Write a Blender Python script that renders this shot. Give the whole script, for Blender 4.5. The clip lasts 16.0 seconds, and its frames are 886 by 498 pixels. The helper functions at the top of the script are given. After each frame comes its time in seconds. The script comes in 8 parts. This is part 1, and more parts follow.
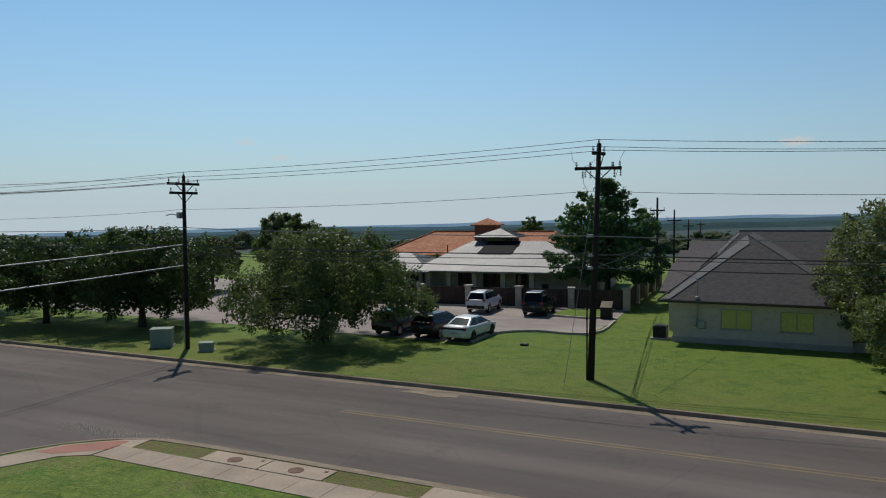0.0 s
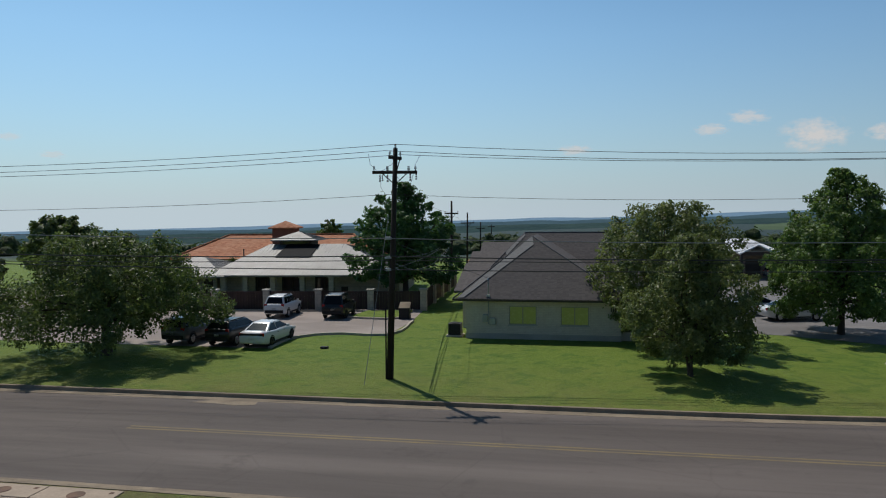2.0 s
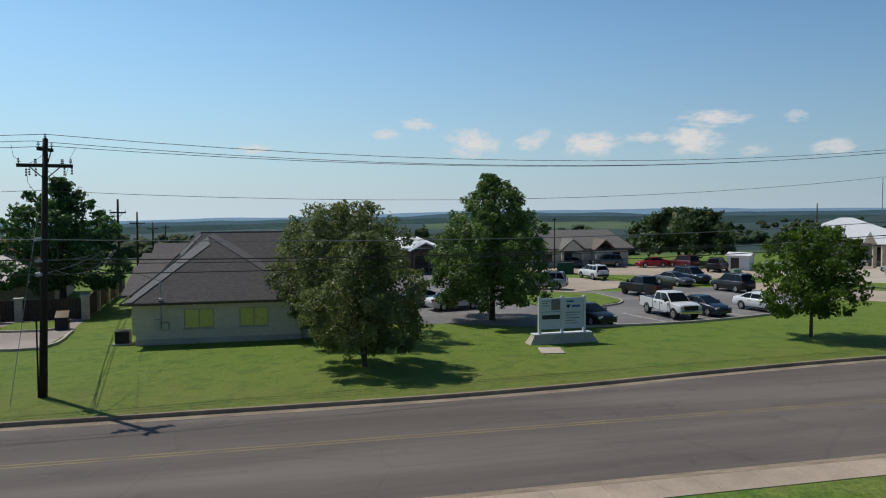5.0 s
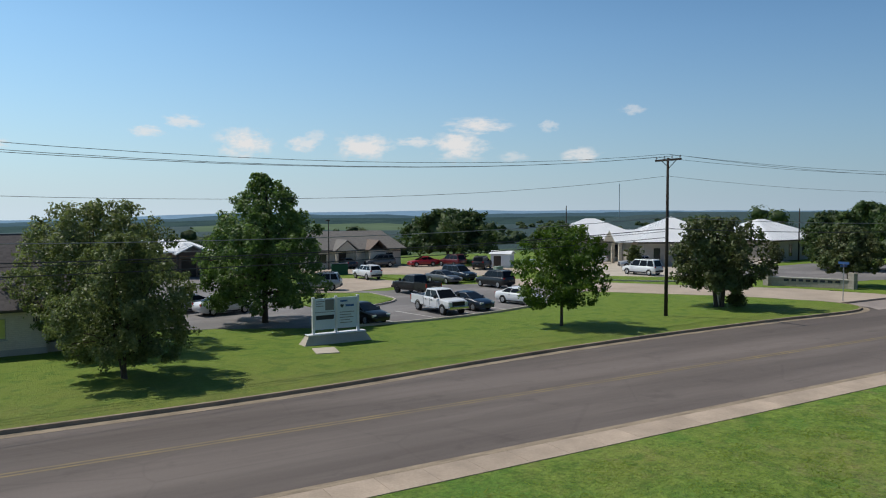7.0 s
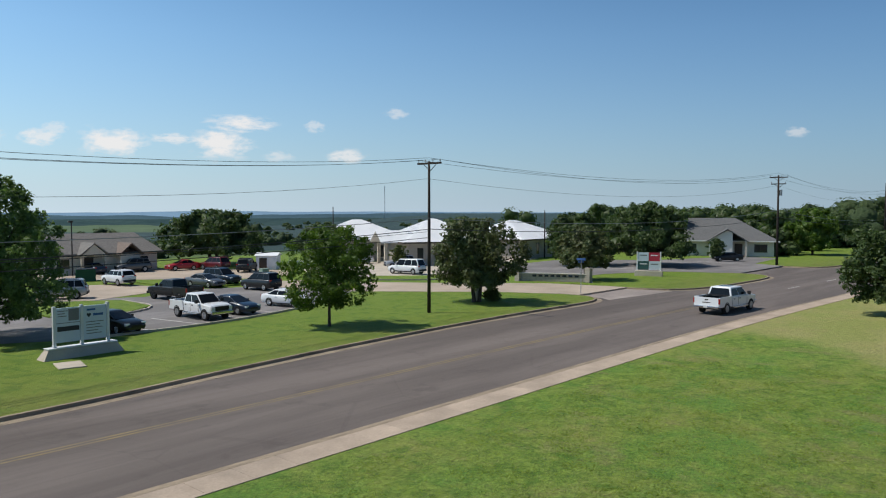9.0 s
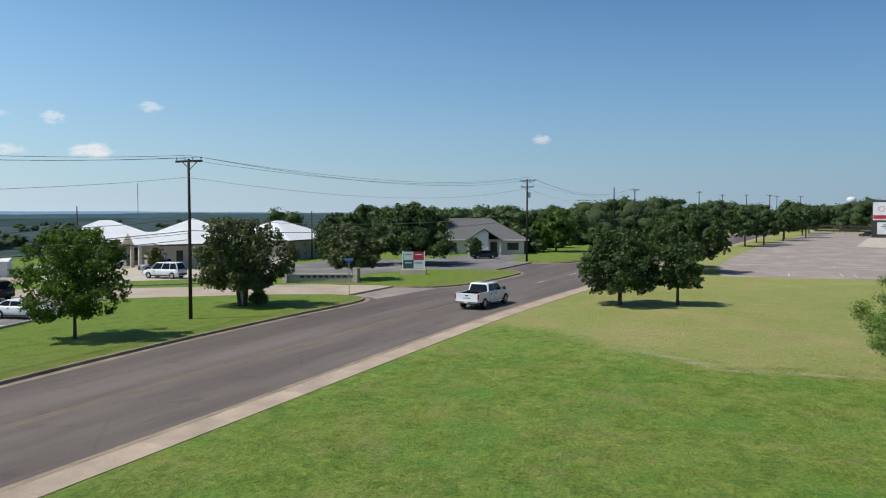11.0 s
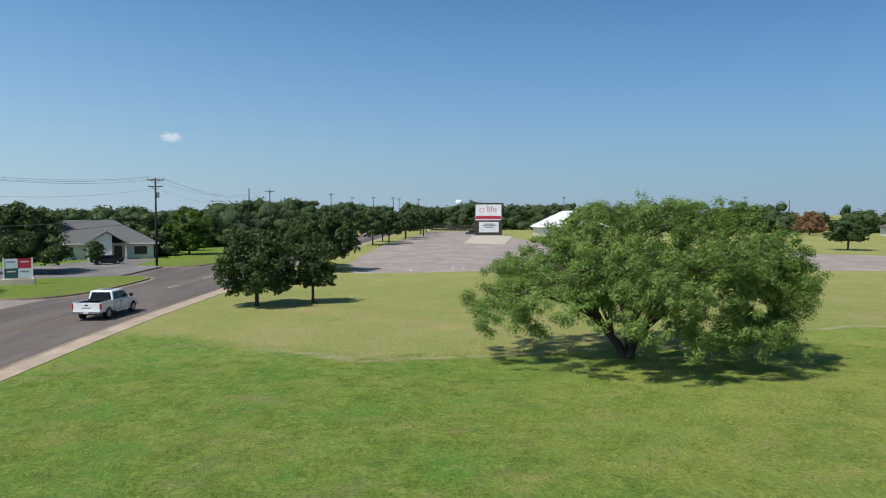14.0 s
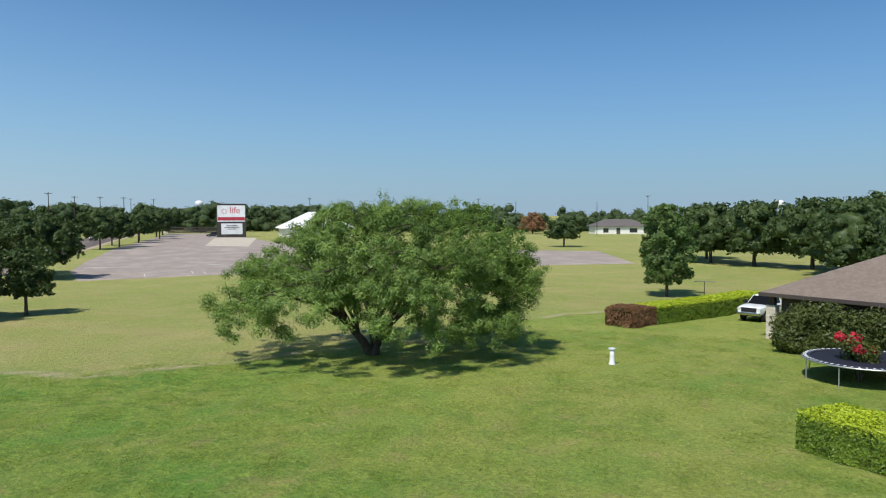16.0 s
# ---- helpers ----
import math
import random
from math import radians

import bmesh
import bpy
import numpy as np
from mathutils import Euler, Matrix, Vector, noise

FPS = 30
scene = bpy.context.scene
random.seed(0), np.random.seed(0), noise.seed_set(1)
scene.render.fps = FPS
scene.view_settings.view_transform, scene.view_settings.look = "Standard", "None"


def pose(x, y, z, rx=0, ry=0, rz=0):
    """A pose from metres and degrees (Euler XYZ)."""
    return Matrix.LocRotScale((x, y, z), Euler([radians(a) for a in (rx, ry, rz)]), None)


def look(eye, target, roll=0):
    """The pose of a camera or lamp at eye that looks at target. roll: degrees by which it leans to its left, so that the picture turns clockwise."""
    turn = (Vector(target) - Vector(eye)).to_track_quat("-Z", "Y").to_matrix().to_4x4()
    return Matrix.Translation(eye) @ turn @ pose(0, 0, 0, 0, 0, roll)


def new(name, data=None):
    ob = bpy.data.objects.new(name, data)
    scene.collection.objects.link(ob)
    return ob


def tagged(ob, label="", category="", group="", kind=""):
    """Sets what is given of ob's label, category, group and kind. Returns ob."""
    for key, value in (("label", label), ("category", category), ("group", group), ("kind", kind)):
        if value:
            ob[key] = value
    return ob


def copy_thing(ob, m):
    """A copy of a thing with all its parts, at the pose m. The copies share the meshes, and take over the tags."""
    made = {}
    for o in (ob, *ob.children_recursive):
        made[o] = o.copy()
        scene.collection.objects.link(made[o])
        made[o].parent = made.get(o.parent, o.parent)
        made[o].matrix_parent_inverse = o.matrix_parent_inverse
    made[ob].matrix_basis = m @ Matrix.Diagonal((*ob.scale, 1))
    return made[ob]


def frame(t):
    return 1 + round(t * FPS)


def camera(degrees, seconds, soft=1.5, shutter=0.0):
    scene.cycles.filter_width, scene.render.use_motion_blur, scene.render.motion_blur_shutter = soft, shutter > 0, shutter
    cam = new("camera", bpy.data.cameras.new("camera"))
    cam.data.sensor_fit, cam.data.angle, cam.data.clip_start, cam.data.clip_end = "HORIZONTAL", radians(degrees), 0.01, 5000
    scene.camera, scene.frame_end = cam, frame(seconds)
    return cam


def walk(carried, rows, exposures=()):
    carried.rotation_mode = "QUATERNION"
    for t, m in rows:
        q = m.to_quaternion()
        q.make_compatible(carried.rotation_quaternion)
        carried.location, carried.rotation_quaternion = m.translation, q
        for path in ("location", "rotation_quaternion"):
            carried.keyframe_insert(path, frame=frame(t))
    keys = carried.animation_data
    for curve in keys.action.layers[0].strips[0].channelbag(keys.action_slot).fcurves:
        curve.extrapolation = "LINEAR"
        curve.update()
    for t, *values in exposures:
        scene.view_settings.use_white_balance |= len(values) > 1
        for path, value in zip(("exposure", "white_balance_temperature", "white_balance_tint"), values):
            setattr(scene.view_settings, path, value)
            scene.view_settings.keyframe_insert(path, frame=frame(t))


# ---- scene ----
cam = camera(61.48, 16.0, soft=1.1)
PATH = [
    (0, (0.000, 0.000, 7.496), (-8.769, 17.947, 6.482), -0.61),
    (0.5, (0.020, -0.047, 7.495), (-7.512, 18.453, 6.483), -0.55),
    (1, (0.043, -0.094, 7.495), (-6.219, 18.874, 6.494), -0.55),
    (1.5, (0.070, -0.142, 7.495), (-4.918, 19.201, 6.501), -0.59),
    (2, (0.102, -0.191, 7.496), (-3.610, 19.436, 6.505), -0.48),
    (2.5, (0.138, -0.245, 7.497), (-2.251, 19.586, 6.493), -0.42),
    (3, (0.175, -0.301, 7.497), (-0.892, 19.644, 6.479), -0.42),
    (3.5, (0.214, -0.355, 7.495), (0.478, 19.617, 6.468), -0.42),
    (4, (0.257, -0.407, 7.489), (1.986, 19.491, 6.449), -0.36),
    (6.5, (0.407, -0.614, 7.355), (9.201, 17.321, 6.346), -0.19),
    (7, (0.409, -0.640, 7.345), (10.566, 16.559, 6.336), -0.18),
    (7.5, (0.408, -0.663, 7.338), (11.859, 15.703, 6.334), -0.13),
    (8, (0.405, -0.683, 7.333), (13.092, 14.746, 6.337), -0.12),
    (8.5, (0.400, -0.700, 7.330), (14.245, 13.699, 6.332), -0.10),
    (9, (0.393, -0.714, 7.328), (15.314, 12.567, 6.339), -0.01),
    (11.5, (0.363, -0.646, 7.381), (19.204, 5.990, 6.400), 0.06),
    (12, (0.366, -0.652, 7.369), (19.671, 4.485, 6.396), 0.05),
    (12.5, (0.372, -0.660, 7.356), (20.022, 2.942, 6.396), 0.06),
    (13, (0.381, -0.672, 7.342), (20.257, 1.340, 6.390), 0.06),
    (13.5, (0.393, -0.687, 7.328), (20.366, -0.286, 6.387), 0.03),
    (14, (0.406, -0.707, 7.313), (20.345, -1.949, 6.376), 0.01),
    (14.5, (0.419, -0.731, 7.298), (20.190, -3.600, 6.370), -0.02),
    (15, (0.428, -0.757, 7.284), (19.896, -5.245, 6.361), -0.04),
    (15.5, (0.435, -0.784, 7.271), (19.455, -6.900, 6.351), -0.07),
    (16, (0.442, -0.810, 7.258), (18.850, -8.577, 6.348), -0.11),
]
walk(cam, [(t, look(eye, target, roll)) for t, eye, target, roll in PATH],
     exposures=[(0.0, -0.78), (3.5, -0.60), (7.0, -0.33), (9.0, -0.18), (12.5, -0.04), (14.5, 0.05), (16.0, 0.12)])

# ---- world, sun ----
SUN_DIR = Vector((-0.365, 0.452, 0.814)).normalized()
world = bpy.data.worlds.new("sky")
scene.world = world
world.use_nodes = True
wn = world.node_tree.nodes
sky = wn.new("ShaderNodeTexSky")
sky.sky_type = 'NISHITA'
sky.sun_disc = False
sky.sun_elevation = math.asin(SUN_DIR.z)
sky.sun_rotation = math.atan2(SUN_DIR.x, SUN_DIR.y) % (2 * math.pi)
sky.altitude = 200
sky.air_density = 1.0
sky.dust_density = 1.0
sky.ozone_density = 3.5
wn["Background"].inputs["Strength"].default_value = 0.10
wl = world.node_tree.links
# humid summer air: a bluer sky, whitening evenly all round towards the horizon
tint = wn.new("ShaderNodeMix")
tint.data_type, tint.blend_type = 'RGBA', 'MULTIPLY'
tint.inputs[0].default_value = 1.0
tint.inputs[7].default_value = (0.53, 0.90, 1.07, 1)
wl.new(sky.outputs[0], tint.inputs[6])
where = wn.new("ShaderNodeTexCoord")
height = wn.new("ShaderNodeSeparateXYZ")
wl.new(where.outputs["Generated"], height.inputs[0])
low = wn.new("ShaderNodeMapRange")
low.inputs["From Min"].default_value, low.inputs["From Max"].default_value = 0.0, 1.0
low.inputs["To Min"].default_value, low.inputs["To Max"].default_value = 1.0, 0.0
wl.new(height.outputs[2], low.inputs["Value"])
power = wn.new("ShaderNodeMath")
power.operation = 'POWER'
power.inputs[1].default_value = 6.5
wl.new(low.outputs[0], power.inputs[0])
share = wn.new("ShaderNodeMath")
share.operation = 'MULTIPLY'
share.inputs[1].default_value = 0.9
wl.new(power.outputs[0], share.inputs[0])
haze = wn.new("ShaderNodeMix")
haze.data_type = 'RGBA'
wl.new(tint.outputs[2], haze.inputs[6])
haze.inputs[7].default_value = (4.35, 5.15, 5.85, 1)
# the haze scatters forwards: the low sky is brighter and whiter below the sun
side = wn.new("ShaderNodeVectorMath")
side.operation = 'DOT_PRODUCT'
side.inputs[1].default_value = (SUN_DIR.x, SUN_DIR.y, 0.0)
wl.new(where.outputs["Generated"], side.inputs[0])
glow = wn.new("ShaderNodeMapRange")
glow.clamp = False
glow.inputs["From Min"].default_value, glow.inputs["From Max"].default_value = -0.58, 0.58
glow.inputs["To Min"].default_value, glow.inputs["To Max"].default_value = 0.0, 1.0
wl.new(side.outputs["Value"], glow.inputs["Value"])
forward = wn.new("ShaderNodeMath")
forward.operation = 'POWER'
forward.inputs[1].default_value = 1.3
wl.new(glow.outputs[0], forward.inputs[0])
veil = wn.new("ShaderNodeMath")
veil.operation = 'MULTIPLY_ADD'
veil.inputs[1].default_value = 0.11
wl.new(forward.outputs[0], veil.inputs[0])
wl.new(share.outputs[0], veil.inputs[2])
wl.new(veil.outputs[0], haze.inputs[0])
shine = wn.new("ShaderNodeMix")
shine.data_type = 'RGBA'
shine.inputs[6].default_value = (0.73, 0.84, 0.95, 1)
shine.inputs[7].default_value = (1.86, 1.86, 1.79, 1)
wl.new(forward.outputs[0], shine.inputs[0])
bright = wn.new("ShaderNodeMix")
bright.data_type, bright.blend_type = 'RGBA', 'MULTIPLY'
bright.inputs[0].default_value = 1.0
wl.new(haze.outputs[2], bright.inputs[6])
wl.new(shine.outputs[2], bright.inputs[7])
# the clear deep blue overhead
deep = wn.new("ShaderNodeMapRange")
deep.inputs["From Min"].default_value, deep.inputs["From Max"].default_value = 0.22, 0.85
deep.inputs["To Min"].default_value, deep.inputs["To Max"].default_value = 1.0, 0.5
wl.new(height.outputs[2], deep.inputs["Value"])
above = wn.new("ShaderNodeVectorMath")
above.operation = 'SCALE'
wl.new(bright.outputs[2], above.inputs[0])
wl.new(deep.outputs[0], above.inputs["Scale"])
wl.new(above.outputs[0], wn["Background"].inputs["Color"])
sun_data = bpy.data.lights.new("sun", 'SUN')
sun_data.energy = 4.7
sun_data.angle = radians(0.53)
sun_data.color = (1.0, 0.95, 0.87)
sun = new("sun", sun_data)
sun.matrix_world = look(SUN_DIR * 100, (0, 0, 0))
scene.view_settings.exposure = 0.0

# ---- materials ----
def node(nt, kind, **values):
    n = nt.nodes.new(kind)
    for key, v in values.items():
        n.inputs[key].default_value = v
    return n


def rgb(c):
    return (c[0], c[1], c[2], 1.0)


def mix_color(nt, fac, a, b, mode='MIX'):
    m = nt.nodes.new("ShaderNodeMix")
    m.data_type = 'RGBA'
    m.blend_type = mode
    for sock, v in ((m.inputs[0], fac), (m.inputs[6], a), (m.inputs[7], b)):
        if isinstance(v, bpy.types.NodeSocket):
            nt.links.new(v, sock)
        elif isinstance(v, (int, float)):
            sock.default_value = v
        else:
            sock.default_value = rgb(v)
    return m.outputs[2]


def noise_at(nt, scale, detail=4.0, rough=0.6, stretch=(1, 1, 1), distort=0.0, where=None):
    if where is None:
        where = nt.nodes.new("ShaderNodeNewGeometry").outputs["Position"]
    mp = nt.nodes.new("ShaderNodeMapping")
    mp.inputs["Scale"].default_value = stretch
    nt.links.new(where, mp.inputs["Vector"])
    n = node(nt, "ShaderNodeTexNoise", Scale=scale, Detail=detail, Roughness=rough, Distortion=distort)
    nt.links.new(mp.outputs[0], n.inputs["Vector"])
    return n.outputs["Fac"]


def ramp(nt, fac, lo, hi):
    r = nt.nodes.new("ShaderNodeMapRange")
    r.inputs["From Min"].default_value, r.inputs["From Max"].default_value = lo, hi
    nt.links.new(fac, r.inputs["Value"])
    return r.outputs[0]


def math_node(nt, op, a, b=0.0):
    m = nt.nodes.new("ShaderNodeMath")
    m.operation = op
    for sock, v in ((m.inputs[0], a), (m.inputs[1], b)):
        if isinstance(v, (int, float)):
            sock.default_value = v
        else:
            nt.links.new(v, sock)
    return m.outputs[0]


def base_mat(name, rough=0.7, metal=0.0, spec=0.3):
    m = bpy.data.materials.new(name)
    m.use_nodes = True
    b = m.node_tree.nodes["Principled BSDF"]
    b.inputs["Roughness"].default_value = rough
    b.inputs["Metallic"].default_value = metal
    b.inputs["Specular IOR Level"].default_value = spec
    return m, m.node_tree, b


def bumped(nt, b, height, strength=0.3, dist=0.02):
    bp = node(nt, "ShaderNodeBump", Strength=strength, Distance=dist)
    nt.links.new(height, bp.inputs["Height"])
    nt.links.new(bp.outputs[0], b.inputs["Normal"])


def mat(name, col, col2=None, rough=0.7, big=0.4, fine=14.0, grain=0.25, bump=0.25, dist=0.01, metal=0.0, spec=0.3, rnd=0.0, stretch=(1, 1, 1)):
    """Two scales of variation: patches from col to col2, and grain; rnd: a shade of its own for each object."""
    m, nt, b = base_mat(name, rough, metal, spec)
    col2 = col2 or tuple(c * 0.78 for c in col)
    n1 = ramp(nt, noise_at(nt, big, 5, 0.6, stretch), 0.32, 0.68)
    n2 = noise_at(nt, fine, 4, 0.65, stretch)
    c = mix_color(nt, n1, col, col2)
    c = mix_color(nt, grain, c, mix_color(nt, n2, (0.0, 0.0, 0.0), (1.0, 1.0, 1.0)), 'OVERLAY')
    if rnd:
        oi = nt.nodes.new("ShaderNodeObjectInfo")
        hsv = nt.nodes.new("ShaderNodeHueSaturation")
        nt.links.new(ramp_to(nt, oi.outputs["Random"], 1 - rnd, 1 + rnd), hsv.inputs["Value"])
        nt.links.new(c, hsv.inputs["Color"])
        c = hsv.outputs[0]
    nt.links.new(c, b.inputs["Base Color"])
    rr = nt.nodes.new("ShaderNodeMapRange")
    rr.inputs["To Min"].default_value, rr.inputs["To Max"].default_value = max(rough - 0.08, 0.02), min(rough + 0.1, 1)
    nt.links.new(n2, rr.inputs["Value"])
    nt.links.new(rr.outputs[0], b.inputs["Roughness"])
    if bump:
        bumped(nt, b, n2, bump, dist)
    return m


def ramp_to(nt, fac, lo, hi):
    r = nt.nodes.new("ShaderNodeMapRange")
    r.inputs["To Min"].default_value, r.inputs["To Max"].default_value = lo, hi
    nt.links.new(fac, r.inputs["Value"])
    return r.outputs[0]


def leaf_mat(name, dark, light, through_light=0.35, rough=0.5, third=None, clumps=0.0, growth=None):
    m, nt, b = base_mat(name, rough, 0, 0.3)
    g = nt.nodes.new("ShaderNodeNewGeometry")
    tuft = ramp(nt, noise_at(nt, 1.4, 3, 0.6), 0.3, 0.7)
    pick = math_node(nt, 'ADD', math_node(nt, 'MULTIPLY', g.outputs["Random Per Island"], 0.55), math_node(nt, 'MULTIPLY', tuft, 0.45))
    c = mix_color(nt, pick, dark, light)
    big = ramp(nt, noise_at(nt, 0.55, 3, 0.6), 0.3, 0.7)
    c = mix_color(nt, math_node(nt, 'MULTIPLY', big, 0.45), c, third or tuple(0.65 * v for v in dark))
    if growth:   # fresh shoots over the clipped top
        z0, z1, shoots = growth
        sp = nt.nodes.new("ShaderNodeSeparateXYZ")
        nt.links.new(g.outputs["Position"], sp.inputs[0])
        rise = math_node(nt, 'ADD', sp.outputs[2], math_node(nt, 'MULTIPLY', g.outputs["Random Per Island"], 0.25))
        c = mix_color(nt, ramp(nt, rise, z0, z1), c, shoots)
    nt.links.new(c, b.inputs["Base Color"])
    if clumps:
        bumped(nt, b, noise_at(nt, clumps, 4, 0.7), 1.0, 0.35)
    tr = nt.nodes.new("ShaderNodeBsdfTranslucent")
    hs = node(nt, "ShaderNodeHueSaturation", Saturation=1.15, Value=1.45)
    nt.links.new(c, hs.inputs["Color"])
    nt.links.new(hs.outputs[0], tr.inputs["Color"])
    mx = nt.nodes.new("ShaderNodeMixShader")
    mx.inputs[0].default_value = through_light
    nt.links.new(b.outputs[0], mx.inputs[1])
    nt.links.new(tr.outputs[0], mx.inputs[2])
    nt.links.new(mx.outputs[0], nt.nodes["Material Output"].inputs["Surface"])
    return m


def grass_mat():
    """Mown lawn: green by the road, paler and drier on the big south lawn, with worn straw-coloured patches."""
    m, nt, b = base_mat("lawn_grass", 0.85, 0, 0.2)
    pos = nt.nodes.new("ShaderNodeNewGeometry").outputs["Position"]
    sp = nt.nodes.new("ShaderNodeSeparateXYZ")
    nt.links.new(pos, sp.inputs[0])
    grain = noise_at(nt, 6.5, 7, 0.8)
    tuft = noise_at(nt, 1.7, 6, 0.78)
    patch = noise_at(nt, 0.22, 4, 0.6)
    wide = noise_at(nt, 0.05, 3, 0.5)
    green = mix_color(nt, ramp(nt, tuft, 0.38, 0.62), (0.100, 0.170, 0.023), (0.218, 0.302, 0.050))
    even = math_node(nt, 'MULTIPLY', math_node(nt, 'GREATER_THAN', sp.outputs[1], 16.5), 0.75)
    green = mix_color(nt, even, green, (0.138, 0.205, 0.024))
    green = mix_color(nt, math_node(nt, 'MULTIPLY', ramp(nt, patch, 0.42, 0.66), math_node(nt, 'SUBTRACT', 0.75, math_node(nt, 'MULTIPLY', even, 0.7))), green, (0.235, 0.265, 0.058))
    green = mix_color(nt, math_node(nt, 'MULTIPLY', ramp(nt, noise_at(nt, 0.9, 5, 0.7, (1, 1, 1), 0.6), 0.50, 0.62), 0.6), green, (0.060, 0.140, 0.016))
    verge = math_node(nt, 'MULTIPLY', math_node(nt, 'MULTIPLY', ramp(nt, sp.outputs[1], 37.0, 29.0), math_node(nt, 'GREATER_THAN', sp.outputs[1], 25.0)), ramp(nt, noise_at(nt, 0.35, 5, 0.65), 0.30, 0.62))
    green = mix_color(nt, math_node(nt, 'MULTIPLY', verge, 0.6), green, (0.20, 0.19, 0.055))
    dry = mix_color(nt, ramp(nt, tuft, 0.3, 0.7), (0.218, 0.250, 0.064), (0.312, 0.314, 0.100))
    dry = mix_color(nt, ramp(nt, patch, 0.42, 0.72), dry, (0.345, 0.300, 0.128))
    # dry side: beyond an uneven line across the south lawn
    edge = math_node(nt, 'ADD', sp.outputs[0], math_node(nt, 'MULTIPLY', sp.outputs[1], 0.16))
    edge = math_node(nt, 'ADD', edge, math_node(nt, 'MULTIPLY', patch, 3.0))
    edge = math_node(nt, 'ADD', edge, math_node(nt, 'MULTIPLY', math_node(nt, 'LESS_THAN', sp.outputs[1], -24.0), -4.0))
    edge = math_node(nt, 'SUBTRACT', edge, math_node(nt, 'MULTIPLY', ramp(nt, sp.outputs[1], 1.0, 15.0), 11.0))
    south = math_node(nt, 'LESS_THAN', sp.outputs[1], 16.5)
    isdry = math_node(nt, 'MULTIPLY', ramp(nt, edge, 38.2, 41.2), south)
    far = ramp(nt, wide, 0.42, 0.62)
    c = mix_color(nt, isdry, green, mix_color(nt, math_node(nt, 'MULTIPLY', far, 0.3), dry, green))
    # weedier blue-green drifts and thin brownish ones, some metres wide
    near = math_node(nt, 'MULTIPLY', south, math_node(nt, 'SUBTRACT', 1.0, isdry))
    weeds = math_node(nt, 'MULTIPLY', ramp(nt, noise_at(nt, 0.30, 5, 0.65, (1, 1, 1), 0.4), 0.50, 0.64), near)
    c = mix_color(nt, math_node(nt, 'MULTIPLY', weeds, 0.65), c, (0.105, 0.230, 0.034))
    thin = math_node(nt, 'MULTIPLY', ramp(nt, noise_at(nt, 0.42, 6, 0.72, (1, 0.7, 1), 0.3), 0.55, 0.66), south)
    c = mix_color(nt, math_node(nt, 'MULTIPLY', thin, 0.5), c, (0.26, 0.215, 0.095))
    pale = math_node(nt, 'MULTIPLY', math_node(nt, 'MULTIPLY', ramp(nt, sp.outputs[1], -3.0, -13.0), near), ramp(nt, noise_at(nt, 0.18, 5, 0.7), 0.30, 0.62))
    c = mix_color(nt, math_node(nt, 'MULTIPLY', pale, 0.62), c, (0.315, 0.330, 0.080))
    clover = math_node(nt, 'MULTIPLY', math_node(nt, 'MULTIPLY', ramp(nt, noise_at(nt, 4.2, 4, 0.6), 0.56, 0.66), ramp(nt, noise_at(nt, 0.5, 3, 0.5), 0.40, 0.60)), near)
    c = mix_color(nt, math_node(nt, 'MULTIPLY', clover, 0.5), c, (0.062, 0.125, 0.024))
    # a broken line of straw and bare soil where the dry lawn begins
    strip = math_node(nt, 'MULTIPLY', ramp(nt, edge, 38.7, 39.2), ramp(nt, edge, 40.2, 39.4))
    strip = math_node(nt, 'MULTIPLY', math_node(nt, 'MULTIPLY', strip, south), ramp(nt, noise_at(nt, 0.8, 5, 0.75, (0.8, 0.35, 1)), 0.40, 0.54))
    c = mix_color(nt, math_node(nt, 'MULTIPLY', math_node(nt, 'MULTIPLY', strip, ramp(nt, sp.outputs[1], 9.0, 3.0)), 0.85), c, (0.38, 0.32, 0.20))
    # trodden planting strips between the walk and the kerb
    strip2 = math_node(nt, 'MULTIPLY', math_node(nt, 'MULTIPLY', math_node(nt, 'GREATER_THAN', sp.outputs[1], 16.75), math_node(nt, 'LESS_THAN', sp.outputs[1], 18.2)), math_node(nt, 'LESS_THAN', sp.outputs[0], -9.0))
    c = mix_color(nt, math_node(nt, 'MULTIPLY', strip2, ramp(nt, noise_at(nt, 1.6, 5, 0.7), 0.25, 0.6)), c, (0.20, 0.165, 0.075))
    # straw patches, mostly on the south side
    wear = math_node(nt, 'ADD', 0.22, math_node(nt, 'MULTIPLY', south, 0.78))
    straw = math_node(nt, 'MULTIPLY', ramp(nt, noise_at(nt, 0.55, 6, 0.75), 0.56, 0.70), 0.6)
    dryer = math_node(nt, 'ADD', 0.55, math_node(nt, 'MULTIPLY', ramp(nt, sp.outputs[1], 9.0, -9.0), 1.0))
    straw = math_node(nt, 'MULTIPLY', math_node(nt, 'MULTIPLY', straw, wear), dryer)
    c = mix_color(nt, straw, c, (0.33, 0.275, 0.10))
    flecks = ramp(nt, noise_at(nt, 3.0, 6, 0.8), 0.54, 0.66)
    c = mix_color(nt, math_node(nt, 'MULTIPLY', math_node(nt, 'MULTIPLY', flecks, 0.38), wear), c, (0.24, 0.235, 0.085))
    c = mix_color(nt, math_node(nt, 'ADD', 0.22, math_node(nt, 'MULTIPLY', wear, 0.42)), c, mix_color(nt, ramp(nt, grain, 0.28, 0.72), (0.08, 0.08, 0.08), (0.92, 0.92, 0.92)), 'OVERLAY')
    # beyond the lawns: woodland and fields, with valley haze put into the woodland's blue-green
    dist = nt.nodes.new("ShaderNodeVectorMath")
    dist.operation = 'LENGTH'
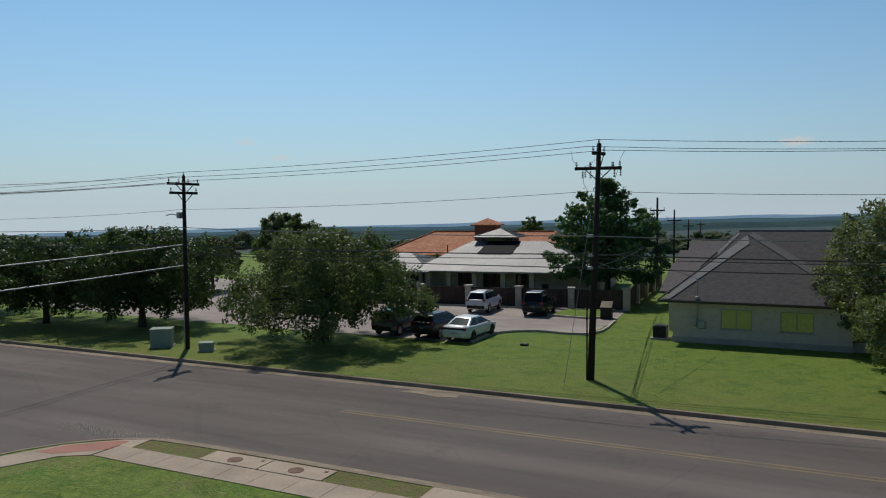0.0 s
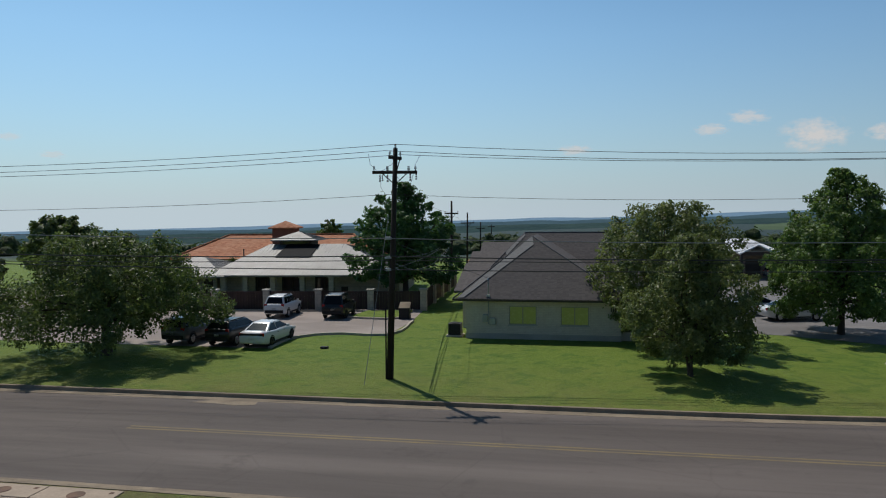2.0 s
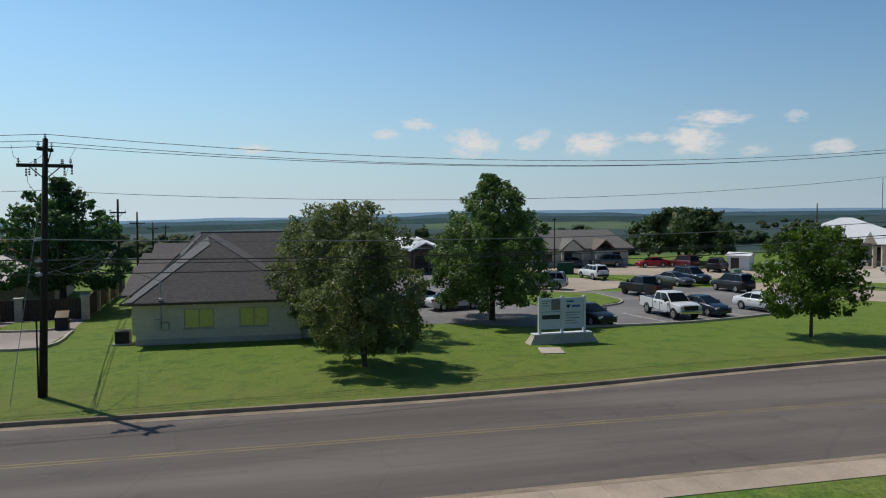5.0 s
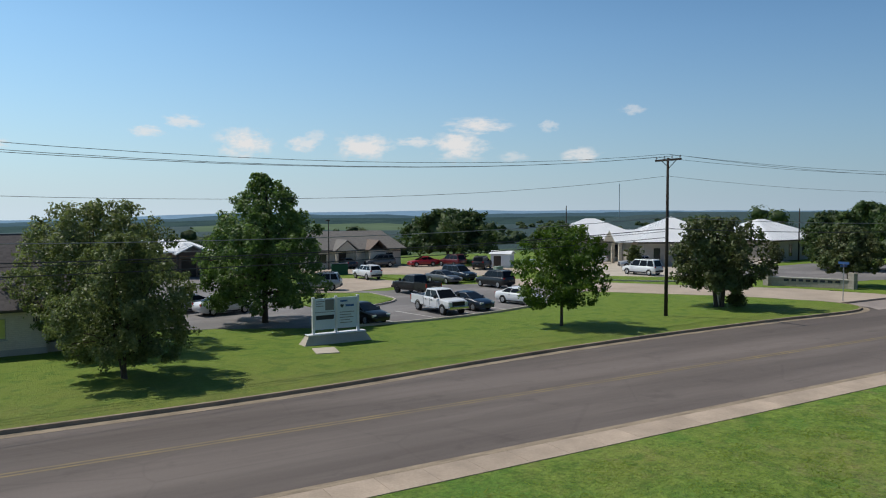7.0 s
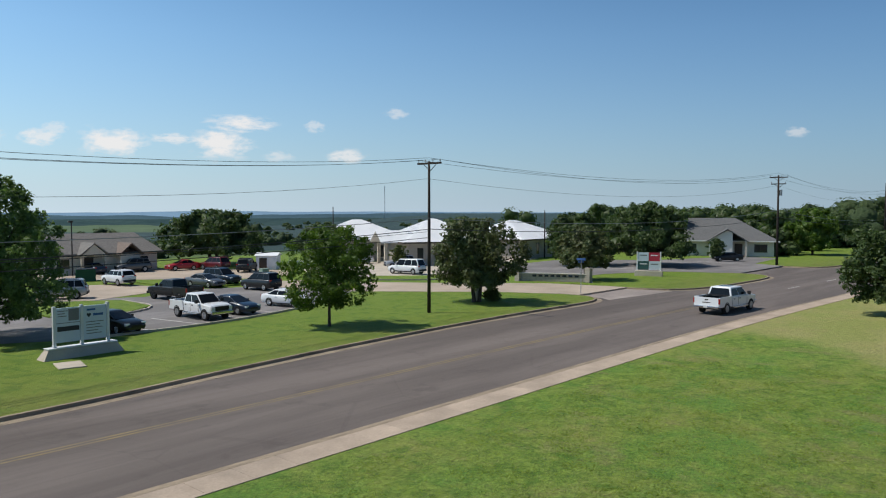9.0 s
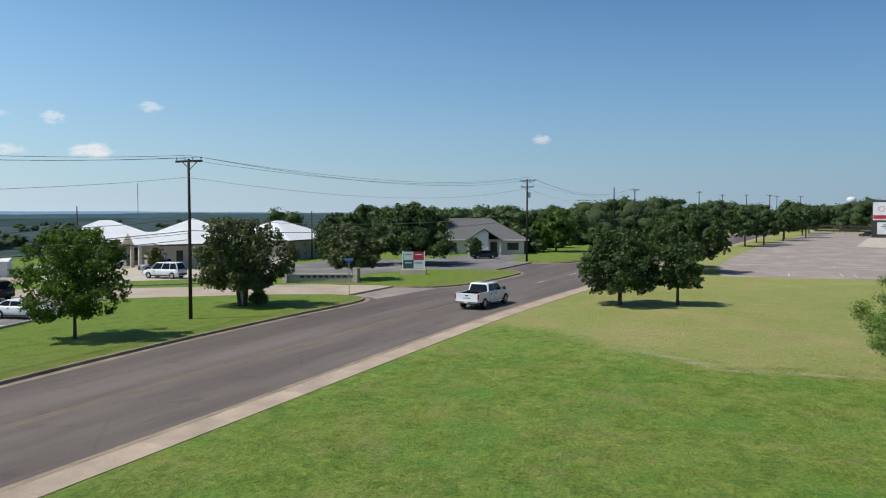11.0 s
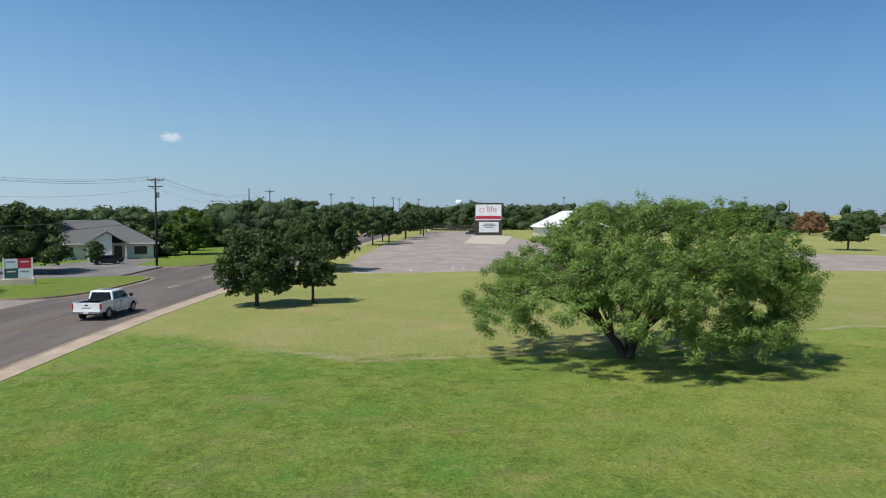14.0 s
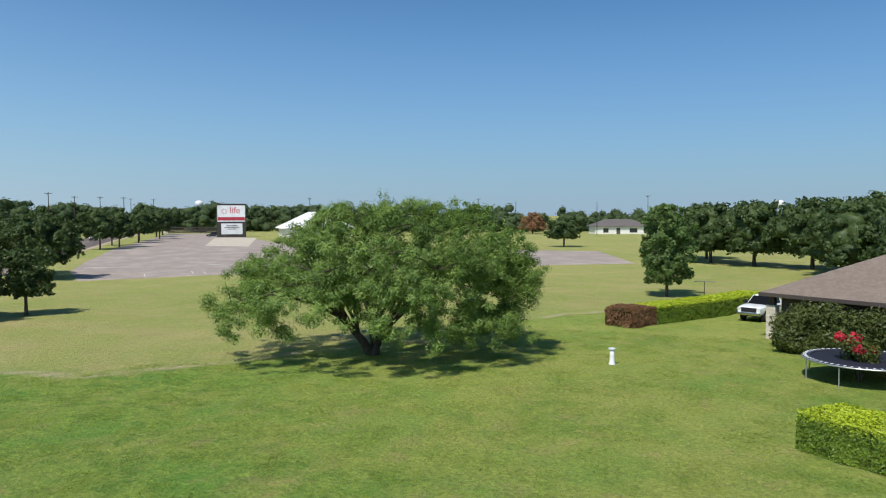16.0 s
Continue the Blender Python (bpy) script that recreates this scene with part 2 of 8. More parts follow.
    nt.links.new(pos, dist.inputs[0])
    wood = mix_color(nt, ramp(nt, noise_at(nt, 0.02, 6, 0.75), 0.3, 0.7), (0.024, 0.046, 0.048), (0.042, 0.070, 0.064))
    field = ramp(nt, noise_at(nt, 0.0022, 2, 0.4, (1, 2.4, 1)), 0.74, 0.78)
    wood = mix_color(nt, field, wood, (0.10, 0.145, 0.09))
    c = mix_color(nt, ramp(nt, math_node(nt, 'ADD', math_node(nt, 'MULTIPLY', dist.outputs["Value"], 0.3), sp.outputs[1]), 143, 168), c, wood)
    nt.links.new(c, b.inputs["Base Color"])
    h = math_node(nt, 'ADD', grain, math_node(nt, 'MULTIPLY', tuft, 1.4))
    bumped(nt, b, h, 1.0, 0.08)
    return m


def asphalt_mat(name, dark, light, lanes=True):
    m, nt, b = base_mat(name, 0.85, 0, 0.25)
    streak = noise_at(nt, 1.0, 5, 0.65, (0.025, 0.45, 1), 0.0)
    blot = noise_at(nt, 0.22, 5, 0.65, (0.14 if lanes else 0.6, 1, 1))
    grit = noise_at(nt, 60.0, 3, 0.8)
    c = mix_color(nt, ramp(nt, streak if lanes else blot, 0.25, 0.75), dark, light)
    c = mix_color(nt, math_node(nt, 'MULTIPLY', ramp(nt, blot, 0.46, 0.62), 0.42), c, tuple(1.45 * v for v in light))
    c = mix_color(nt, math_node(nt, 'MULTIPLY', ramp(nt, noise_at(nt, 0.5, 6, 0.7), 0.58, 0.66), 0.25), c, tuple(0.6 * v for v in dark))
    c = mix_color(nt, 0.3, c, mix_color(nt, grit, (0, 0, 0), (1, 1, 1)), 'OVERLAY')
    # fine sealed cracks
    vor = nt.nodes.new("ShaderNodeTexVoronoi")
    vor.feature = 'DISTANCE_TO_EDGE'
    vor.inputs["Scale"].default_value = 0.17
    dis = nt.nodes.new("ShaderNodeVectorMath")
    dis.operation = 'ADD'
    nz = node(nt, "ShaderNodeTexNoise", Scale=0.6, Detail=5.0)
    ge = nt.nodes.new("ShaderNodeNewGeometry")
    nt.links.new(ge.outputs["Position"], dis.inputs[0])
    sc = nt.nodes.new("ShaderNodeVectorMath")
    sc.operation = 'SCALE'
    sc.inputs["Scale"].default_value = 2.5
    nt.links.new(nz.outputs["Color"], sc.inputs[0])
    nt.links.new(sc.outputs[0], dis.inputs[1])
    nt.links.new(dis.outputs[0], vor.inputs["Vector"])
    crack = math_node(nt, 'LESS_THAN', vor.outputs["Distance"], 0.006)
    c = mix_color(nt, math_node(nt, 'MULTIPLY', crack, 0.10), c, tuple(0.45 * v for v in dark))
    nt.links.new(c, b.inputs["Base Color"])
    bumped(nt, b, grit, 0.35, 0.006)
    return m


def roof_mat(name, col, col2, course=0.14, along=(1, 1, 1)):
    """Shingles: courses a hand wide that follow the height, each broken into tabs of slightly different shade."""
    m, nt, b = base_mat(name, 0.9, 0, 0.2)
    pos = nt.nodes.new("ShaderNodeNewGeometry").outputs["Position"]
    sp = nt.nodes.new("ShaderNodeSeparateXYZ")
    nt.links.new(pos, sp.inputs[0])
    row = math_node(nt, 'DIVIDE', sp.outputs[2], course * 0.55)
    fr = math_node(nt, 'FRACT', row)
    fl = math_node(nt, 'FLOOR', row)
    cmb = nt.nodes.new("ShaderNodeCombineXYZ")
    nt.links.new(math_node(nt, 'FLOOR', math_node(nt, 'MULTIPLY', sp.outputs[0], 5.5)), cmb.inputs[0])
    nt.links.new(math_node(nt, 'FLOOR', math_node(nt, 'MULTIPLY', sp.outputs[1], 5.5)), cmb.inputs[1])
    nt.links.new(fl, cmb.inputs[2])
    wn_ = nt.nodes.new("ShaderNodeTexWhiteNoise")
    nt.links.new(cmb.outputs[0], wn_.inputs[0])
    c = mix_color(nt, wn_.outputs["Value"], col, col2)
    c = mix_color(nt, math_node(nt, 'MULTIPLY', ramp(nt, noise_at(nt, 0.35, 5), 0.4, 0.7), 0.35), c, tuple(1.25 * v for v in col))
    nt.links.new(c, b.inputs["Base Color"])
    bumped(nt, b, fr, 0.5, 0.02)
    return m


def brick_mat(name, col, col2, mortar, w=0.4, h=0.2, bump=0.4):
    """Coursed blocks on upright walls, by the length along the wall and the height."""
    m, nt, b = base_mat(name, 0.88, 0, 0.2)
    pos = nt.nodes.new("ShaderNodeNewGeometry").outputs["Position"]
    sp = nt.nodes.new("ShaderNodeSeparateXYZ")
    nt.links.new(pos, sp.inputs[0])
    cmb = nt.nodes.new("ShaderNodeCombineXYZ")
    nt.links.new(math_node(nt, 'ADD', sp.outputs[0], sp.outputs[1]), cmb.inputs[0])
    nt.links.new(sp.outputs[2], cmb.inputs[1])
    br = node(nt, "ShaderNodeTexBrick", Scale=1.0)
    br.inputs["Color1"].default_value, br.inputs["Color2"].default_value, br.inputs["Mortar"].default_value = rgb(col), rgb(col2), rgb(mortar)
    br.inputs["Mortar Size"].default_value = 0.012
    br.inputs["Brick Width"].default_value, br.inputs["Row Height"].default_value = w, h
    nt.links.new(cmb.outputs[0], br.inputs["Vector"])
    c = mix_color(nt, 0.35, br.outputs["Color"], mix_color(nt, noise_at(nt, 3.0, 6, 0.7), (0.1, 0.1, 0.1), (0.9, 0.9, 0.9)), 'OVERLAY')
    nt.links.new(c, b.inputs["Base Color"])
    inv = math_node(nt, 'SUBTRACT', 1.0, br.outputs["Fac"])
    bumped(nt, b, math_node(nt, 'ADD', inv, math_node(nt, 'MULTIPLY', noise_at(nt, 12.0), 0.5)), bump, 0.015)
    return m


def glass_mat(name, col=(0.02, 0.025, 0.03), rough=0.06):
    m, nt, b = base_mat(name, rough, 0, 0.6)
    b.inputs["Base Color"].default_value = rgb(col)
    return m


M = {}
M["grass"] = grass_mat()
M["asphalt"] = asphalt_mat("road_asphalt", (0.086, 0.070, 0.062), (0.158, 0.132, 0.117))
M["lot"] = asphalt_mat("lot_asphalt", (0.15, 0.14, 0.135), (0.20, 0.185, 0.18), False)
M["lot_pale"] = asphalt_mat("worn_lot_asphalt", (0.265, 0.222, 0.197), (0.312, 0.263, 0.234), False)
M["concrete"] = mat("concrete", (0.52, 0.46, 0.38), (0.40, 0.35, 0.29), 0.9, 0.5, 20, 0.3, 0.3)
M["concrete_tan"] = mat("tan_concrete_paving", (0.46, 0.37, 0.29), (0.33, 0.27, 0.21), 0.9, 0.25, 14, 0.3, 0.25)
M["kerb"] = mat("weathered_kerb_concrete", (0.34, 0.27, 0.19), (0.20, 0.158, 0.112), 0.92, 0.8, 18, 0.35, 0.3)
M["yellow"] = mat("faded_yellow_paint", (0.262, 0.196, 0.088), (0.160, 0.130, 0.092), 0.8, 0.7, 25, 0.4, 0.2)
M["white_paint"] = mat("worn_white_road_paint", (0.62, 0.60, 0.56), (0.42, 0.40, 0.38), 0.8, 1.5, 25, 0.3, 0.2)
M["ramp_red"] = mat("brick_red_ramp", (0.42, 0.20, 0.15), (0.34, 0.17, 0.13), 0.9, 1.5, 30, 0.3, 0.4)
M["iron"] = mat("rusty_cast_iron", (0.19, 0.11, 0.075), (0.12, 0.075, 0.055), 0.75, 4, 40, 0.4, 0.4, metal=0.3)
M["pole"] = mat("dark_creosoted_wood", (0.045, 0.034, 0.027), (0.022, 0.017, 0.014), 0.9, 1.0, 18, 0.35, 0.5, stretch=(1, 1, 0.15))
M["wire"] = mat("weathered_cable", (0.06, 0.062, 0.065), rough=0.6, bump=0)
M["wire_pale"] = mat("grey_aluminium_cable", (0.33, 0.34, 0.35), rough=0.5, bump=0, metal=0.4)
M["porcelain"] = mat("brown_grey_porcelain", (0.10, 0.085, 0.08), rough=0.3, bump=0)
M["galv"] = mat("galvanised_steel", (0.42, 0.43, 0.44), (0.33, 0.34, 0.35), 0.45, 2, 30, 0.2, 0.1, metal=0.7)
M["utility_green"] = mat("pale_green_enamel", (0.30, 0.37, 0.31), (0.25, 0.31, 0.26), 0.55, 1, 20, 0.2, 0.1)
M["bark"] = mat("grey_brown_bark", (0.11, 0.085, 0.065), (0.055, 0.043, 0.034), 0.95, 1.5, 22, 0.4, 0.9, 0.03, stretch=(1, 1, 0.3))
M["bark_red"] = mat("reddish_mesquite_bark", (0.10, 0.072, 0.055), (0.04, 0.03, 0.025), 0.95, 1.5, 22, 0.4, 0.9, 0.03, stretch=(1, 1, 0.4))
M["leaf_oak"] = leaf_mat("live_oak_leaves", (0.052, 0.082, 0.028), (0.185, 0.235, 0.080), 0.4, third=(0.060, 0.078, 0.030))
M["leaf_pear"] = leaf_mat("olive_pear_leaves", (0.075, 0.105, 0.036), (0.245, 0.285, 0.11), 0.4, 0.5, third=(0.085, 0.10, 0.04))
# darker copy of the oak leaves; the trees' shaded look is in the colour
M["leaf_dark_oak"] = leaf_mat("darker_oak_leaves", (0.034, 0.062, 0.021), (0.108, 0.155, 0.044))
M["leaf_gum"] = leaf_mat("deep_green_leaves", (0.060, 0.110, 0.034), (0.205, 0.290, 0.085), 0.4, third=(0.065, 0.11, 0.036))
M["leaf_bright"] = leaf_mat("bright_green_leaves", (0.045, 0.095, 0.015), (0.150, 0.225, 0.038), 0.42)
M["leaf_magnolia"] = leaf_mat("magnolia_leaves", (0.040, 0.078, 0.027), (0.14, 0.18, 0.06), 0.25, 0.5, third=(0.10, 0.055, 0.035))
M["leaf_pecan"] = leaf_mat("pecan_leaves", (0.036, 0.092, 0.034), (0.13, 0.225, 0.066))
M["leaf_mesquite"] = leaf_mat("feathery_mesquite_leaves", (0.040, 0.092, 0.020), (0.33, 0.45, 0.105), 0.32, third=(0.030, 0.072, 0.020))
M["leaf_far"] = leaf_mat("distant_tree_leaves", (0.042, 0.075, 0.030), (0.115, 0.160, 0.055), 0.25, 0.7, clumps=4.5)
M["leaf_pale"] = leaf_mat("pale_green_scrub_leaves", (0.06, 0.095, 0.03), (0.13, 0.17, 0.06), 0.3)
M["leaf_hedge"] = leaf_mat("yellow_green_hedge_leaves", (0.06, 0.115, 0.014), (0.24, 0.33, 0.03), 0.22, third=(0.10, 0.16, 0.02), growth=(1.05, 1.4, (0.42, 0.50, 0.035)))
M["leaf_rust"] = leaf_mat("rust_brown_dead_leaves", (0.13, 0.065, 0.03), (0.33, 0.18, 0.09), 0.25)
M["leaf_shrub"] = leaf_mat("dark_shrub_leaves", (0.042, 0.068, 0.018), (0.135, 0.160, 0.040), 0.3, third=(0.07, 0.075, 0.025))
M["flower_red"] = leaf_mat("crimson_crape_flowers", (0.45, 0.02, 0.05), (0.75, 0.07, 0.10), 0.35)

# ---- builders ----
def link_mesh(name, bm, material, smooth=False):
    me = bpy.data.meshes.new(name)
    bm.to_mesh(me)
    bm.free()
    if material is not None:
        me.materials.append(M[material] if isinstance(material, str) else material)
    if smooth:
        me.polygons.foreach_set("use_smooth", [True] * len(me.polygons))
    return new(name, me)


def part(name, bm, material, parent, label="", smooth=False):
    """One mesh object under a thing or under a part."""
    ob = link_mesh(name, bm, material, smooth)
    ob.parent = parent
    return tagged(ob, label)


def thing(name, label, category, at=(0, 0, 0), turn=0.0, group="", kind=""):
    ob = new(name)
    ob.empty_display_size = 0.2
    ob.matrix_basis = pose(at[0], at[1], at[2], 0, 0, turn)
    return tagged(ob, label, category, group, kind)


def solid(name, bm, material, label, category, group="", kind="", at=(0, 0, 0), turn=0.0, smooth=False):
    ob = link_mesh(name, bm, material, smooth)
    ob.matrix_basis = pose(at[0], at[1], at[2], 0, 0, turn)
    return tagged(ob, label, category, group, kind)


def box(bm, x0, x1, y0, y1, z0, z1, bevel=0.0):
    vs = [bm.verts.new((x, y, z)) for z in (z0, z1) for x, y in ((x0, y0), (x1, y0), (x1, y1), (x0, y1))]
    fs = [bm.faces.new([vs[i] for i in f]) for f in ((3, 2, 1, 0), (4, 5, 6, 7), (0, 1, 5, 4), (1, 2, 6, 5), (2, 3, 7, 6), (3, 0, 4, 7))]
    if bevel:
        bmesh.ops.bevel(bm, geom=list({e for f in fs for e in f.edges}), offset=bevel, segments=2, profile=0.6, affect='EDGES')
    return bm


def boxes(*dims, bevel=0.0):
    bm = bmesh.new()
    for d in dims:
        box(bm, *d, bevel=bevel)
    return bm


def slab(bm, outline, z0, z1):
    """An upright prism on a plan outline."""
    area = sum(a[0] * b[1] - b[0] * a[1] for a, b in zip(outline, outline[1:] + outline[:1]))
    pts = outline if area > 0 else outline[::-1]
    lo = [bm.verts.new((x, y, z0)) for x, y in pts]
    hi = [bm.verts.new((x, y, z1)) for x, y in pts]
    bm.faces.new(hi)
    bm.faces.new(lo[::-1])
    n = len(pts)
    for i in range(n):
        bm.faces.new((lo[i], lo[(i + 1) % n], hi[(i + 1) % n], hi[i]))
    return bm


def tube(bm, pts, radii, seg=8, cap=True):
    """A round bar along points, with a radius at each."""
    rings = []
    pts = [Vector(p) for p in pts]
    for i, p in enumerate(pts):
        d = (pts[min(i + 1, len(pts) - 1)] - pts[max(i - 1, 0)]).normalized()
        u = d.cross(Vector((0, 0, 1)) if abs(d.z) < 0.95 else Vector((1, 0, 0))).normalized()
        v = d.cross(u)
        r = radii[i] if isinstance(radii, (list, tuple)) else radii
        rings.append([bm.verts.new(p + r * (math.cos(a) * u + math.sin(a) * v)) for a in (2 * math.pi * k / seg for k in range(seg))])
    for a, b in zip(rings, rings[1:]):
        for k in range(seg):
            bm.faces.new((a[k], b[k], b[(k + 1) % seg], a[(k + 1) % seg]))
    if cap:
        bm.faces.new(rings[0])
        bm.faces.new(rings[-1][::-1])
    return bm


def disc(bm, centre, r, z0, z1, seg=16, top=None):
    top = r if top is None else top
    return tube(bm, [(*centre, z0), (*centre, z1)], [r, top], seg)


def offset_line(pts, d):
    """The line moved to its left by d metres."""
    out = []
    for i, p in enumerate(pts):
        a, b = Vector(pts[max(i - 1, 0)]), Vector(pts[min(i + 1, len(pts) - 1)])
        t = (b - a).normalized()
        out.append((p[0] - t.y * d, p[1] + t.x * d))
    return out


def smooth_line(pts, step=1.2):
    """The line through the points, rounded, with a point about every step metres."""
    out = []
    n = len(pts)
    for i in range(n - 1):
        p0, p1, p2, p3 = (Vector(pts[max(min(k, n - 1), 0)]) for k in (i - 1, i, i + 1, i + 2))
        length = (p2 - p1).length
        k = max(2, min(int(length / step), 14))
        t1, t2 = (p2 - p0).normalized() * length, (p3 - p1).normalized() * length
        for j in range(k):
            s = j / k
            q = p1 * (2 * s**3 - 3 * s**2 + 1) + t1 * (s**3 - 2 * s**2 + s) + p2 * (-2 * s**3 + 3 * s**2) + t2 * (s**3 - s**2)
            out.append((q.x, q.y))
    return out + [tuple(pts[-1])]


def sweep(bm, line, profile):
    """A profile of (offset to the left, height) swept along a plan line."""
    rows = [offset_line(line, o) for o, _ in profile]
    vs = [[bm.verts.new((*rows[j][i], profile[j][1])) for j in range(len(profile))] for i in range(len(line))]
    for a, b in zip(vs, vs[1:]):
        for j in range(len(profile) - 1):
            bm.faces.new((a[j], b[j], b[j + 1], a[j + 1]))
    return bm


# ---- ground, lawns, road ----
def elevation(yaw):
    """Height of the far skyline over the level, in degrees, by the bearing (left of north, degrees)."""
    return float(np.interp(yaw, [-180, -75, -60, -30, -15, 0, 30, 57, 120, 180], [0.0, 0.0, 0.0, 0.0, -0.15, -0.5, -1.05, -1.25, -0.8, 0.0]))


def terrain(x, y):
    edge = 108 + max(0.0, (x - 95) * 0.62) + max(0.0, (-70 - x) * -0.25)
    d = y - edge
    if d <= 0:
        return -0.16
    s = min(d / 650, 1.0)
    s = s * s * (3 - 2 * s)
    r = math.hypot(x, y)
    yaw = math.degrees(math.atan2(-x, y))
    rim = 7.5 + 4700 * math.tan(radians(elevation(yaw) - 0.6))
    floor = min(-48.0, rim + 20) if yaw > -8 else -48.0
    k = max(0.0, min((r - 2300) / 2400, 1.0))
    z = floor + (rim - floor) * (k * k * (3 - 2 * k))
    z += 6 * noise.noise(Vector((x / 420, y / 420, 0.3))) * min(d / 500, 1) * (1 - k * 0.7)
    return -0.16 + s * (z + 0.16)


near_steps = [float(v) for v in range(-240, 421, 20)]
far_steps = [470, 540, 640, 780, 960, 1200, 1500, 1850, 2200, 2600, 3000, 3400, 3800, 4200, 4600, 4950]
xs = sorted([-v for v in far_steps] + [-420, -360, -300] + near_steps + far_steps)
ys = xs
bm = bmesh.new()
grid = [[bm.verts.new((x, y, terrain(x, y))) for y in ys] for x in xs]
for i in range(len(xs) - 1):
    for j in range(len(ys) - 1):
        bm.faces.new((grid[i][j], grid[i + 1][j], grid[i + 1][j + 1], grid[i][j + 1]))
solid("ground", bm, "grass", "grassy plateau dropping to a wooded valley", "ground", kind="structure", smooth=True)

K_NORTH = smooth_line([(-220, 28.35), (-60, 28.35), (-20, 28.35), (5, 28.35), (12.5, 28.75), (20, 29.7), (27, 30.4), (35, 30.85), (45, 31.0), (53.5, 30.8),
                       (56.0, 31.4), (57.3, 33.0), (57.3, 36.0)])
K_ISLAND = smooth_line([(66.2, 36.5), (66.3, 33.4), (67.6, 30.3), (70.5, 28.6), (76, 27.7), (85, 27.4), (88.8, 28.0), (90.6, 30.0), (90.3, 33.5)])
K_EAST = smooth_line([(107, 34), (106.6, 30), (109, 27.2), (116, 26.2), (130, 24.8), (170, 20.5), (260, 13), (340, 5), (430, -5), (700, -38)])
K_SOUTH = smooth_line([(700, -50), (430, -16.5), (340, -6.5), (260, 1.5), (170, 9), (110, 14.2), (72, 16.6), (56, 17.5), (44, 17.85), (20, 17.85), (-8, 17.85), (-18.4, 17.85),
                       (-20.3, 17.5), (-21.9, 16.2), (-22.9, 14.2), (-23.3, 11), (-23.4, -30), (-23.4, -90)])
K_WEST = smooth_line([(-34.4, -90), (-34.4, -30), (-34.4, 11), (-34.9, 14.4), (-36.2, 16.5), (-38.3, 17.7), (-60, 17.85), (-220, 17.85)])

bm = bmesh.new()
slab(bm, [(-220, 17.4), (-38, 17.4), (-35.8, 16.2), (-34, 12), (-34, -90), (-23.8, -90), (-23.8, 12), (-22.4, 15.4), (-20, 17.2)] +
     [p for p in reversed(K_SOUTH[:-1]) if p[0] > -17] + [(700, -50), (700, -38)] + list(reversed(K_EAST)) + [(107, 36), (90, 36)] +
     list(reversed(K_ISLAND)) + [(66, 38.5), (57.3, 38.5)] + list(reversed(K_NORTH)), -0.158, -0.14)
solid("road", bm, "asphalt", "grey-brown worn asphalt street with faded centre lines", "road", kind="structure")

lawns = {
    "lawn_north": [(-220, 108)] + K_NORTH + [(57.3, 40)] + [(66.2, 40)] + K_ISLAND + [(90, 38), (107, 38)] + K_EAST + [(700, 105), (420, 105)] + [(90, 106)],
    "lawn_south": K_SOUTH + [(-23.4, -220), (700, -220)],
    "lawn_west": K_WEST + [(-220, -220), (-34.4, -220)],
}
for nm, outline in lawns.items():
    solid(nm, slab(bmesh.new(), outline, -0.15, 0.0), "grass", "mown green lawn with drier yellowish patches", "lawn", kind="structure")
for nm, line in (("kerb_north", K_NORTH), ("kerb_island", K_ISLAND), ("kerb_east", K_EAST), ("kerb_south", K_SOUTH), ("kerb_west", K_WEST)):
    bm = sweep(bmesh.new(), line, [(-0.56, -0.1395), (-0.56, -0.134), (-0.06, -0.132), (-0.035, 0.012), (0.0, 0.018), (0.12, 0.018), (0.13, -0.1)])
    solid(nm, bm, "kerb", "weathered concrete kerb and gutter along the street", "kerb", kind="structure", smooth=False)

# centre lines
def road_centre(x):
    return float(np.interp(x, [-220, 30, 45, 72, 110, 170, 260, 340, 700], [23.65, 23.75, 23.6, 22.6, 20.4, 15.0, 7.5, -0.5, -44]))


for off in (-0.13, 0.13):
    line = [(x, road_centre(x) + off) for x in np.arange(-16, 62, 3.0)]
    solid("centre_line", sweep(bmesh.new(), line, [(-0.055, -0.1365), (0.055, -0.1365)]), "yellow", "faded yellow centre line painted on asphalt", "road marking", group="road markings", kind="structure")
for k in range(24):
    x = 66 + 11 * k
    line = [(x, road_centre(x)), (x + 3, road_centre(x + 3))]
    solid("lane_dash", sweep(bmesh.new(), line, [(-0.06, -0.1365), (0.06, -0.1365)]), "white_paint", "short worn pale dash painted on the street", "road marking", group="road markings", kind="structure")

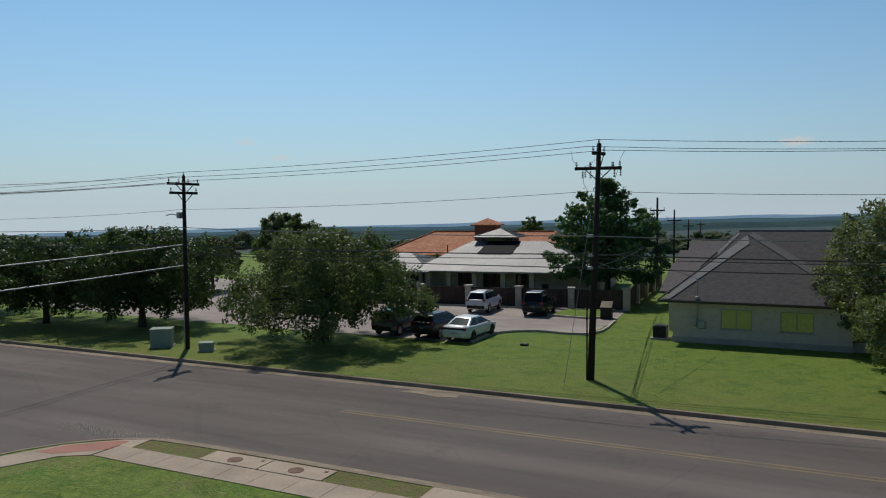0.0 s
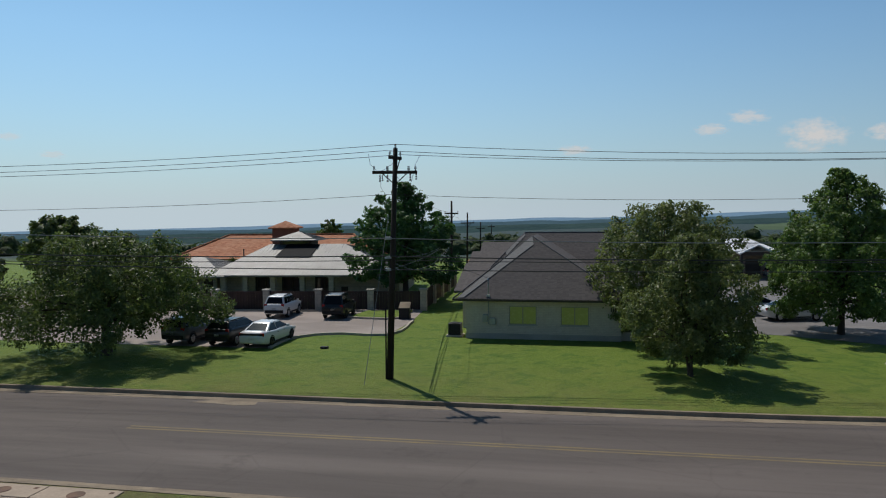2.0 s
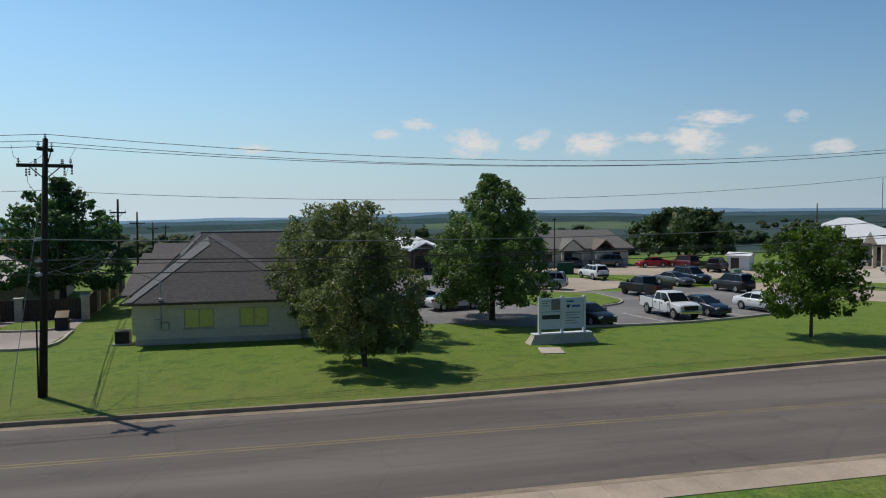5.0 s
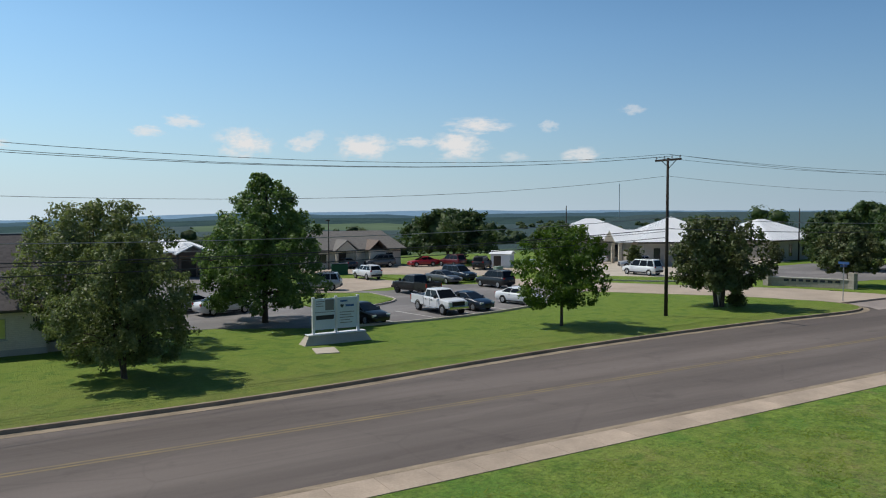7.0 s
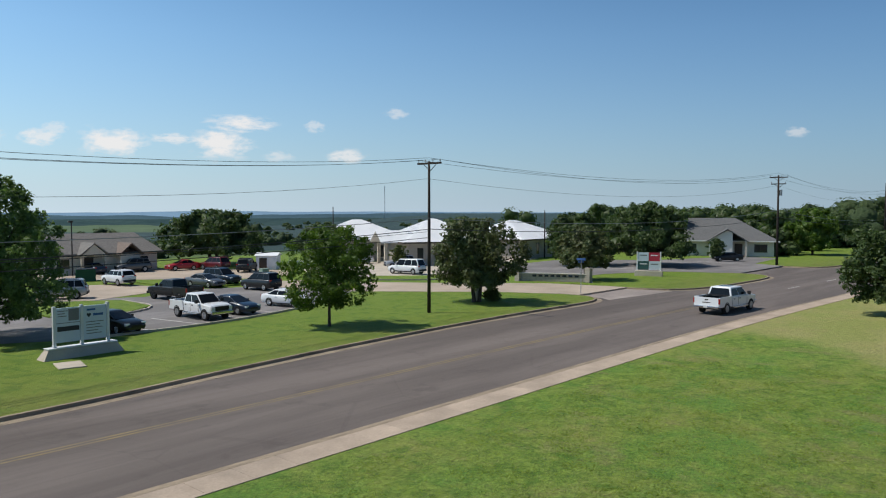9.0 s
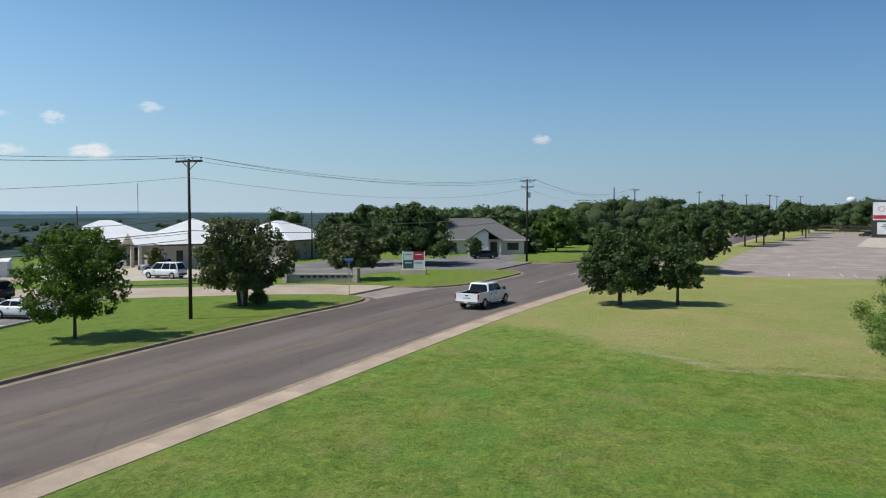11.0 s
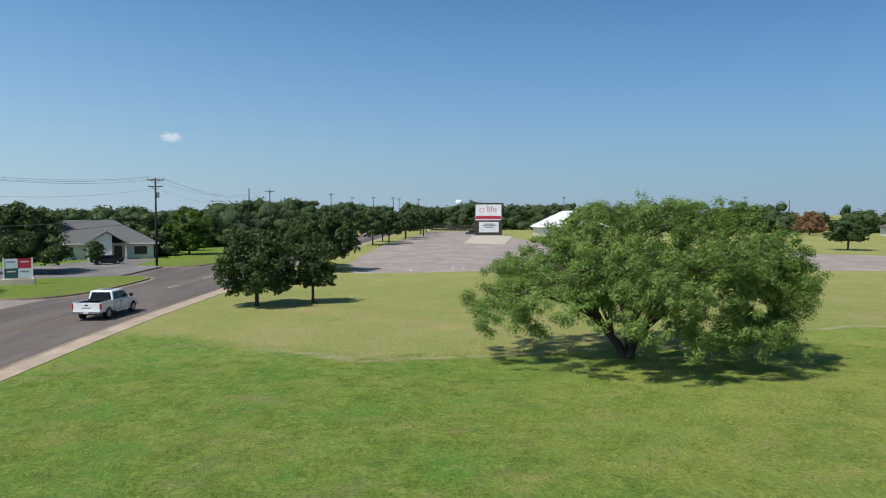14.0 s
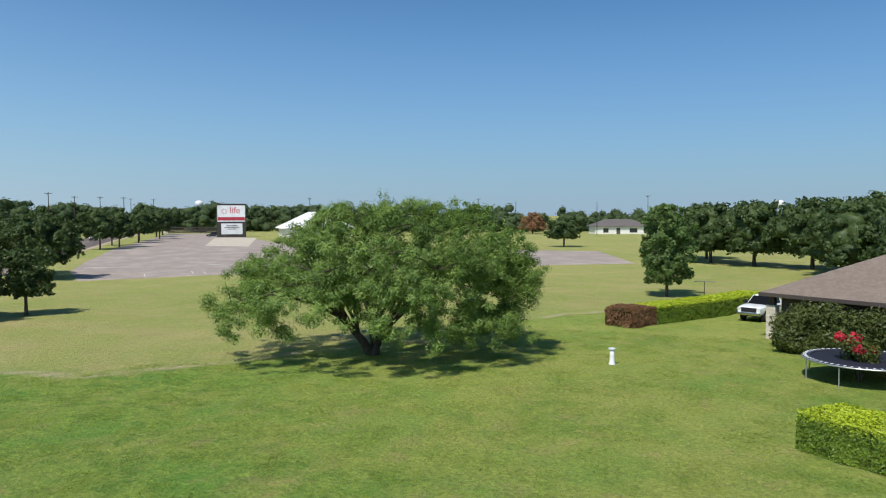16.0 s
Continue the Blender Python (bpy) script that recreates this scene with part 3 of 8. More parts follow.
# paved lots and drives: (material, outline, height, label)
pavings = [
    ("lot_pale", [(-62, 42), (-46, 39.2), (-30, 38.5), (-17.1, 38.4), (-17.2, 41.2), (-16.2, 42.8), (-14.6, 43.4), (-11.7, 43.4), (-11.5, 49.3), (-12, 56.3), (-28, 54.5),
                  (-40, 53.0), (-46, 66), (-64, 66)], 0.010, "pale worn parking lot behind the lawn trees"),
    ("lot", [(5.5, 48.5), (12, 46.6), (18.5, 43.0), (27, 43.0), (35.5, 45.2), (46.5, 51.5), (44.5, 61), (38, 63.5), (31, 61.2), (23, 66), (22, 90), (6, 90)], 0.010, "grey asphalt parking lot with faded bays"),
    ("concrete_tan", [(23.5, 65), (27, 61.8), (34, 64.4), (36.5, 68.5), (34.5, 74.0), (29, 77)], 0.022, "tan concrete parking bay"),
    ("concrete_tan", [(32, 83), (40, 76.5), (47, 70.2), (53, 69.5), (58, 76), (50, 89), (40, 95), (30, 95)], 0.010, "tan concrete drive of the rear lot"),
    ("concrete_tan", [(57.2, 35.5), (54.5, 41), (46.4, 50.9), (44, 57), (44.5, 66), (50, 64), (53.5, 56.4), (58.5, 49.5), (64.5, 42.3), (66.3, 35.5), (66.2, 34), (57.3, 34)], 0.016,
     "tan concrete entrance drive"),
    ("concrete", [(53, 62), (60.5, 57.4), (66, 55), (80, 62), (98, 66), (96, 76), (75, 80), (60, 80)], 0.010, "white concrete forecourt of the clinics"),
    ("lot", [(90.5, 32), (106.8, 32), (109, 36.5), (124, 38), (124, 45), (108, 50), (96, 62), (76, 60), (69.5, 49), (68.5, 44), (79, 43.5), (87, 40)], 0.012, "grey asphalt lot beside the brown house"),
    ("lot_pale", [(92.2, 4.5), (108.5, 6.3), (128, 5.6), (150, 4.0), (177, 2.4), (220, -3.5), (317, -15.7), (310, -36), (180, -37), (150, -60), (125, -87), (91, -70), (94, -54), (95, -12)], 0.012,
     "pale mauve-grey asphalt parking lot"),
]
for material, outline, z, label in pavings:
    solid("paving", slab(bmesh.new(), outline, -0.1, z), material, label, "paving", kind="structure")
solid("drive_apron", slab(bmesh.new(), [(57.6, 34.2), (57.7, 31.8), (56.8, 30.6), (67.0, 29.6), (66.0, 33.6), (66.0, 34.2)], -0.15, -0.125), "lot_pale", "worn pinkish drive apron at the kerb", "paving", kind="structure")
solid("lawn_island", slab(bmesh.new(), [(20.6, 53.6), (22.5, 52.0), (24.7, 51.6), (28.2, 54.2), (28.4, 59.6), (22.4, 63.0), (20.0, 60)], 0.0, 0.13), "grass", "kerbed grass island in the parking lot", "lawn", kind="structure")
solid("lawn_island", slab(bmesh.new(), [(36.8, 68), (39.5, 64.2), (45.5, 63.0), (47, 66), (40.0, 73.5), (36.5, 74.8)], 0.0, 0.13), "grass", "grass strip between parking bays", "lawn", kind="structure")
solid("lawn_island", slab(bmesh.new(), [(54.5, 58.5), (60.2, 53.2), (63.6, 55.8), (58, 61.2)], 0.0, 0.13), "grass", "grass island by the entrance drive", "lawn", kind="structure")
solid("lawn_island", slab(bmesh.new(), [(-16.4, 50.4), (-15.9, 53.8), (-12.6, 54.4), (-12.6, 50.6), (-13.6, 50.0)], 0.0, 0.12), "grass", "small grass island by the fence", "lawn", kind="structure")
for outline in ([(-17.0, 38.2), (-17.1, 41.2), (-16.1, 42.9), (-14.5, 43.55), (-11.6, 43.5), (-11.4, 49.4)], [(20.6, 53.6), (22.5, 52.0), (24.7, 51.6), (28.2, 54.2), (28.4, 59.6)],
                [(18.4, 42.9), (27, 42.9), (35.6, 45.1), (44, 49.8)], [(54.5, 58.5), (60.2, 53.2), (63.6, 55.8)], [(-16.4, 50.4), (-13.6, 50.0), (-12.6, 50.6)], [(-27.4, 52.75), (-22, 53.3), (-16.6, 53.9)]):
    solid("lot_kerb", sweep(bmesh.new(), smooth_line(outline), [(-0.07, 0.0), (-0.07, 0.14), (0.07, 0.14), (0.07, 0.0)]), "concrete", "low concrete kerb edging the lot", "kerb", kind="structure")

# far hills, set as a backdrop behind the valley, with haze in their colours
def backdrop(name, dist, lift, seed, material, yaw0, yaw1, depth, rise=0.13):
    bm = bmesh.new()
    prev = None
    n = 220
    for i in range(n + 1):
        yaw = yaw0 + (yaw1 - yaw0) * i / n
        a = radians(yaw)
        h = noise.fractal(Vector((i * 0.055, seed, 0.0)), 0.9, 2.1, 5)
        z = 7.5 + dist * math.tan(radians(elevation(yaw) + lift + rise * h))
        fade = min(1, (yaw1 - yaw) / (0.1 * (yaw1 - yaw0)), (yaw - yaw0) / (0.1 * (yaw1 - yaw0)))
        z = (7.5 + dist * math.tan(radians(elevation(yaw) - 0.35))) * (1 - fade) + z * fade
        x, y = -math.sin(a), math.cos(a)
        row = [bm.verts.new((x * (dist - depth), y * (dist - depth), z - 60)), bm.verts.new((x * dist, y * dist, z)), bm.verts.new((x * (dist + 60), y * (dist + 60), z - 80))]
        if prev:
            for k in (0, 1):
                bm.faces.new((prev[k], row[k], row[k + 1], prev[k + 1]))
        prev = row
    solid(name, bm, material, "wooded hills far off on the skyline, coloured with blue-green haze", "hills", kind="structure", smooth=True)


# aerial haze is mixed into these base colours, bluer and paler with distance
M["hill_far"] = mat("haze_blue_hills", (0.17, 0.265, 0.36), (0.15, 0.24, 0.33), 1.0, 0.002, 0.01, 0.15, 0, spec=0.0)
M["hill_mid"] = mat("haze_tinted_wooded_ridge", (0.052, 0.090, 0.115), (0.064, 0.108, 0.130), 1.0, 0.004, 0.03, 0.3, 0, spec=0.0)
M["hill_near"] = mat("haze_tinted_scrub_slopes", (0.030, 0.055, 0.060), (0.046, 0.076, 0.074), 1.0, 0.006, 0.04, 0.35, 0, spec=0.0)
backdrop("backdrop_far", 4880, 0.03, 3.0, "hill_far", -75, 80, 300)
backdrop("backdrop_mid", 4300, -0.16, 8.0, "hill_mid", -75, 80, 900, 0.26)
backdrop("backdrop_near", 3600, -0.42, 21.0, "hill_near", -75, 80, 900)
# pale hay field on a rise before the hills
M["hay_field"] = mat("pale_green_hay_field", (0.120, 0.165, 0.105), (0.085, 0.125, 0.08), 1.0, 0.004, 0.03, 0.2, 0, spec=0.0)
bm = bmesh.new()
prev = None
for i in range(41):
    yaw = -12.0 - 17.0 * i / 40
    a = radians(yaw)
    edge = min(1.0, i / 6, (40 - i) / 6)
    wave = 4 * noise.noise(Vector((i * 0.23, 2.0, 0.0)))
    ring = [bm.verts.new((-math.sin(a) * d, math.cos(a) * d, z)) for d, z in ((2150, -60.0), (2300, -41.0 + wave * 0.4), (2600, -41.0 + 7.0 * edge + wave), (2760, -62.0))]
    if prev:
        for k in range(3):
            bm.faces.new((prev[k], ring[k], ring[k + 1], prev[k + 1]))
    prev = ring
solid("backdrop_field", bm, "hay_field", "pale green field on a far rise in the valley", "field", kind="structure", smooth=True)

# ---- trees ----
def leaf_mesh(name, centres, normals, size, aspect, material, rng, hang=0.0, jitter=0.5, axis=None, cores=()):
    """Small pointed leaves, one island each; cores: lumps (x, y, z, radius, flatness) of shaded inner foliage."""
    n = len(centres)
    nrm = normals + rng.normal(0, jitter, (n, 3))
    nrm /= np.linalg.norm(nrm, axis=1, keepdims=True)
    ref = rng.normal(0, 1, (n, 3)) if axis is None else axis + rng.normal(0, 0.45, (n, 3))
    ref[:, 2] -= hang * 3
    u = ref - (ref * nrm).sum(1, keepdims=True) * nrm
    u /= np.linalg.norm(u, axis=1, keepdims=True)
    v = np.cross(nrm, u)
    s = size * rng.uniform(0.65, 1.35, (n, 1))
    co = np.stack([centres - u * s, centres + v * s * aspect + nrm * s * 0.15, centres + u * s, centres - v * s * aspect + nrm * s * 0.15], 1).reshape(-1, 3)
    loops = np.arange(4 * n, dtype=np.int32)
    starts = np.arange(0, 4 * n, 4, dtype=np.int32)
    if len(cores):
        ball = bmesh.new()
        bmesh.ops.create_icosphere(ball, subdivisions=2, radius=1.0)
        bv = np.array([p.co for p in ball.verts])
        bf = np.array([[p.index for p in f.verts] for f in ball.faces], dtype=np.int32)
        ball.free()
        c = np.array(cores)
        rough = 1.0 + rng.normal(0, 0.17, (len(c), len(bv), 1))
        shape = np.stack([np.ones(len(c)), np.ones(len(c)), c[:, 4]], 1)[:, None, :]
        cv = (c[:, None, :3] + bv[None] * rough * c[:, None, 3:4] * shape).reshape(-1, 3)
        cf = (bf[None] + (np.arange(len(c)) * len(bv))[:, None, None] + 4 * n).reshape(-1)
        co = np.concatenate([co, cv])
        starts = np.concatenate([starts, 4 * n + np.arange(0, len(cf), 3, dtype=np.int32)])
        loops = np.concatenate([loops, cf.astype(np.int32)])
    me = bpy.data.meshes.new(name)
    me.vertices.add(len(co))
    me.vertices.foreach_set("co", co.ravel())
    me.loops.add(len(loops))
    me.loops.foreach_set("vertex_index", loops)
    me.polygons.add(len(starts))
    me.polygons.foreach_set("loop_start", starts)
    me.update(calc_edges=True)
    me.materials.append(M[material])
    return me


def blob_leaves(blobs, n, rng, thick=0.45):
    """Points and outward directions on the outer shells of lumps (x, y, z, radius, flatness)."""
    b = np.array(blobs)
    w = b[:, 3] ** 2
    pick = rng.choice(len(b), n, p=w / w.sum())
    d = rng.normal(0, 1, (n, 3))
    d /= np.linalg.norm(d, axis=1, keepdims=True)
    r = b[pick, 3:4] * (1.1 - thick * rng.uniform(0, 1, (n, 1)) ** 1.3)
    p = b[pick, :3] + d * r * np.stack([np.ones(n), np.ones(n), b[pick, 4]], 1)
    return p, d


PROFILES = {
    "round": lambda h: math.sqrt(max(0.02, 1 - (2 * h - 0.85) ** 2 / 1.35)),
    "egg": lambda h: float(np.interp(h, [0, 0.2, 0.45, 0.65, 0.82, 1.0], [0.84, 1.0, 0.94, 0.72, 0.42, 0.06])),
    "oval": lambda h: math.sqrt(max(0.02, 1 - (2 * h - 0.95) ** 2 / 1.12)),
    "dome": lambda h: math.sqrt(max(0.03, 1 - (h * 0.97) ** 2.2)),
    "pear": lambda h: float(np.interp(h, [0, 0.12, 0.34, 0.55, 0.8, 1.0], [0.5, 0.86, 1.0, 0.92, 0.62, 0.1])),
}


def tree(x, y, height, radius, low, label, leaves="leaf_oak", shape="round", n=7000, size=0.17, seed=1, trunk=0.2, boughs=22, aspect=0.6, group="lawn trees", stems=1, squash=0.85,
         bark="bark", category="tree", stretch=(1.0, 1.0), hang=0.0, uneven=0.2, bough=0.34, core=0.0, jitter=0.62):
    """Boughs round an uneven envelope; each carries a cluster of leafy tufts with gaps between, and a limb runs to it."""
    rng = np.random.default_rng(seed)
    top = thing("tree", label, category, (x, y, 0), 0, group)
    prof = PROFILES[shape]
    arms, tufts_, mid = [], [], []
    boughs, bough = int(boughs * 1.9), bough * 0.68
    for k in range(boughs):
        h = (k + rng.uniform(0.1, 0.9)) / boughs
        a = k * 2.399 + rng.uniform(-0.45, 0.45)
        rr = prof(h) * (1 + uneven * noise.noise(Vector((1.3 * math.cos(a), 1.3 * math.sin(a), 2.2 * h + seed * 7.1))) * 1.6)
        rb = radius * bough * rng.uniform(0.75, 1.2) * (0.55 + 0.45 * min(rr, 1.0))
        out = max(0.0, radius * rr - rb * 0.85) * (0.5 if rng.uniform() < 0.12 else 1.0)
        cx, cy = out * math.cos(a) * stretch[0], out * math.sin(a) * stretch[1]
        cz = min(max(low + (height - low) * h, low + rb * squash * 0.9), height - rb * squash * 0.9)
        arms.append((cx, cy, cz, rb))
        mid.append((cx * 0.92, cy * 0.92, cz, rb * 0.72, squash))
        away = Vector((cx, cy, (cz - low - (height - low) * 0.4) * 0.8 + 0.3 * rb))
        away = away.normalized() if away.length > 1e-3 else Vector((0, 0, 1))
        for j in range(6):
            d = Vector(rng.normal(0, 1, 3)).normalized() + away * 0.75
            d.normalize()
            rs = rb * rng.uniform(0.27, 0.46)
            q = rb * rng.uniform(0.55, 1.0)
            p = Vector((cx, cy, cz)) + Vector((d.x * q, d.y * q, d.z * q * squash))
            p.z = min(max(p.z, low + rs * 0.6), height - rs * 0.5)
            tufts_.append((*p, rs, squash, *away))
            if rng.uniform() < 0.3:
                p2 = p + d * rs * rng.uniform(0.8, 1.25)
                tufts_.append((p2.x, p2.y, min(max(p2.z, low), height + 0.15), rs * 0.42, squash, *away))
    inner = []
    for k in range(26):   # shaded foliage deep inside the crown
        h = (k + 0.5) / 26 * 0.92
        a = k * 2.399
        ri = radius * prof(h) * 0.36
        zi = low + (height - low) * (0.06 + 0.88 * h)
        ri = min(ri, (zi - low) * 0.9 + 0.1, (height - zi) * 0.8 + 0.1)
        inner.append((radius * prof(h) * 0.34 * math.cos(a) * stretch[0], radius * prof(h) * 0.34 * math.sin(a) * stretch[1], zi, ri, 0.85))
    for m in mid:
        away = Vector((m[0], m[1], 0.5)).normalized()
        tufts_.append((*m, *away))
    for q in inner:
        away = Vector((q[0], q[1], 0.5)).normalized()
        tufts_.append((*q, *away))
    b = np.array(tufts_)
    w = b[:, 3] ** 2
    w[-len(inner):] *= 0.55
    pick = rng.choice(len(b), n, p=w / w.sum())
    d = rng.normal(0, 1, (n, 3))
    d /= np.linalg.norm(d, axis=1, keepdims=True)
    r = b[pick, 3:4] * (1.12 - 0.6 * rng.uniform(0, 1, (n, 1)) ** 1.2)
    p = b[pick, :3] + d * r * np.stack([np.ones(n), np.ones(n), b[pick, 4]], 1)
    p[:, 2] = np.maximum(p[:, 2], 0.15)
    nrm = 0.6 * d + 0.45 * b[pick, 5:8] + np.array((0, 0, 0.3))
    cores = [(q[0], q[1], q[2], q[3] * 1.25 * core, q[4]) for q in mid + inner] if core else ()
    ob = new("crown", leaf_mesh("crown", p, nrm, size, aspect, leaves, rng, hang, jitter, None, cores))
    ob.parent = top
    bm = bmesh.new()
    split = low + (height - low) * 0.18 if low > 0.9 else max(0.8, height * 0.2)
    for s in range(stems):
        a = s * 2.4 + seed
        off = 0.0 if stems == 1 else trunk * 1.1
        bx, by = off * math.cos(a), off * math.sin(a)
        lean = 0.0 if stems == 1 else 0.5
        q = [(bx * 1.1, by * 1.1, -0.12), (bx, by, 0.12), (bx + lean * 0.3 * math.cos(a), by + lean * 0.3 * math.sin(a), split * 0.55), (bx + lean * math.cos(a), by + lean * math.sin(a), split)]
        r = trunk / math.sqrt(stems)
        tube(bm, q, [r * 1.45, r * 1.08, r * 0.9, r * 0.78], 9)
        if stems == 1:
            tube(bm, [q[-1], (0.1, -0.05, (split + height) / 2), (0.0, 0.1, height * 0.86)], [r * 0.78, r * 0.45, r * 0.12], 7)
    for k, (cx, cy, cz, rb) in enumerate(arms):
        if k % 2:
            continue
        a = math.atan2(cy, cx)
        z0 = split + max(0.0, cz - split) * 0.35 * rng.uniform(0.2, 1.0)
        s = 0.0 if stems == 1 else 0.4
        st = Vector((s * math.cos(a), s * math.sin(a), max(0.5, min(z0, cz - 0.1))))
        en = Vector((cx, cy, cz))
        md = st.lerp(en, 0.5) + Vector((0, 0, rng.uniform(0.02, 0.12) * height * 0.4))
        tube(bm, [st, md, en], [trunk * 0.40, trunk * 0.24, trunk * 0.09], 5)
        for j in range(2):
            ang = rng.uniform(0, 6.283)
            tip = en + Vector((math.cos(ang) * rb * 0.7, math.sin(ang) * rb * 0.7, rng.uniform(-0.1, 0.6) * rb))
            tube(bm, [md.lerp(en, 0.6), en.lerp(tip, 0.45), tip], [trunk * 0.12, trunk * 0.08, trunk * 0.03], 4)
    part("trunk", bm, bark, top, smooth=True)
    return top


# north lawn
tree(-25.0, 35.4, 6.5, 5.9, 0.95, "broad dark live oak on the lawn above the street", "leaf_oak", "dome", 46000, 0.085, 11, 0.26, 34, stretch=(1.0, 0.92), bough=0.30)
# the next three live oaks take the darker leaf copy, shade in its colour
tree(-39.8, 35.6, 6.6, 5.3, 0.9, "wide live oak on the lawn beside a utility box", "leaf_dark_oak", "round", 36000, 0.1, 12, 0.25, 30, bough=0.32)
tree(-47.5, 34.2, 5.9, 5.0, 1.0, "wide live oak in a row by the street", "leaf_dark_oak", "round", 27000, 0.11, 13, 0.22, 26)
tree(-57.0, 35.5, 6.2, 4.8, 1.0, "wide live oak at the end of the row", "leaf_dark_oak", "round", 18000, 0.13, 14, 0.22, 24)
tree(4.9, 34.7, 6.4, 3.1, 0.7, "dense rounded olive-green pear tree on the lawn", "leaf_pear", "pear", 38000, 0.07, 21, 0.12, 34, squash=0.95, bough=0.32, uneven=0.16, stems=2)
tree(4.6, 43.9, 7.9, 4.3, 0.3, "tall dark pear tree beside the grey house", "leaf_pear", "oval", 36000, 0.09, 23, 0.16, 36, bough=0.32)
tree(15.2, 47.6, 9.8, 4.25, 1.0, "tall pointed deep-green shade tree by the parking lot", "leaf_gum", "egg", 44000, 0.096, 23, 0.20, 44, squash=1.0, bough=0.27)
tree(31.1, 36.4, 6.4, 2.9, 1.15, "young bright-green round tree on the lawn", "leaf_bright", "oval", 19000, 0.09, 24, 0.10, 26, uneven=0.28)
tree(47.4, 37.4, 6.8, 3.5, 1.25, "dark magnolia with brownish leaf undersides", "leaf_magnolia", "round", 19000, 0.12, 25, 0.22, 30, stems=2, uneven=0.26)
tree(70.7, 41.2, 5.8, 2.9, 1.3, "dark magnolia leaning over the entrance wall", "leaf_magnolia", "round", 12000, 0.13, 26, 0.16, 24, stems=3, uneven=0.26)
# by the clinic and behind
tree(-14.6, 60.5, 10.0, 4.3, 1.6, "tall dark pecan tree behind the fence", "leaf_pecan", "egg", 22000, 0.14, 31, 0.26, 30, stretch=(1.05, 0.9), squash=0.6, group="trees by the clinic", uneven=0.34, bough=0.36)
tree(-52.0, 55.2, 5.2, 2.6, 1.5, "small dark tree beside the parking lot", "leaf_magnolia", "round", 8000, 0.15, 32, 0.15, 18, group="trees by the clinic")
tree(-58.7, 75.0, 7.4, 4.0, 1.0, "green tree behind the parking lot", "leaf_oak", "oval", 9000, 0.2, 33, 0.2, 22, group="trees by the clinic", core=0.7)
tree(-36.4, 104.0, 6.6, 2.2, 0.0, "upright dark cedar behind the red roof", "leaf_gum", "oval", 4500, 0.18, 34, 0.15, 16, group="trees by the clinic", core=0.7)
tree(-34.0, 57.2, 3.4, 2.2, 0.3, "bright shrub-like tree by the lot entrance", "leaf_bright", "round", 6000, 0.13, 35, 0.08, 16, group="trees by the clinic")
tree(56.0, 91.4, 7.6, 7.2, 1.4, "broad dark oak shading the rear lot", "leaf_dark_oak", "dome", 17000, 0.2, 41, 0.35, 34, stems=2, group="trees by the rear lot", core=0.7, bough=0.28)
tree(71.0, 86.0, 5.6, 3.5, 0.5, "pale green scrub tree behind the lot", "leaf_pale", "round", 6000, 0.2, 42, 0.15, 20, group="trees by the rear lot", core=0.7)
tree(63.5, 62.6, 3.4, 1.1, 1.3, "thin young tree planted by the forecourt", "leaf_shrub", "oval", 2200, 0.1, 43, 0.05, 12, group="trees by the rear lot")
# brown house
tree(95.6, 46.5, 8.4, 6.4, 1.0, "broad dark live oak beside the brown house", "leaf_dark_oak", "dome", 17000, 0.17, 51, 0.32, 32, stems=3, group="trees by the brown house", core=0.65, bough=0.3)
tree(88.5, 53.5, 7.2, 4.2, 1.0, "dark live oak by the asphalt lot", "leaf_dark_oak", "round", 10000, 0.18, 52, 0.25, 24, stems=2, group="trees by the brown house", core=0.65)
tree(137.5, 36.7, 8.0, 4.3, 0.8, "bright rounded tree at the street corner", "leaf_bright", "round", 9000, 0.22, 53, 0.2, 26, group="trees by the brown house", core=0.7)
tree(110.4, 42.6, 3.4, 1.4, 0.6, "small rounded tree against the house front", "leaf_dark_oak", "round", 2600, 0.13, 54, 0.08, 14, group="trees by the brown house", core=0.6)
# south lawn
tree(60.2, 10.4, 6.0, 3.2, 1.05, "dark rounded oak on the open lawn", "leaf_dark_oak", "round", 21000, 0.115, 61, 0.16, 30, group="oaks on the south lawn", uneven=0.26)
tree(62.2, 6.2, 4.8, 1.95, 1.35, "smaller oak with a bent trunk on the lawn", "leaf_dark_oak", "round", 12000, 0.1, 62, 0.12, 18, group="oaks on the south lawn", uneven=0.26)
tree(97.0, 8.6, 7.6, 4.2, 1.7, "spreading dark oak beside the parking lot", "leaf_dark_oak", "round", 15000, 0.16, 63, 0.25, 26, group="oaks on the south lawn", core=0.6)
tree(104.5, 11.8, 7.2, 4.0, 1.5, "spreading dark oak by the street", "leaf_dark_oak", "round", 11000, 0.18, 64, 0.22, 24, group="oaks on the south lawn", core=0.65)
tree(53.4, -44.7, 8.2, 2.7, 1.1, "upright green oak behind the clipped hedge", "leaf_gum", "oval", 17000, 0.125, 65, 0.14, 32, group="oaks on the south lawn")
tree(146.0, -92.0, 6.6, 3.9, 1.8, "dark round-headed tree on the far lawn", "leaf_dark_oak", "round", 6000, 0.24, 66, 0.2, 22, stems=2, group="far lawn trees", squash=0.7, core=0.7)
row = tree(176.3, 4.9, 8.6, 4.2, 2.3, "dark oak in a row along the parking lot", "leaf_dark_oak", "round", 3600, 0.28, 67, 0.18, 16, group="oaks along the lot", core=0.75)
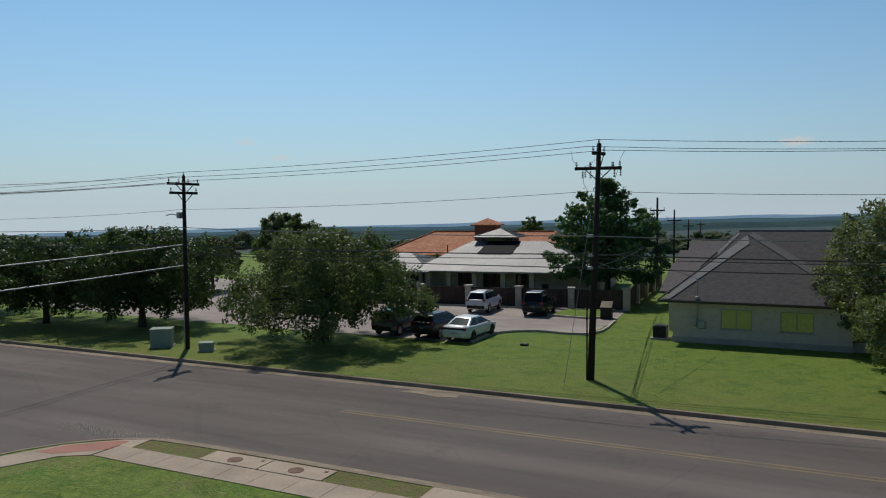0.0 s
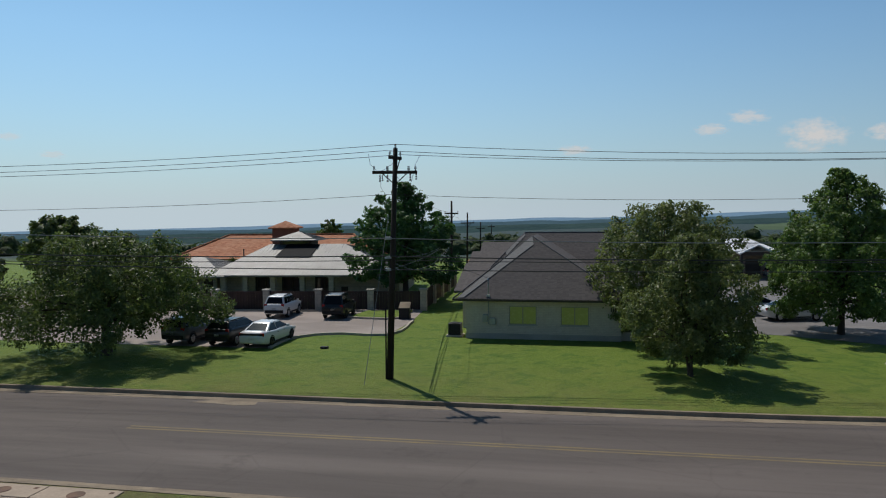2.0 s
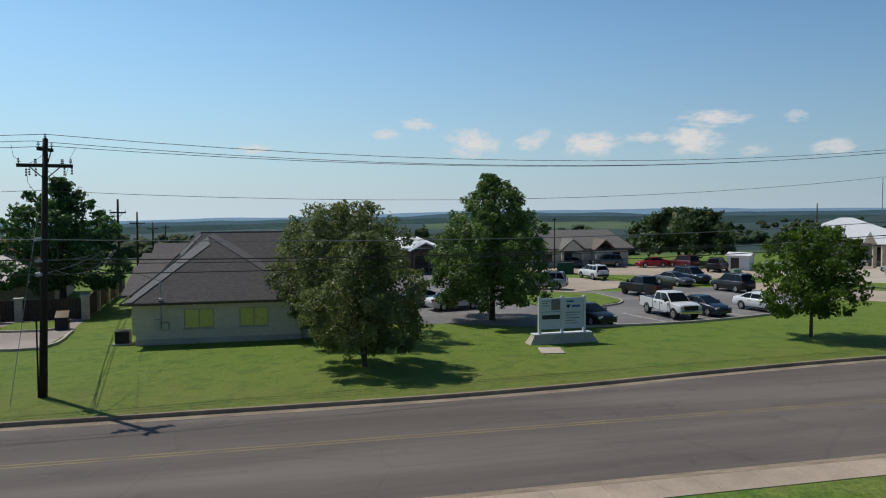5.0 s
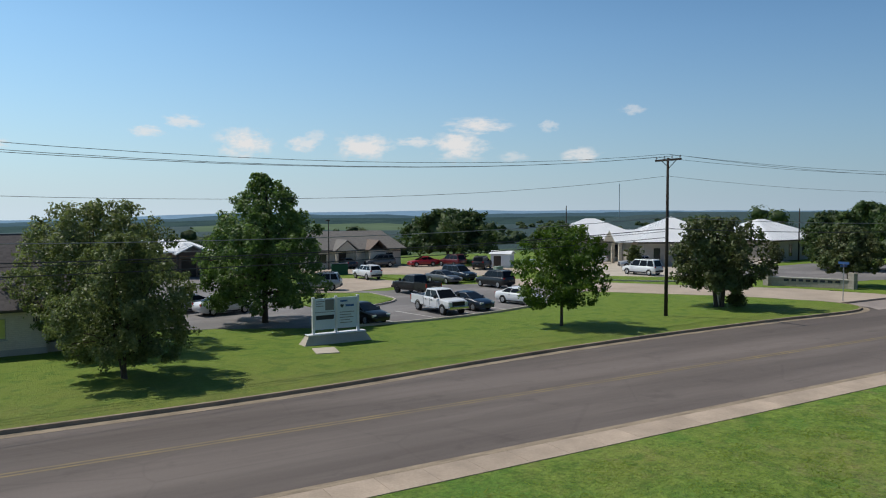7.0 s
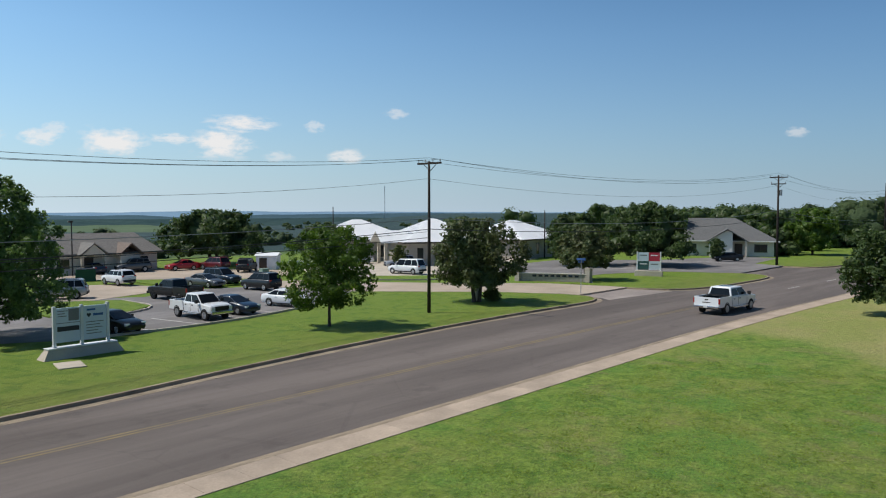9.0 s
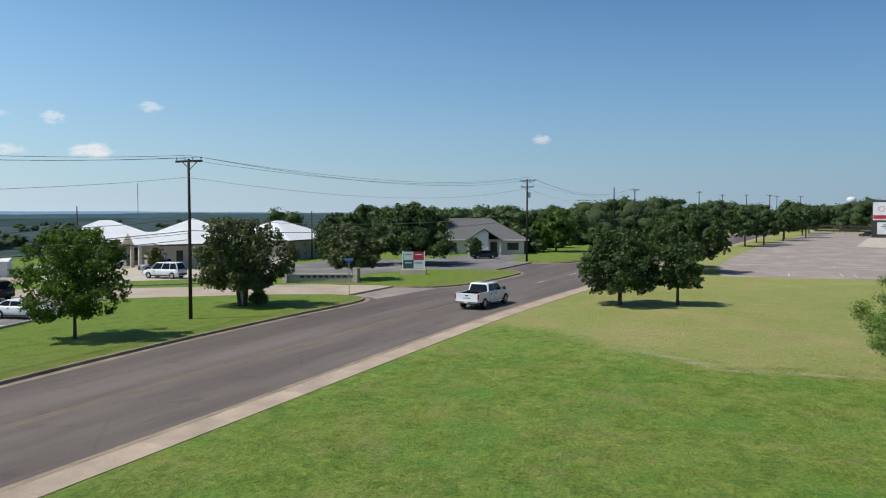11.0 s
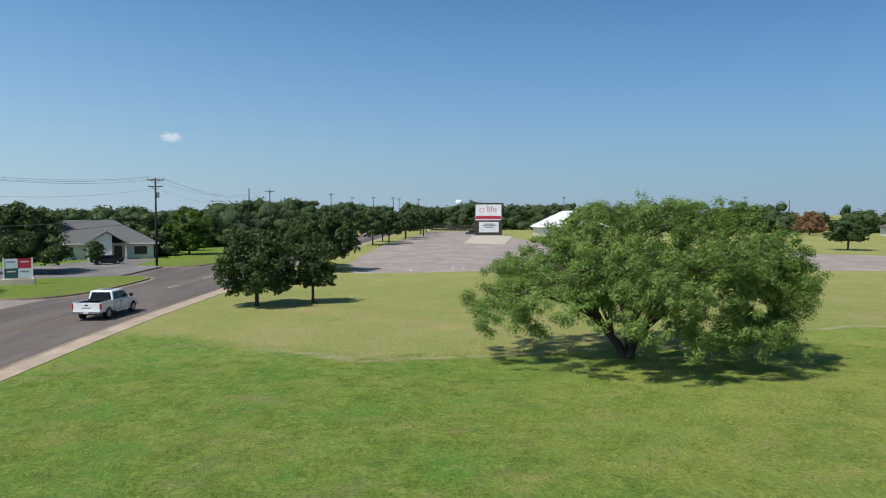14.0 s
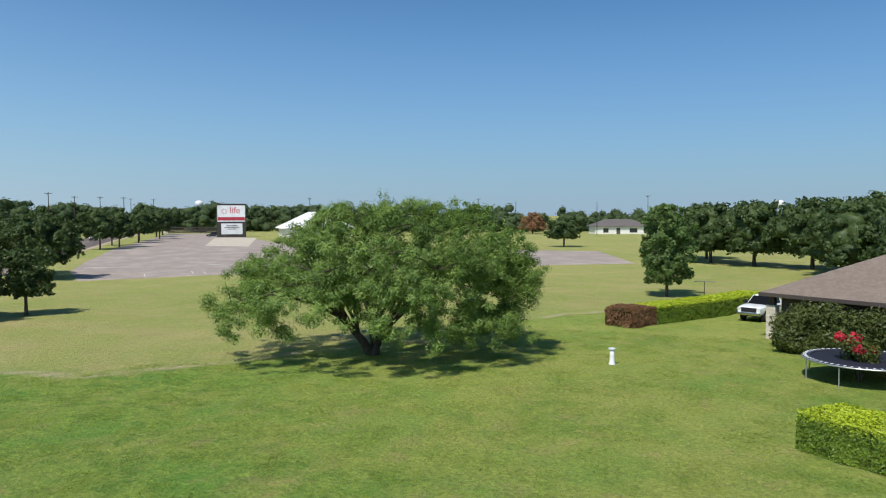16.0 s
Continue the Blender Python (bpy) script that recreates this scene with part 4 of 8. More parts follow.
for k, (x, y, s) in enumerate([(186, 1.2, 0.95), (199, 3.0, 0.9), (216, -3.2, 1.02), (231, -3.6, 0.95), (246, -9.6, 1.05), (272, -9.5, 1.1), (298, -12.5, 1.15)]):
    copy_thing(row, pose(x, y, 0, 0, 0, 70 * k + 20) @ Matrix.Scale(s, 4))
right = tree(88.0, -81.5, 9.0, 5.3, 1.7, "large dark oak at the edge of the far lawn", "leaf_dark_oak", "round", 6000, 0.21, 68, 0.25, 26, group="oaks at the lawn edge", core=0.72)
for k, (x, y, s) in enumerate([(80, -82, 1.02), (72, -84, 1.05), (96, -88, 0.95), (62, -78, 1.02), (56, -72, 0.95), (48, -70, 0.9), (66, -92, 1.15), (54, -86, 1.2), (43, -66, 0.86)]):
    copy_thing(right, pose(x, y, 0, 0, 0, 50 * k + 35) @ Matrix.Scale(s, 4))

tree(251.0, -144.0, 8.2, 6.0, 1.2, "reddish-brown thinning tree by the far house", "leaf_rust", "dome", 2600, 0.26, 69, 0.25, 18, group="far lawn trees", core=0.5)


def woods(name, spots, n_each, size, material, label, seed):
    """A far wood: lumpy crowns grown together, as one mass."""
    rng = np.random.default_rng(seed)
    P, D, cores = [], [], []
    for x, y, z, h, r in spots:
        blobs = []
        for k in range(9):
            a, q = rng.uniform(0, 6.28), rng.uniform(0.1, 0.8)
            rad = r * rng.uniform(0.22, 0.46)
            blobs.append((x + q * r * math.cos(a), y + q * r * math.sin(a), z + max(rad * 0.6, h * rng.uniform(0.2, 0.95) * (1.06 - 0.3 * q) - rad * 0.6), rad, 0.8))
        p, d = blob_leaves(blobs, n_each, rng, 0.16)
        cores += [(*t[:3], t[3] * 0.76, 0.8) for t in blobs]
        P.append(p)
        D.append(d + np.array((0, 0, 0.25)))
    ob = new(name, leaf_mesh(name, np.concatenate(P), np.concatenate(D), size, 0.6, material, rng, 0.0, 0.3, None, cores))
    tagged(ob, label, "woods", kind="stuff")


rng = random.Random(5)
spots = []
for k in range(190):   # tree line behind the brown house and along the street
    a = radians(rng.uniform(-77, -118) if k % 3 else rng.uniform(-60, -84))
    d = rng.uniform(210, 400)
    x, y = -d * math.sin(a), d * math.cos(a)
    if y < 30 and y > -45 and x < 330:
        continue
    if y < 0 and d < 330:
        continue
    spots.append((x, y, 0, rng.uniform(11.0, 15.5) * (0.8 if y > 60 else 1.0), rng.uniform(6, 9)))
woods("tree_line", spots, 320, 0.46, "leaf_far", "dark green oak woods along the horizon", 7)
spots = []
for k in range(46):
    x = rng.uniform(120, 235)
    y = rng.uniform(52, 110) if x < 165 else rng.uniform(36, 90)
    spots.append((x, y, 0, rng.uniform(7.5, 11.0), rng.uniform(4, 6)))
for k in range(30):   # undergrowth along its edge
    spots.append((rng.uniform(126, 215), rng.uniform(38, 50), 0, rng.uniform(2.5, 5.0), rng.uniform(2.5, 4.0)))
woods("grove", spots, 620, 0.36, "leaf_dark_oak", "dense oak grove behind the brown house", 8)
spots = []
for k in range(80):   # behind the far lawn
    a = radians(rng.uniform(-112, -160))
    d = rng.uniform(312, 400)
    spots.append((-d * math.sin(a), d * math.cos(a), 0, rng.uniform(6.5, 11) * (0.8 if -128 < math.degrees(a) < -117 else 1), rng.uniform(5, 8)))
for k in range(110):   # beyond the big lot and its tall sign
    a = radians(rng.uniform(-85, -112))
    d = rng.uniform(335, 440)
    h = 15.5 if a > radians(-104) else 12.5
    spots.append((-d * math.sin(a), d * math.cos(a), 0, rng.uniform(h - 3.5, h), rng.uniform(6, 9)))
for k in range(80):   # low wood behind the far lawn
    a = radians(rng.uniform(-107, -140))
    d = rng.uniform(318, 400)
    spots.append((-d * math.sin(a), d * math.cos(a), 0, rng.uniform(7.5, 11.5), rng.uniform(5, 8)))
woods("tree_line", spots, 320, 0.48, "leaf_far", "dark green woods behind the far lawn", 9)
spots = []
edge_of = lambda x: 112 + max(0.0, (x - 95) * 0.62)
for k in range(330):   # valley woods below the plateau
    a = radians(rng.uniform(-72, 66))
    d = rng.uniform(135, 700) if k % 2 else rng.uniform(115, 260)
    x, y = -d * math.sin(a), d * math.cos(a)
    z = terrain(x, y)
    if -62 < x < 18 and y < 130 or y < edge_of(x) - 6:
        continue
    if z > -9 and k % 2:
        spots.append((x, y, z, rng.uniform(1.5, 3.2), rng.uniform(2.0, 3.4)))
        continue
    if y < edge_of(x):
        continue
    spots.append((x, y, z - 1, rng.uniform(4.0, 6.2), rng.uniform(4, 7)))
woods("valley_woods", spots, 130, 0.48, "leaf_far", "green scrub woods on the slope below the plateau", 10)

# the spreading mesquite on the south lawn
def mesquite():
    rng = np.random.default_rng(77)
    top = thing("mesquite_tree", "wide feathery light-green mesquite with low forked limbs", "tree", (37.3, -12.35, 0), 0)
    # limbs: bearing (degrees), reach, end height, arch
    limbs = [(95, 7.2, 2.8, 1.4), (112, 6.4, 3.7, 1.4), (75, 6.8, 3.2, 1.6), (130, 4.6, 4.6, 0.8), (60, 3.6, 5.6, 0.6), (160, 5.2, 5.2, 1.0), (200, 5.5, 5.0, 1.0), (235, 6.2, 5.2, 1.2),
             (262, 7.8, 3.8, 1.8), (282, 8.2, 2.6, 1.6), (300, 7.0, 4.4, 1.6), (330, 5.0, 5.6, 1.0), (10, 5.0, 6.0, 0.8), (40, 5.6, 4.2, 1.0), (250, 3.0, 6.7, 0.3), (95, 1.8, 6.8, 0.3), (180, 2.0, 6.9, 0.2),
             (270, 5.2, 6.4, 0.6), (92, 3.6, 5.4, 0.5), (0, 2.5, 6.8, 0.2), (290, 6.8, 5.6, 0.8), (250, 7.6, 4.6, 1.2)]
    bm = bmesh.new()
    blobs = []
    # two dark stems part at the ground, a thinner one leans behind
    stems = []
    for bearing, out, high, r in ((73, 1.0, 1.35, 0.23), (250, 0.9, 1.55, 0.25), (340, 0.7, 1.7, 0.16)):
        a = radians(bearing)
        c, d = math.cos(a), math.sin(a)
        foot = [Vector((0.12 * c, 0.12 * d, -0.1)), Vector((0.14 * c, 0.14 * d, 0.15)), Vector((0.45 * out * c + 0.08, 0.45 * out * d, 0.55 * high)), Vector((out * c, out * d, high))]
        tube(bm, foot, [r * 1.35, r * 1.05, r * 0.9, r * 0.75], 9)
        stems.append((bearing, foot))
    for bearing, reach, end, arch in limbs:
        a = radians(bearing)
        near = min(stems, key=lambda q: abs((q[0] - bearing + 180) % 360 - 180))[1]
        root = near[2].lerp(near[3], rng.uniform(0.2, 1.0))
        tip = Vector((reach * math.cos(a), reach * math.sin(a), end))
        pts, rad = [], []
        for s in (0.0, 0.18, 0.38, 0.58, 0.8, 1.0):
            wob = 0.5 * math.sin(5 * s + bearing) * min(1.0, 3 * s)
            q = root.lerp(tip, s)
            pts.append((q.x - wob * math.sin(a), q.y + wob * math.cos(a), q.z + arch * math.sin(math.pi * s) * 0.9 + 0.25 * math.sin(7 * s + bearing * 2) * s))
            rad.append(0.08 * (1 - s) ** 1.2 + 0.016)
        tube(bm, pts, rad, 7)
        for s in np.linspace(0.30, 1.06, 11):
            for side in (-1, 0, 1):
                if rng.uniform() < 0.38:
                    continue
                i = min(int(s * 5), 4)
                base = Vector(pts[i]).lerp(Vector(pts[i + 1]), min(max(s * 5 - i, 0), 1.2))
                spread = side * rng.uniform(0.5, 1.5) * (0.6 + s)
                q = base + Vector((-math.sin(a) * spread, math.cos(a) * spread, rng.uniform(-0.1, 0.9)))
                if side:
                    tube(bm, [base, base.lerp(q, 0.6) + Vector((0, 0, 0.15)), q], [0.035, 0.025, 0.01], 5)
                blobs.append((*q, rng.uniform(0.32, 0.62), 0.66))
                if s > 0.75 and rng.uniform() < 0.6:
                    blobs.append((q.x, q.y, q.z - rng.uniform(0.5, 1.0), rng.uniform(0.35, 0.55), 1.1))
    part("trunk", bm, "bark_red", top, smooth=True)
    for k in range(92):   # boughs round the dome of the crown: wide across the lawn, hollow underneath, steeper to the south
        h = rng.uniform(0.0, 1.0) ** 0.85
        a = rng.uniform(0, 6.283)
        s = math.sin(a)
        north = float(np.interp(h, [0, 0.15, 0.4, 0.66, 0.76, 1.0], [0.86, 0.95, 0.86, 0.68, 0.50, 0.22])) * 8.5
        south = float(np.interp(h, [0, 0.27, 0.63, 0.84, 1.0], [0.97, 0.97, 0.86, 0.74, 0.42])) * 9.4
        half = north if s > 0 else south
        deep = 7.6 * math.sqrt(max(0.0, 1 - (0.94 * h) ** 2.6))
        q = rng.uniform(0.62, 0.97)
        z = 1.55 + 6.2 * h - (0.5 if s < -0.3 and h < 0.3 else 0.0)
        if h < 0.2 and rng.uniform() < 0.4:
            continue
        for j in range(5):   # tufts at the tips of one bough
            o = rng.normal(0, 0.42, 3)
            blobs.append((deep * q * math.cos(a) * (1 + 0.03 * j) + o[0], half * q * s * (1 + 0.03 * j) + o[1], z + o[2] * 0.7 + 0.05 * j, rng.uniform(0.22, 0.46), 0.7))
        if h > 0.55:         # an upright feathery shoot
            blobs.append((deep * q * math.cos(a) + rng.normal(0, 0.3), half * q * s + rng.normal(0, 0.3), z + rng.uniform(0.5, 0.95), rng.uniform(0.13, 0.22), 1.8))
    for k in range(46):   # fuller shoulders at the outside of the crown
        h = rng.uniform(0.3, 0.97)
        a = rng.uniform(2.9, 6.5)
        s = math.sin(a)
        half = 9.4 * float(np.interp(h, [0, 0.27, 0.63, 0.84, 1.0], [0.97, 0.97, 0.88, 0.78, 0.5])) if s < 0 else 8.5 * float(np.interp(h, [0, 0.4, 0.66, 1.0], [0.9, 0.84, 0.66, 0.2]))
        deep = 7.6 * math.sqrt(max(0.0, 1 - (0.94 * h) ** 2.6))
        q = rng.uniform(0.88, 1.0)
        for j in range(4):
            o = rng.normal(0, 0.38, 3)
            blobs.append((deep * q * math.cos(a) + o[0], half * q * s + o[1], 1.55 + 6.1 * h + o[2] * 0.7, rng.uniform(0.22, 0.42), 0.75))
    for k in range(44):   # low sprays at both ends
        a = radians(rng.uniform(85, 122) if k % 4 == 1 else rng.uniform(205, 275))
        r = rng.uniform(4.5, 7.8)
        blobs.append((r * math.cos(a), r * math.sin(a) * 1.1, rng.uniform(1.2, 2.8), rng.uniform(0.35, 0.6), 0.7))
    for k in range(46):   # boughs hanging over the stems towards the street
        a = radians(rng.uniform(128, 236))
        r = rng.uniform(2.6, 6.6)
        z = rng.uniform(1.7, 4.6)
        for j in range(3):
            o = rng.normal(0, 0.4, 3)
            blobs.append((r * math.cos(a) + o[0], r * math.sin(a) + o[1], z + 0.6 * o[2], rng.uniform(0.24, 0.46), 0.72))
    for k in range(34):   # foliage reaching to the grass on the south end
        a = radians(rng.uniform(212, 268))
        r = rng.uniform(4.0, 7.6)
        blobs.append((r * math.cos(a), r * math.sin(a) * 1.1, rng.uniform(1.0, 2.4), rng.uniform(0.35, 0.6), 0.8))
    for k in range(40):   # full outer sprays at the south end
        a = radians(rng.uniform(246, 288))
        r = rng.uniform(6.6, 8.9)
        z = rng.uniform(1.5, 4.9)
        r -= 0.35 * max(0.0, z - 3.6)
        for j in range(3):
            o = rng.normal(0, 0.35, 3)
            blobs.append((r * math.cos(a) + o[0], r * math.sin(a) + o[1], z + 0.6 * o[2], rng.uniform(0.26, 0.46), 0.72))
    for k in range(24):   # the long low limb to the north ends in hanging sprays
        a = radians(rng.uniform(72, 106))
        r = rng.uniform(6.9, 8.8)
        blobs.append((r * math.cos(a), r * math.sin(a), rng.uniform(1.5, 3.3), rng.uniform(0.3, 0.5), 0.8))
    for k in range(30):   # boughs hanging low in front of the stems
        a = radians(rng.uniform(166, 232))
        r = rng.uniform(2.2, 5.6)
        blobs.append((r * math.cos(a), r * math.sin(a), rng.uniform(1.2, 2.7), rng.uniform(0.26, 0.46), 0.8))

    def inside(b):
        if b[2] > (8.5 if 0.2 < b[1] < 3.8 else 8.05):
            return False
        h = min(max((b[2] - 1.55) / 6.3, 0), 1)
        bearing = math.degrees(math.atan2(b[1], b[0])) % 360
        if 112 < bearing < 160 and b[2] < 2.3:   # open under the limbs, so that a stem shows
            return False
        return b[1] < 9.1 * float(np.interp(h, [0, 0.15, 0.4, 0.66, 0.76, 1.0], [0.86, 0.95, 0.84, 0.62, 0.42, 0.16]))

    blobs = [b for b in blobs if inside(b)]
    # feathery leaves: each tuft sweeps outwards and up, its tips hanging over
    t = np.array(blobs)
    w = t[:, 3] ** 2 * t[:, 4] ** 0.5
    n = 235000
    pick = rng.choice(len(t), n, p=w / w.sum())
    d = rng.normal(0, 1, (n, 3))
    d /= np.linalg.norm(d, axis=1, keepdims=True)
    p = t[pick, :3] + d * t[pick, 3:4] * (1.25 - 0.95 * rng.uniform(0, 1, (n, 1)) ** 0.8) * np.stack([np.ones(n), np.ones(n), t[pick, 4]], 1)
    p[:, 2] = np.maximum(p[:, 2], 0.75)
    sweep_dir = t[:, :3] * np.array((0.12, 0.12, 0.0)) + rng.normal(0, 0.45, (len(t), 3)) + np.array((0, 0, 0.55))
    nrm = 0.65 * d + np.array((0, 0, 0.45)) + 0.05 * t[pick, :3] * np.array((1, 1, 0))
    ob = new("crown", leaf_mesh("crown", p, nrm, 0.082, 0.27, "leaf_mesquite", rng, 0.0, 0.3, sweep_dir[pick]))
    ob.parent = top


mesquite()

# ---- buildings ----
M["brick_white"] = brick_mat("painted_white_brick", (0.66, 0.57, 0.46), (0.62, 0.535, 0.43), (0.57, 0.49, 0.395), 0.30, 0.10, 0.2)
M["stone_cream"] = brick_mat("cream_limestone", (0.56, 0.50, 0.41), (0.48, 0.42, 0.34), (0.38, 0.34, 0.28), 0.5, 0.25)
M["stucco_cream"] = mat("cream_stucco", (0.66, 0.61, 0.52), (0.58, 0.53, 0.45), 0.9, 0.3, 18, 0.15, 0.25)
# clinic wall stucco with the dimness of the shaded side in its colour
M["stucco_shade_tan"] = mat("shade_toned_stucco", (0.40, 0.37, 0.32), (0.33, 0.305, 0.27), 0.9, 0.3, 18, 0.2, 0.2)
M["stucco_white"] = mat("white_stucco", (0.72, 0.69, 0.63), (0.64, 0.61, 0.56), 0.9, 0.3, 18, 0.12, 0.2)
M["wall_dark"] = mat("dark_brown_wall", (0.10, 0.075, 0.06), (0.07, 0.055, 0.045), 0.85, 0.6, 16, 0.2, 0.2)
M["wall_brown"] = brick_mat("brown_brick", (0.26, 0.17, 0.12), (0.20, 0.13, 0.095), (0.30, 0.26, 0.22), 0.24, 0.08)
M["shingle_dark"] = roof_mat("charcoal_shingles", (0.098, 0.088, 0.086), (0.135, 0.120, 0.117))
# lighter shingle copy for the strips that paint sunlight on the grey house
M["shingle_sunlit"] = roof_mat("sunlit_slope_shingles", (0.26, 0.25, 0.24), (0.33, 0.315, 0.30))
M["shingle_slate"] = roof_mat("slate_grey_shingles", (0.105, 0.105, 0.105), (0.15, 0.148, 0.145))
M["shingle_grey"] = roof_mat("grey_shingles", (0.15, 0.14, 0.13), (0.21, 0.195, 0.18))
M["shingle_brown"] = roof_mat("brown_grey_shingles", (0.155, 0.122, 0.103), (0.205, 0.163, 0.138))
M["ridge_cap"] = mat("lighter_ridge_shingles", (0.16, 0.15, 0.15), rough=0.9)
M["metal_roof"] = mat("weathered_grey_metal_roof", (0.30, 0.29, 0.275), (0.22, 0.205, 0.19), 0.55, 0.5, 6, 0.2, 0.08, metal=0.1, spec=0.5)
M["metal_white"] = mat("white_metal_roof", (0.80, 0.80, 0.80), (0.72, 0.72, 0.73), 0.45, 0.4, 6, 0.08, 0.04, spec=0.4)
M["tile_orange"] = None
M["fascia"] = mat("painted_fascia", (0.50, 0.46, 0.40), rough=0.6, bump=0.05)
M["fascia_dark"] = mat("dark_bronze_fascia", (0.075, 0.06, 0.052), rough=0.5, bump=0.05)
M["glass"] = glass_mat("dark_window_glass")
M["window_yellow"] = mat("yellow_green_window_film", (0.62, 0.60, 0.16), (0.55, 0.54, 0.14), 0.25, 0.8, 5, 0.1, 0.0, spec=0.5)
M["frame_tan"] = mat("tan_window_frame", (0.42, 0.38, 0.28), rough=0.5, bump=0.05)
M["frame_dark"] = mat("dark_bronze_frame", (0.05, 0.042, 0.038), rough=0.4, bump=0.0)
M["fence_brown"] = mat("dark_brown_boards", (0.085, 0.055, 0.045), (0.055, 0.037, 0.031), 0.85, 0.8, 16, 0.3, 0.3, rnd=0.12)
M["door_white"] = mat("white_door_paint", (0.75, 0.74, 0.71), rough=0.5, bump=0.05)
M["panel_dark"] = mat("dark_roof_panel", (0.02, 0.02, 0.022), rough=0.8, bump=0.0, spec=0.1)


def tile_mat():
    m, nt, b = base_mat("terracotta_roof_tiles", 0.85, 0, 0.25)
    pos = nt.nodes.new("ShaderNodeNewGeometry").outputs["Position"]
    sp = nt.nodes.new("ShaderNodeSeparateXYZ")
    nt.links.new(pos, sp.inputs[0])
    row = math_node(nt, 'FLOOR', math_node(nt, 'DIVIDE', sp.outputs[2], 0.16))
    cmb = nt.nodes.new("ShaderNodeCombineXYZ")
    nt.links.new(math_node(nt, 'FLOOR', math_node(nt, 'MULTIPLY', sp.outputs[0], 3.0)), cmb.inputs[0])
    nt.links.new(math_node(nt, 'FLOOR', math_node(nt, 'MULTIPLY', sp.outputs[1], 3.0)), cmb.inputs[1])
    nt.links.new(row, cmb.inputs[2])
    w = nt.nodes.new("ShaderNodeTexWhiteNoise")
    nt.links.new(cmb.outputs[0], w.inputs[0])
    c = mix_color(nt, w.outputs["Value"], (0.38, 0.135, 0.065), (0.54, 0.235, 0.125))
    c = mix_color(nt, math_node(nt, 'MULTIPLY', ramp(nt, noise_at(nt, 0.5, 5), 0.45, 0.7), 0.5), c, (0.60, 0.33, 0.20))
    nt.links.new(c, b.inputs["Base Color"])
    bumped(nt, b, math_node(nt, 'FRACT', math_node(nt, 'DIVIDE', sp.outputs[2], 0.16)), 0.6, 0.04)
    return m


M["tile_orange"] = tile_mat()


def hip_roof(x0, x1, y0, y1, z, top, ridge=None, thick=0.16):
    """A hipped roof with a fascia edge; the ridge runs along the longer side, or between the two points (x, y) given."""
    bm = bmesh.new()
    if ridge is None:
        w, d = x1 - x0, y1 - y0
        if w >= d:
            ridge = ((x0 + d / 2, (y0 + y1) / 2), (x1 - d / 2, (y0 + y1) / 2))
        else:
            ridge = (((x0 + x1) / 2, y0 + w / 2), ((x0 + x1) / 2, y1 - w / 2))
    lo = [bm.verts.new((x, y, z - thick)) for x, y in ((x0, y0), (x1, y0), (x1, y1), (x0, y1))]
    ea = [bm.verts.new((x, y, z)) for x, y in ((x0, y0), (x1, y0), (x1, y1), (x0, y1))]
    a, b = (bm.verts.new((*p, top)) for p in ridge)
    for i in range(4):
        bm.faces.new((lo[i], lo[(i + 1) % 4], ea[(i + 1) % 4], ea[i]))
    bm.faces.new(lo[::-1])
    if abs(ridge[0][1] - ridge[1][1]) < abs(ridge[0][0] - ridge[1][0]):
        faces = ((ea[0], ea[1], b, a), (ea[1], ea[2], b), (ea[2], ea[3], a, b), (ea[3], ea[0], a))
    else:
        faces = ((ea[0], ea[1], a), (ea[1], ea[2], b, a), (ea[2], ea[3], b), (ea[3], ea[0], a, b))
    for f in faces:
        bm.faces.new(f)
    return bm, ridge


def gable_roof(x0, x1, y0, y1, z, top, along="x", thick=0.14):
    bm = bmesh.new()
    if along == "x":
        prof = [(y0, z), ((y0 + y1) / 2, top), (y1, z)]
        ends = [[bm.verts.new((x, y, h)) for y, h in prof] + [bm.verts.new((x, y, h - thick)) for y, h in prof] for x in (x0, x1)]
    else:
        prof = [(x0, z), ((x0 + x1) / 2, top), (x1, z)]
        ends = [[bm.verts.new((x, y, h)) for x, h in prof] + [bm.verts.new((x, y, h - thick)) for x, h in prof] for y in (y0, y1)]
    p, q = ends
    for i, j in ((0, 1), (1, 2), (5, 4), (4, 3), (3, 0), (2, 5)):
        bm.faces.new((p[i], q[i], q[j], p[j]))
    for e in ends:
        bm.faces.new((e[0], e[1], e[4], e[3]))
        bm.faces.new((e[1], e[2], e[5], e[4]))
    bmesh.ops.recalc_face_normals(bm, faces=bm.faces)
    return bm


def wall_ring(x0, x1, y0, y1, z1, t=0.22, holes=()):
    """Four walls with thickness; holes: (side, from, to, z0, z1) cut through the south (s), west (w), east (e) or north wall."""
    bm = bmesh.new()
    sides = {"s": (x0, x1, y0, y0 + t, 0), "n": (x0, x1, y1 - t, y1, 0), "w": (y0 + t, y1 - t, x0, x0 + t, 1), "e": (y0 + t, y1 - t, x1 - t, x1, 1)}
    for key, (a0, a1, b0, b1, swap) in sides.items():
        cuts = sorted(h for h in holes if h[0] == key)
        pos = a0
        pieces = []
        for _, h0, h1, g0, g1 in cuts:
            pieces += [(pos, h0, -0.2, z1), (h0, h1, -0.2, g0), (h0, h1, g1, z1)]
            pos = h1
        pieces.append((pos, a1, -0.2, z1))
        for p0, p1, q0, q1 in pieces:
            if p1 - p0 > 0.005 and q1 - q0 > 0.005:
                box(bm, *((b0, b1, p0, p1, q0, q1) if swap else (p0, p1, b0, b1, q0, q1)))
    bmesh.ops.remove_doubles(bm, verts=bm.verts, dist=0.0005)
    return bm


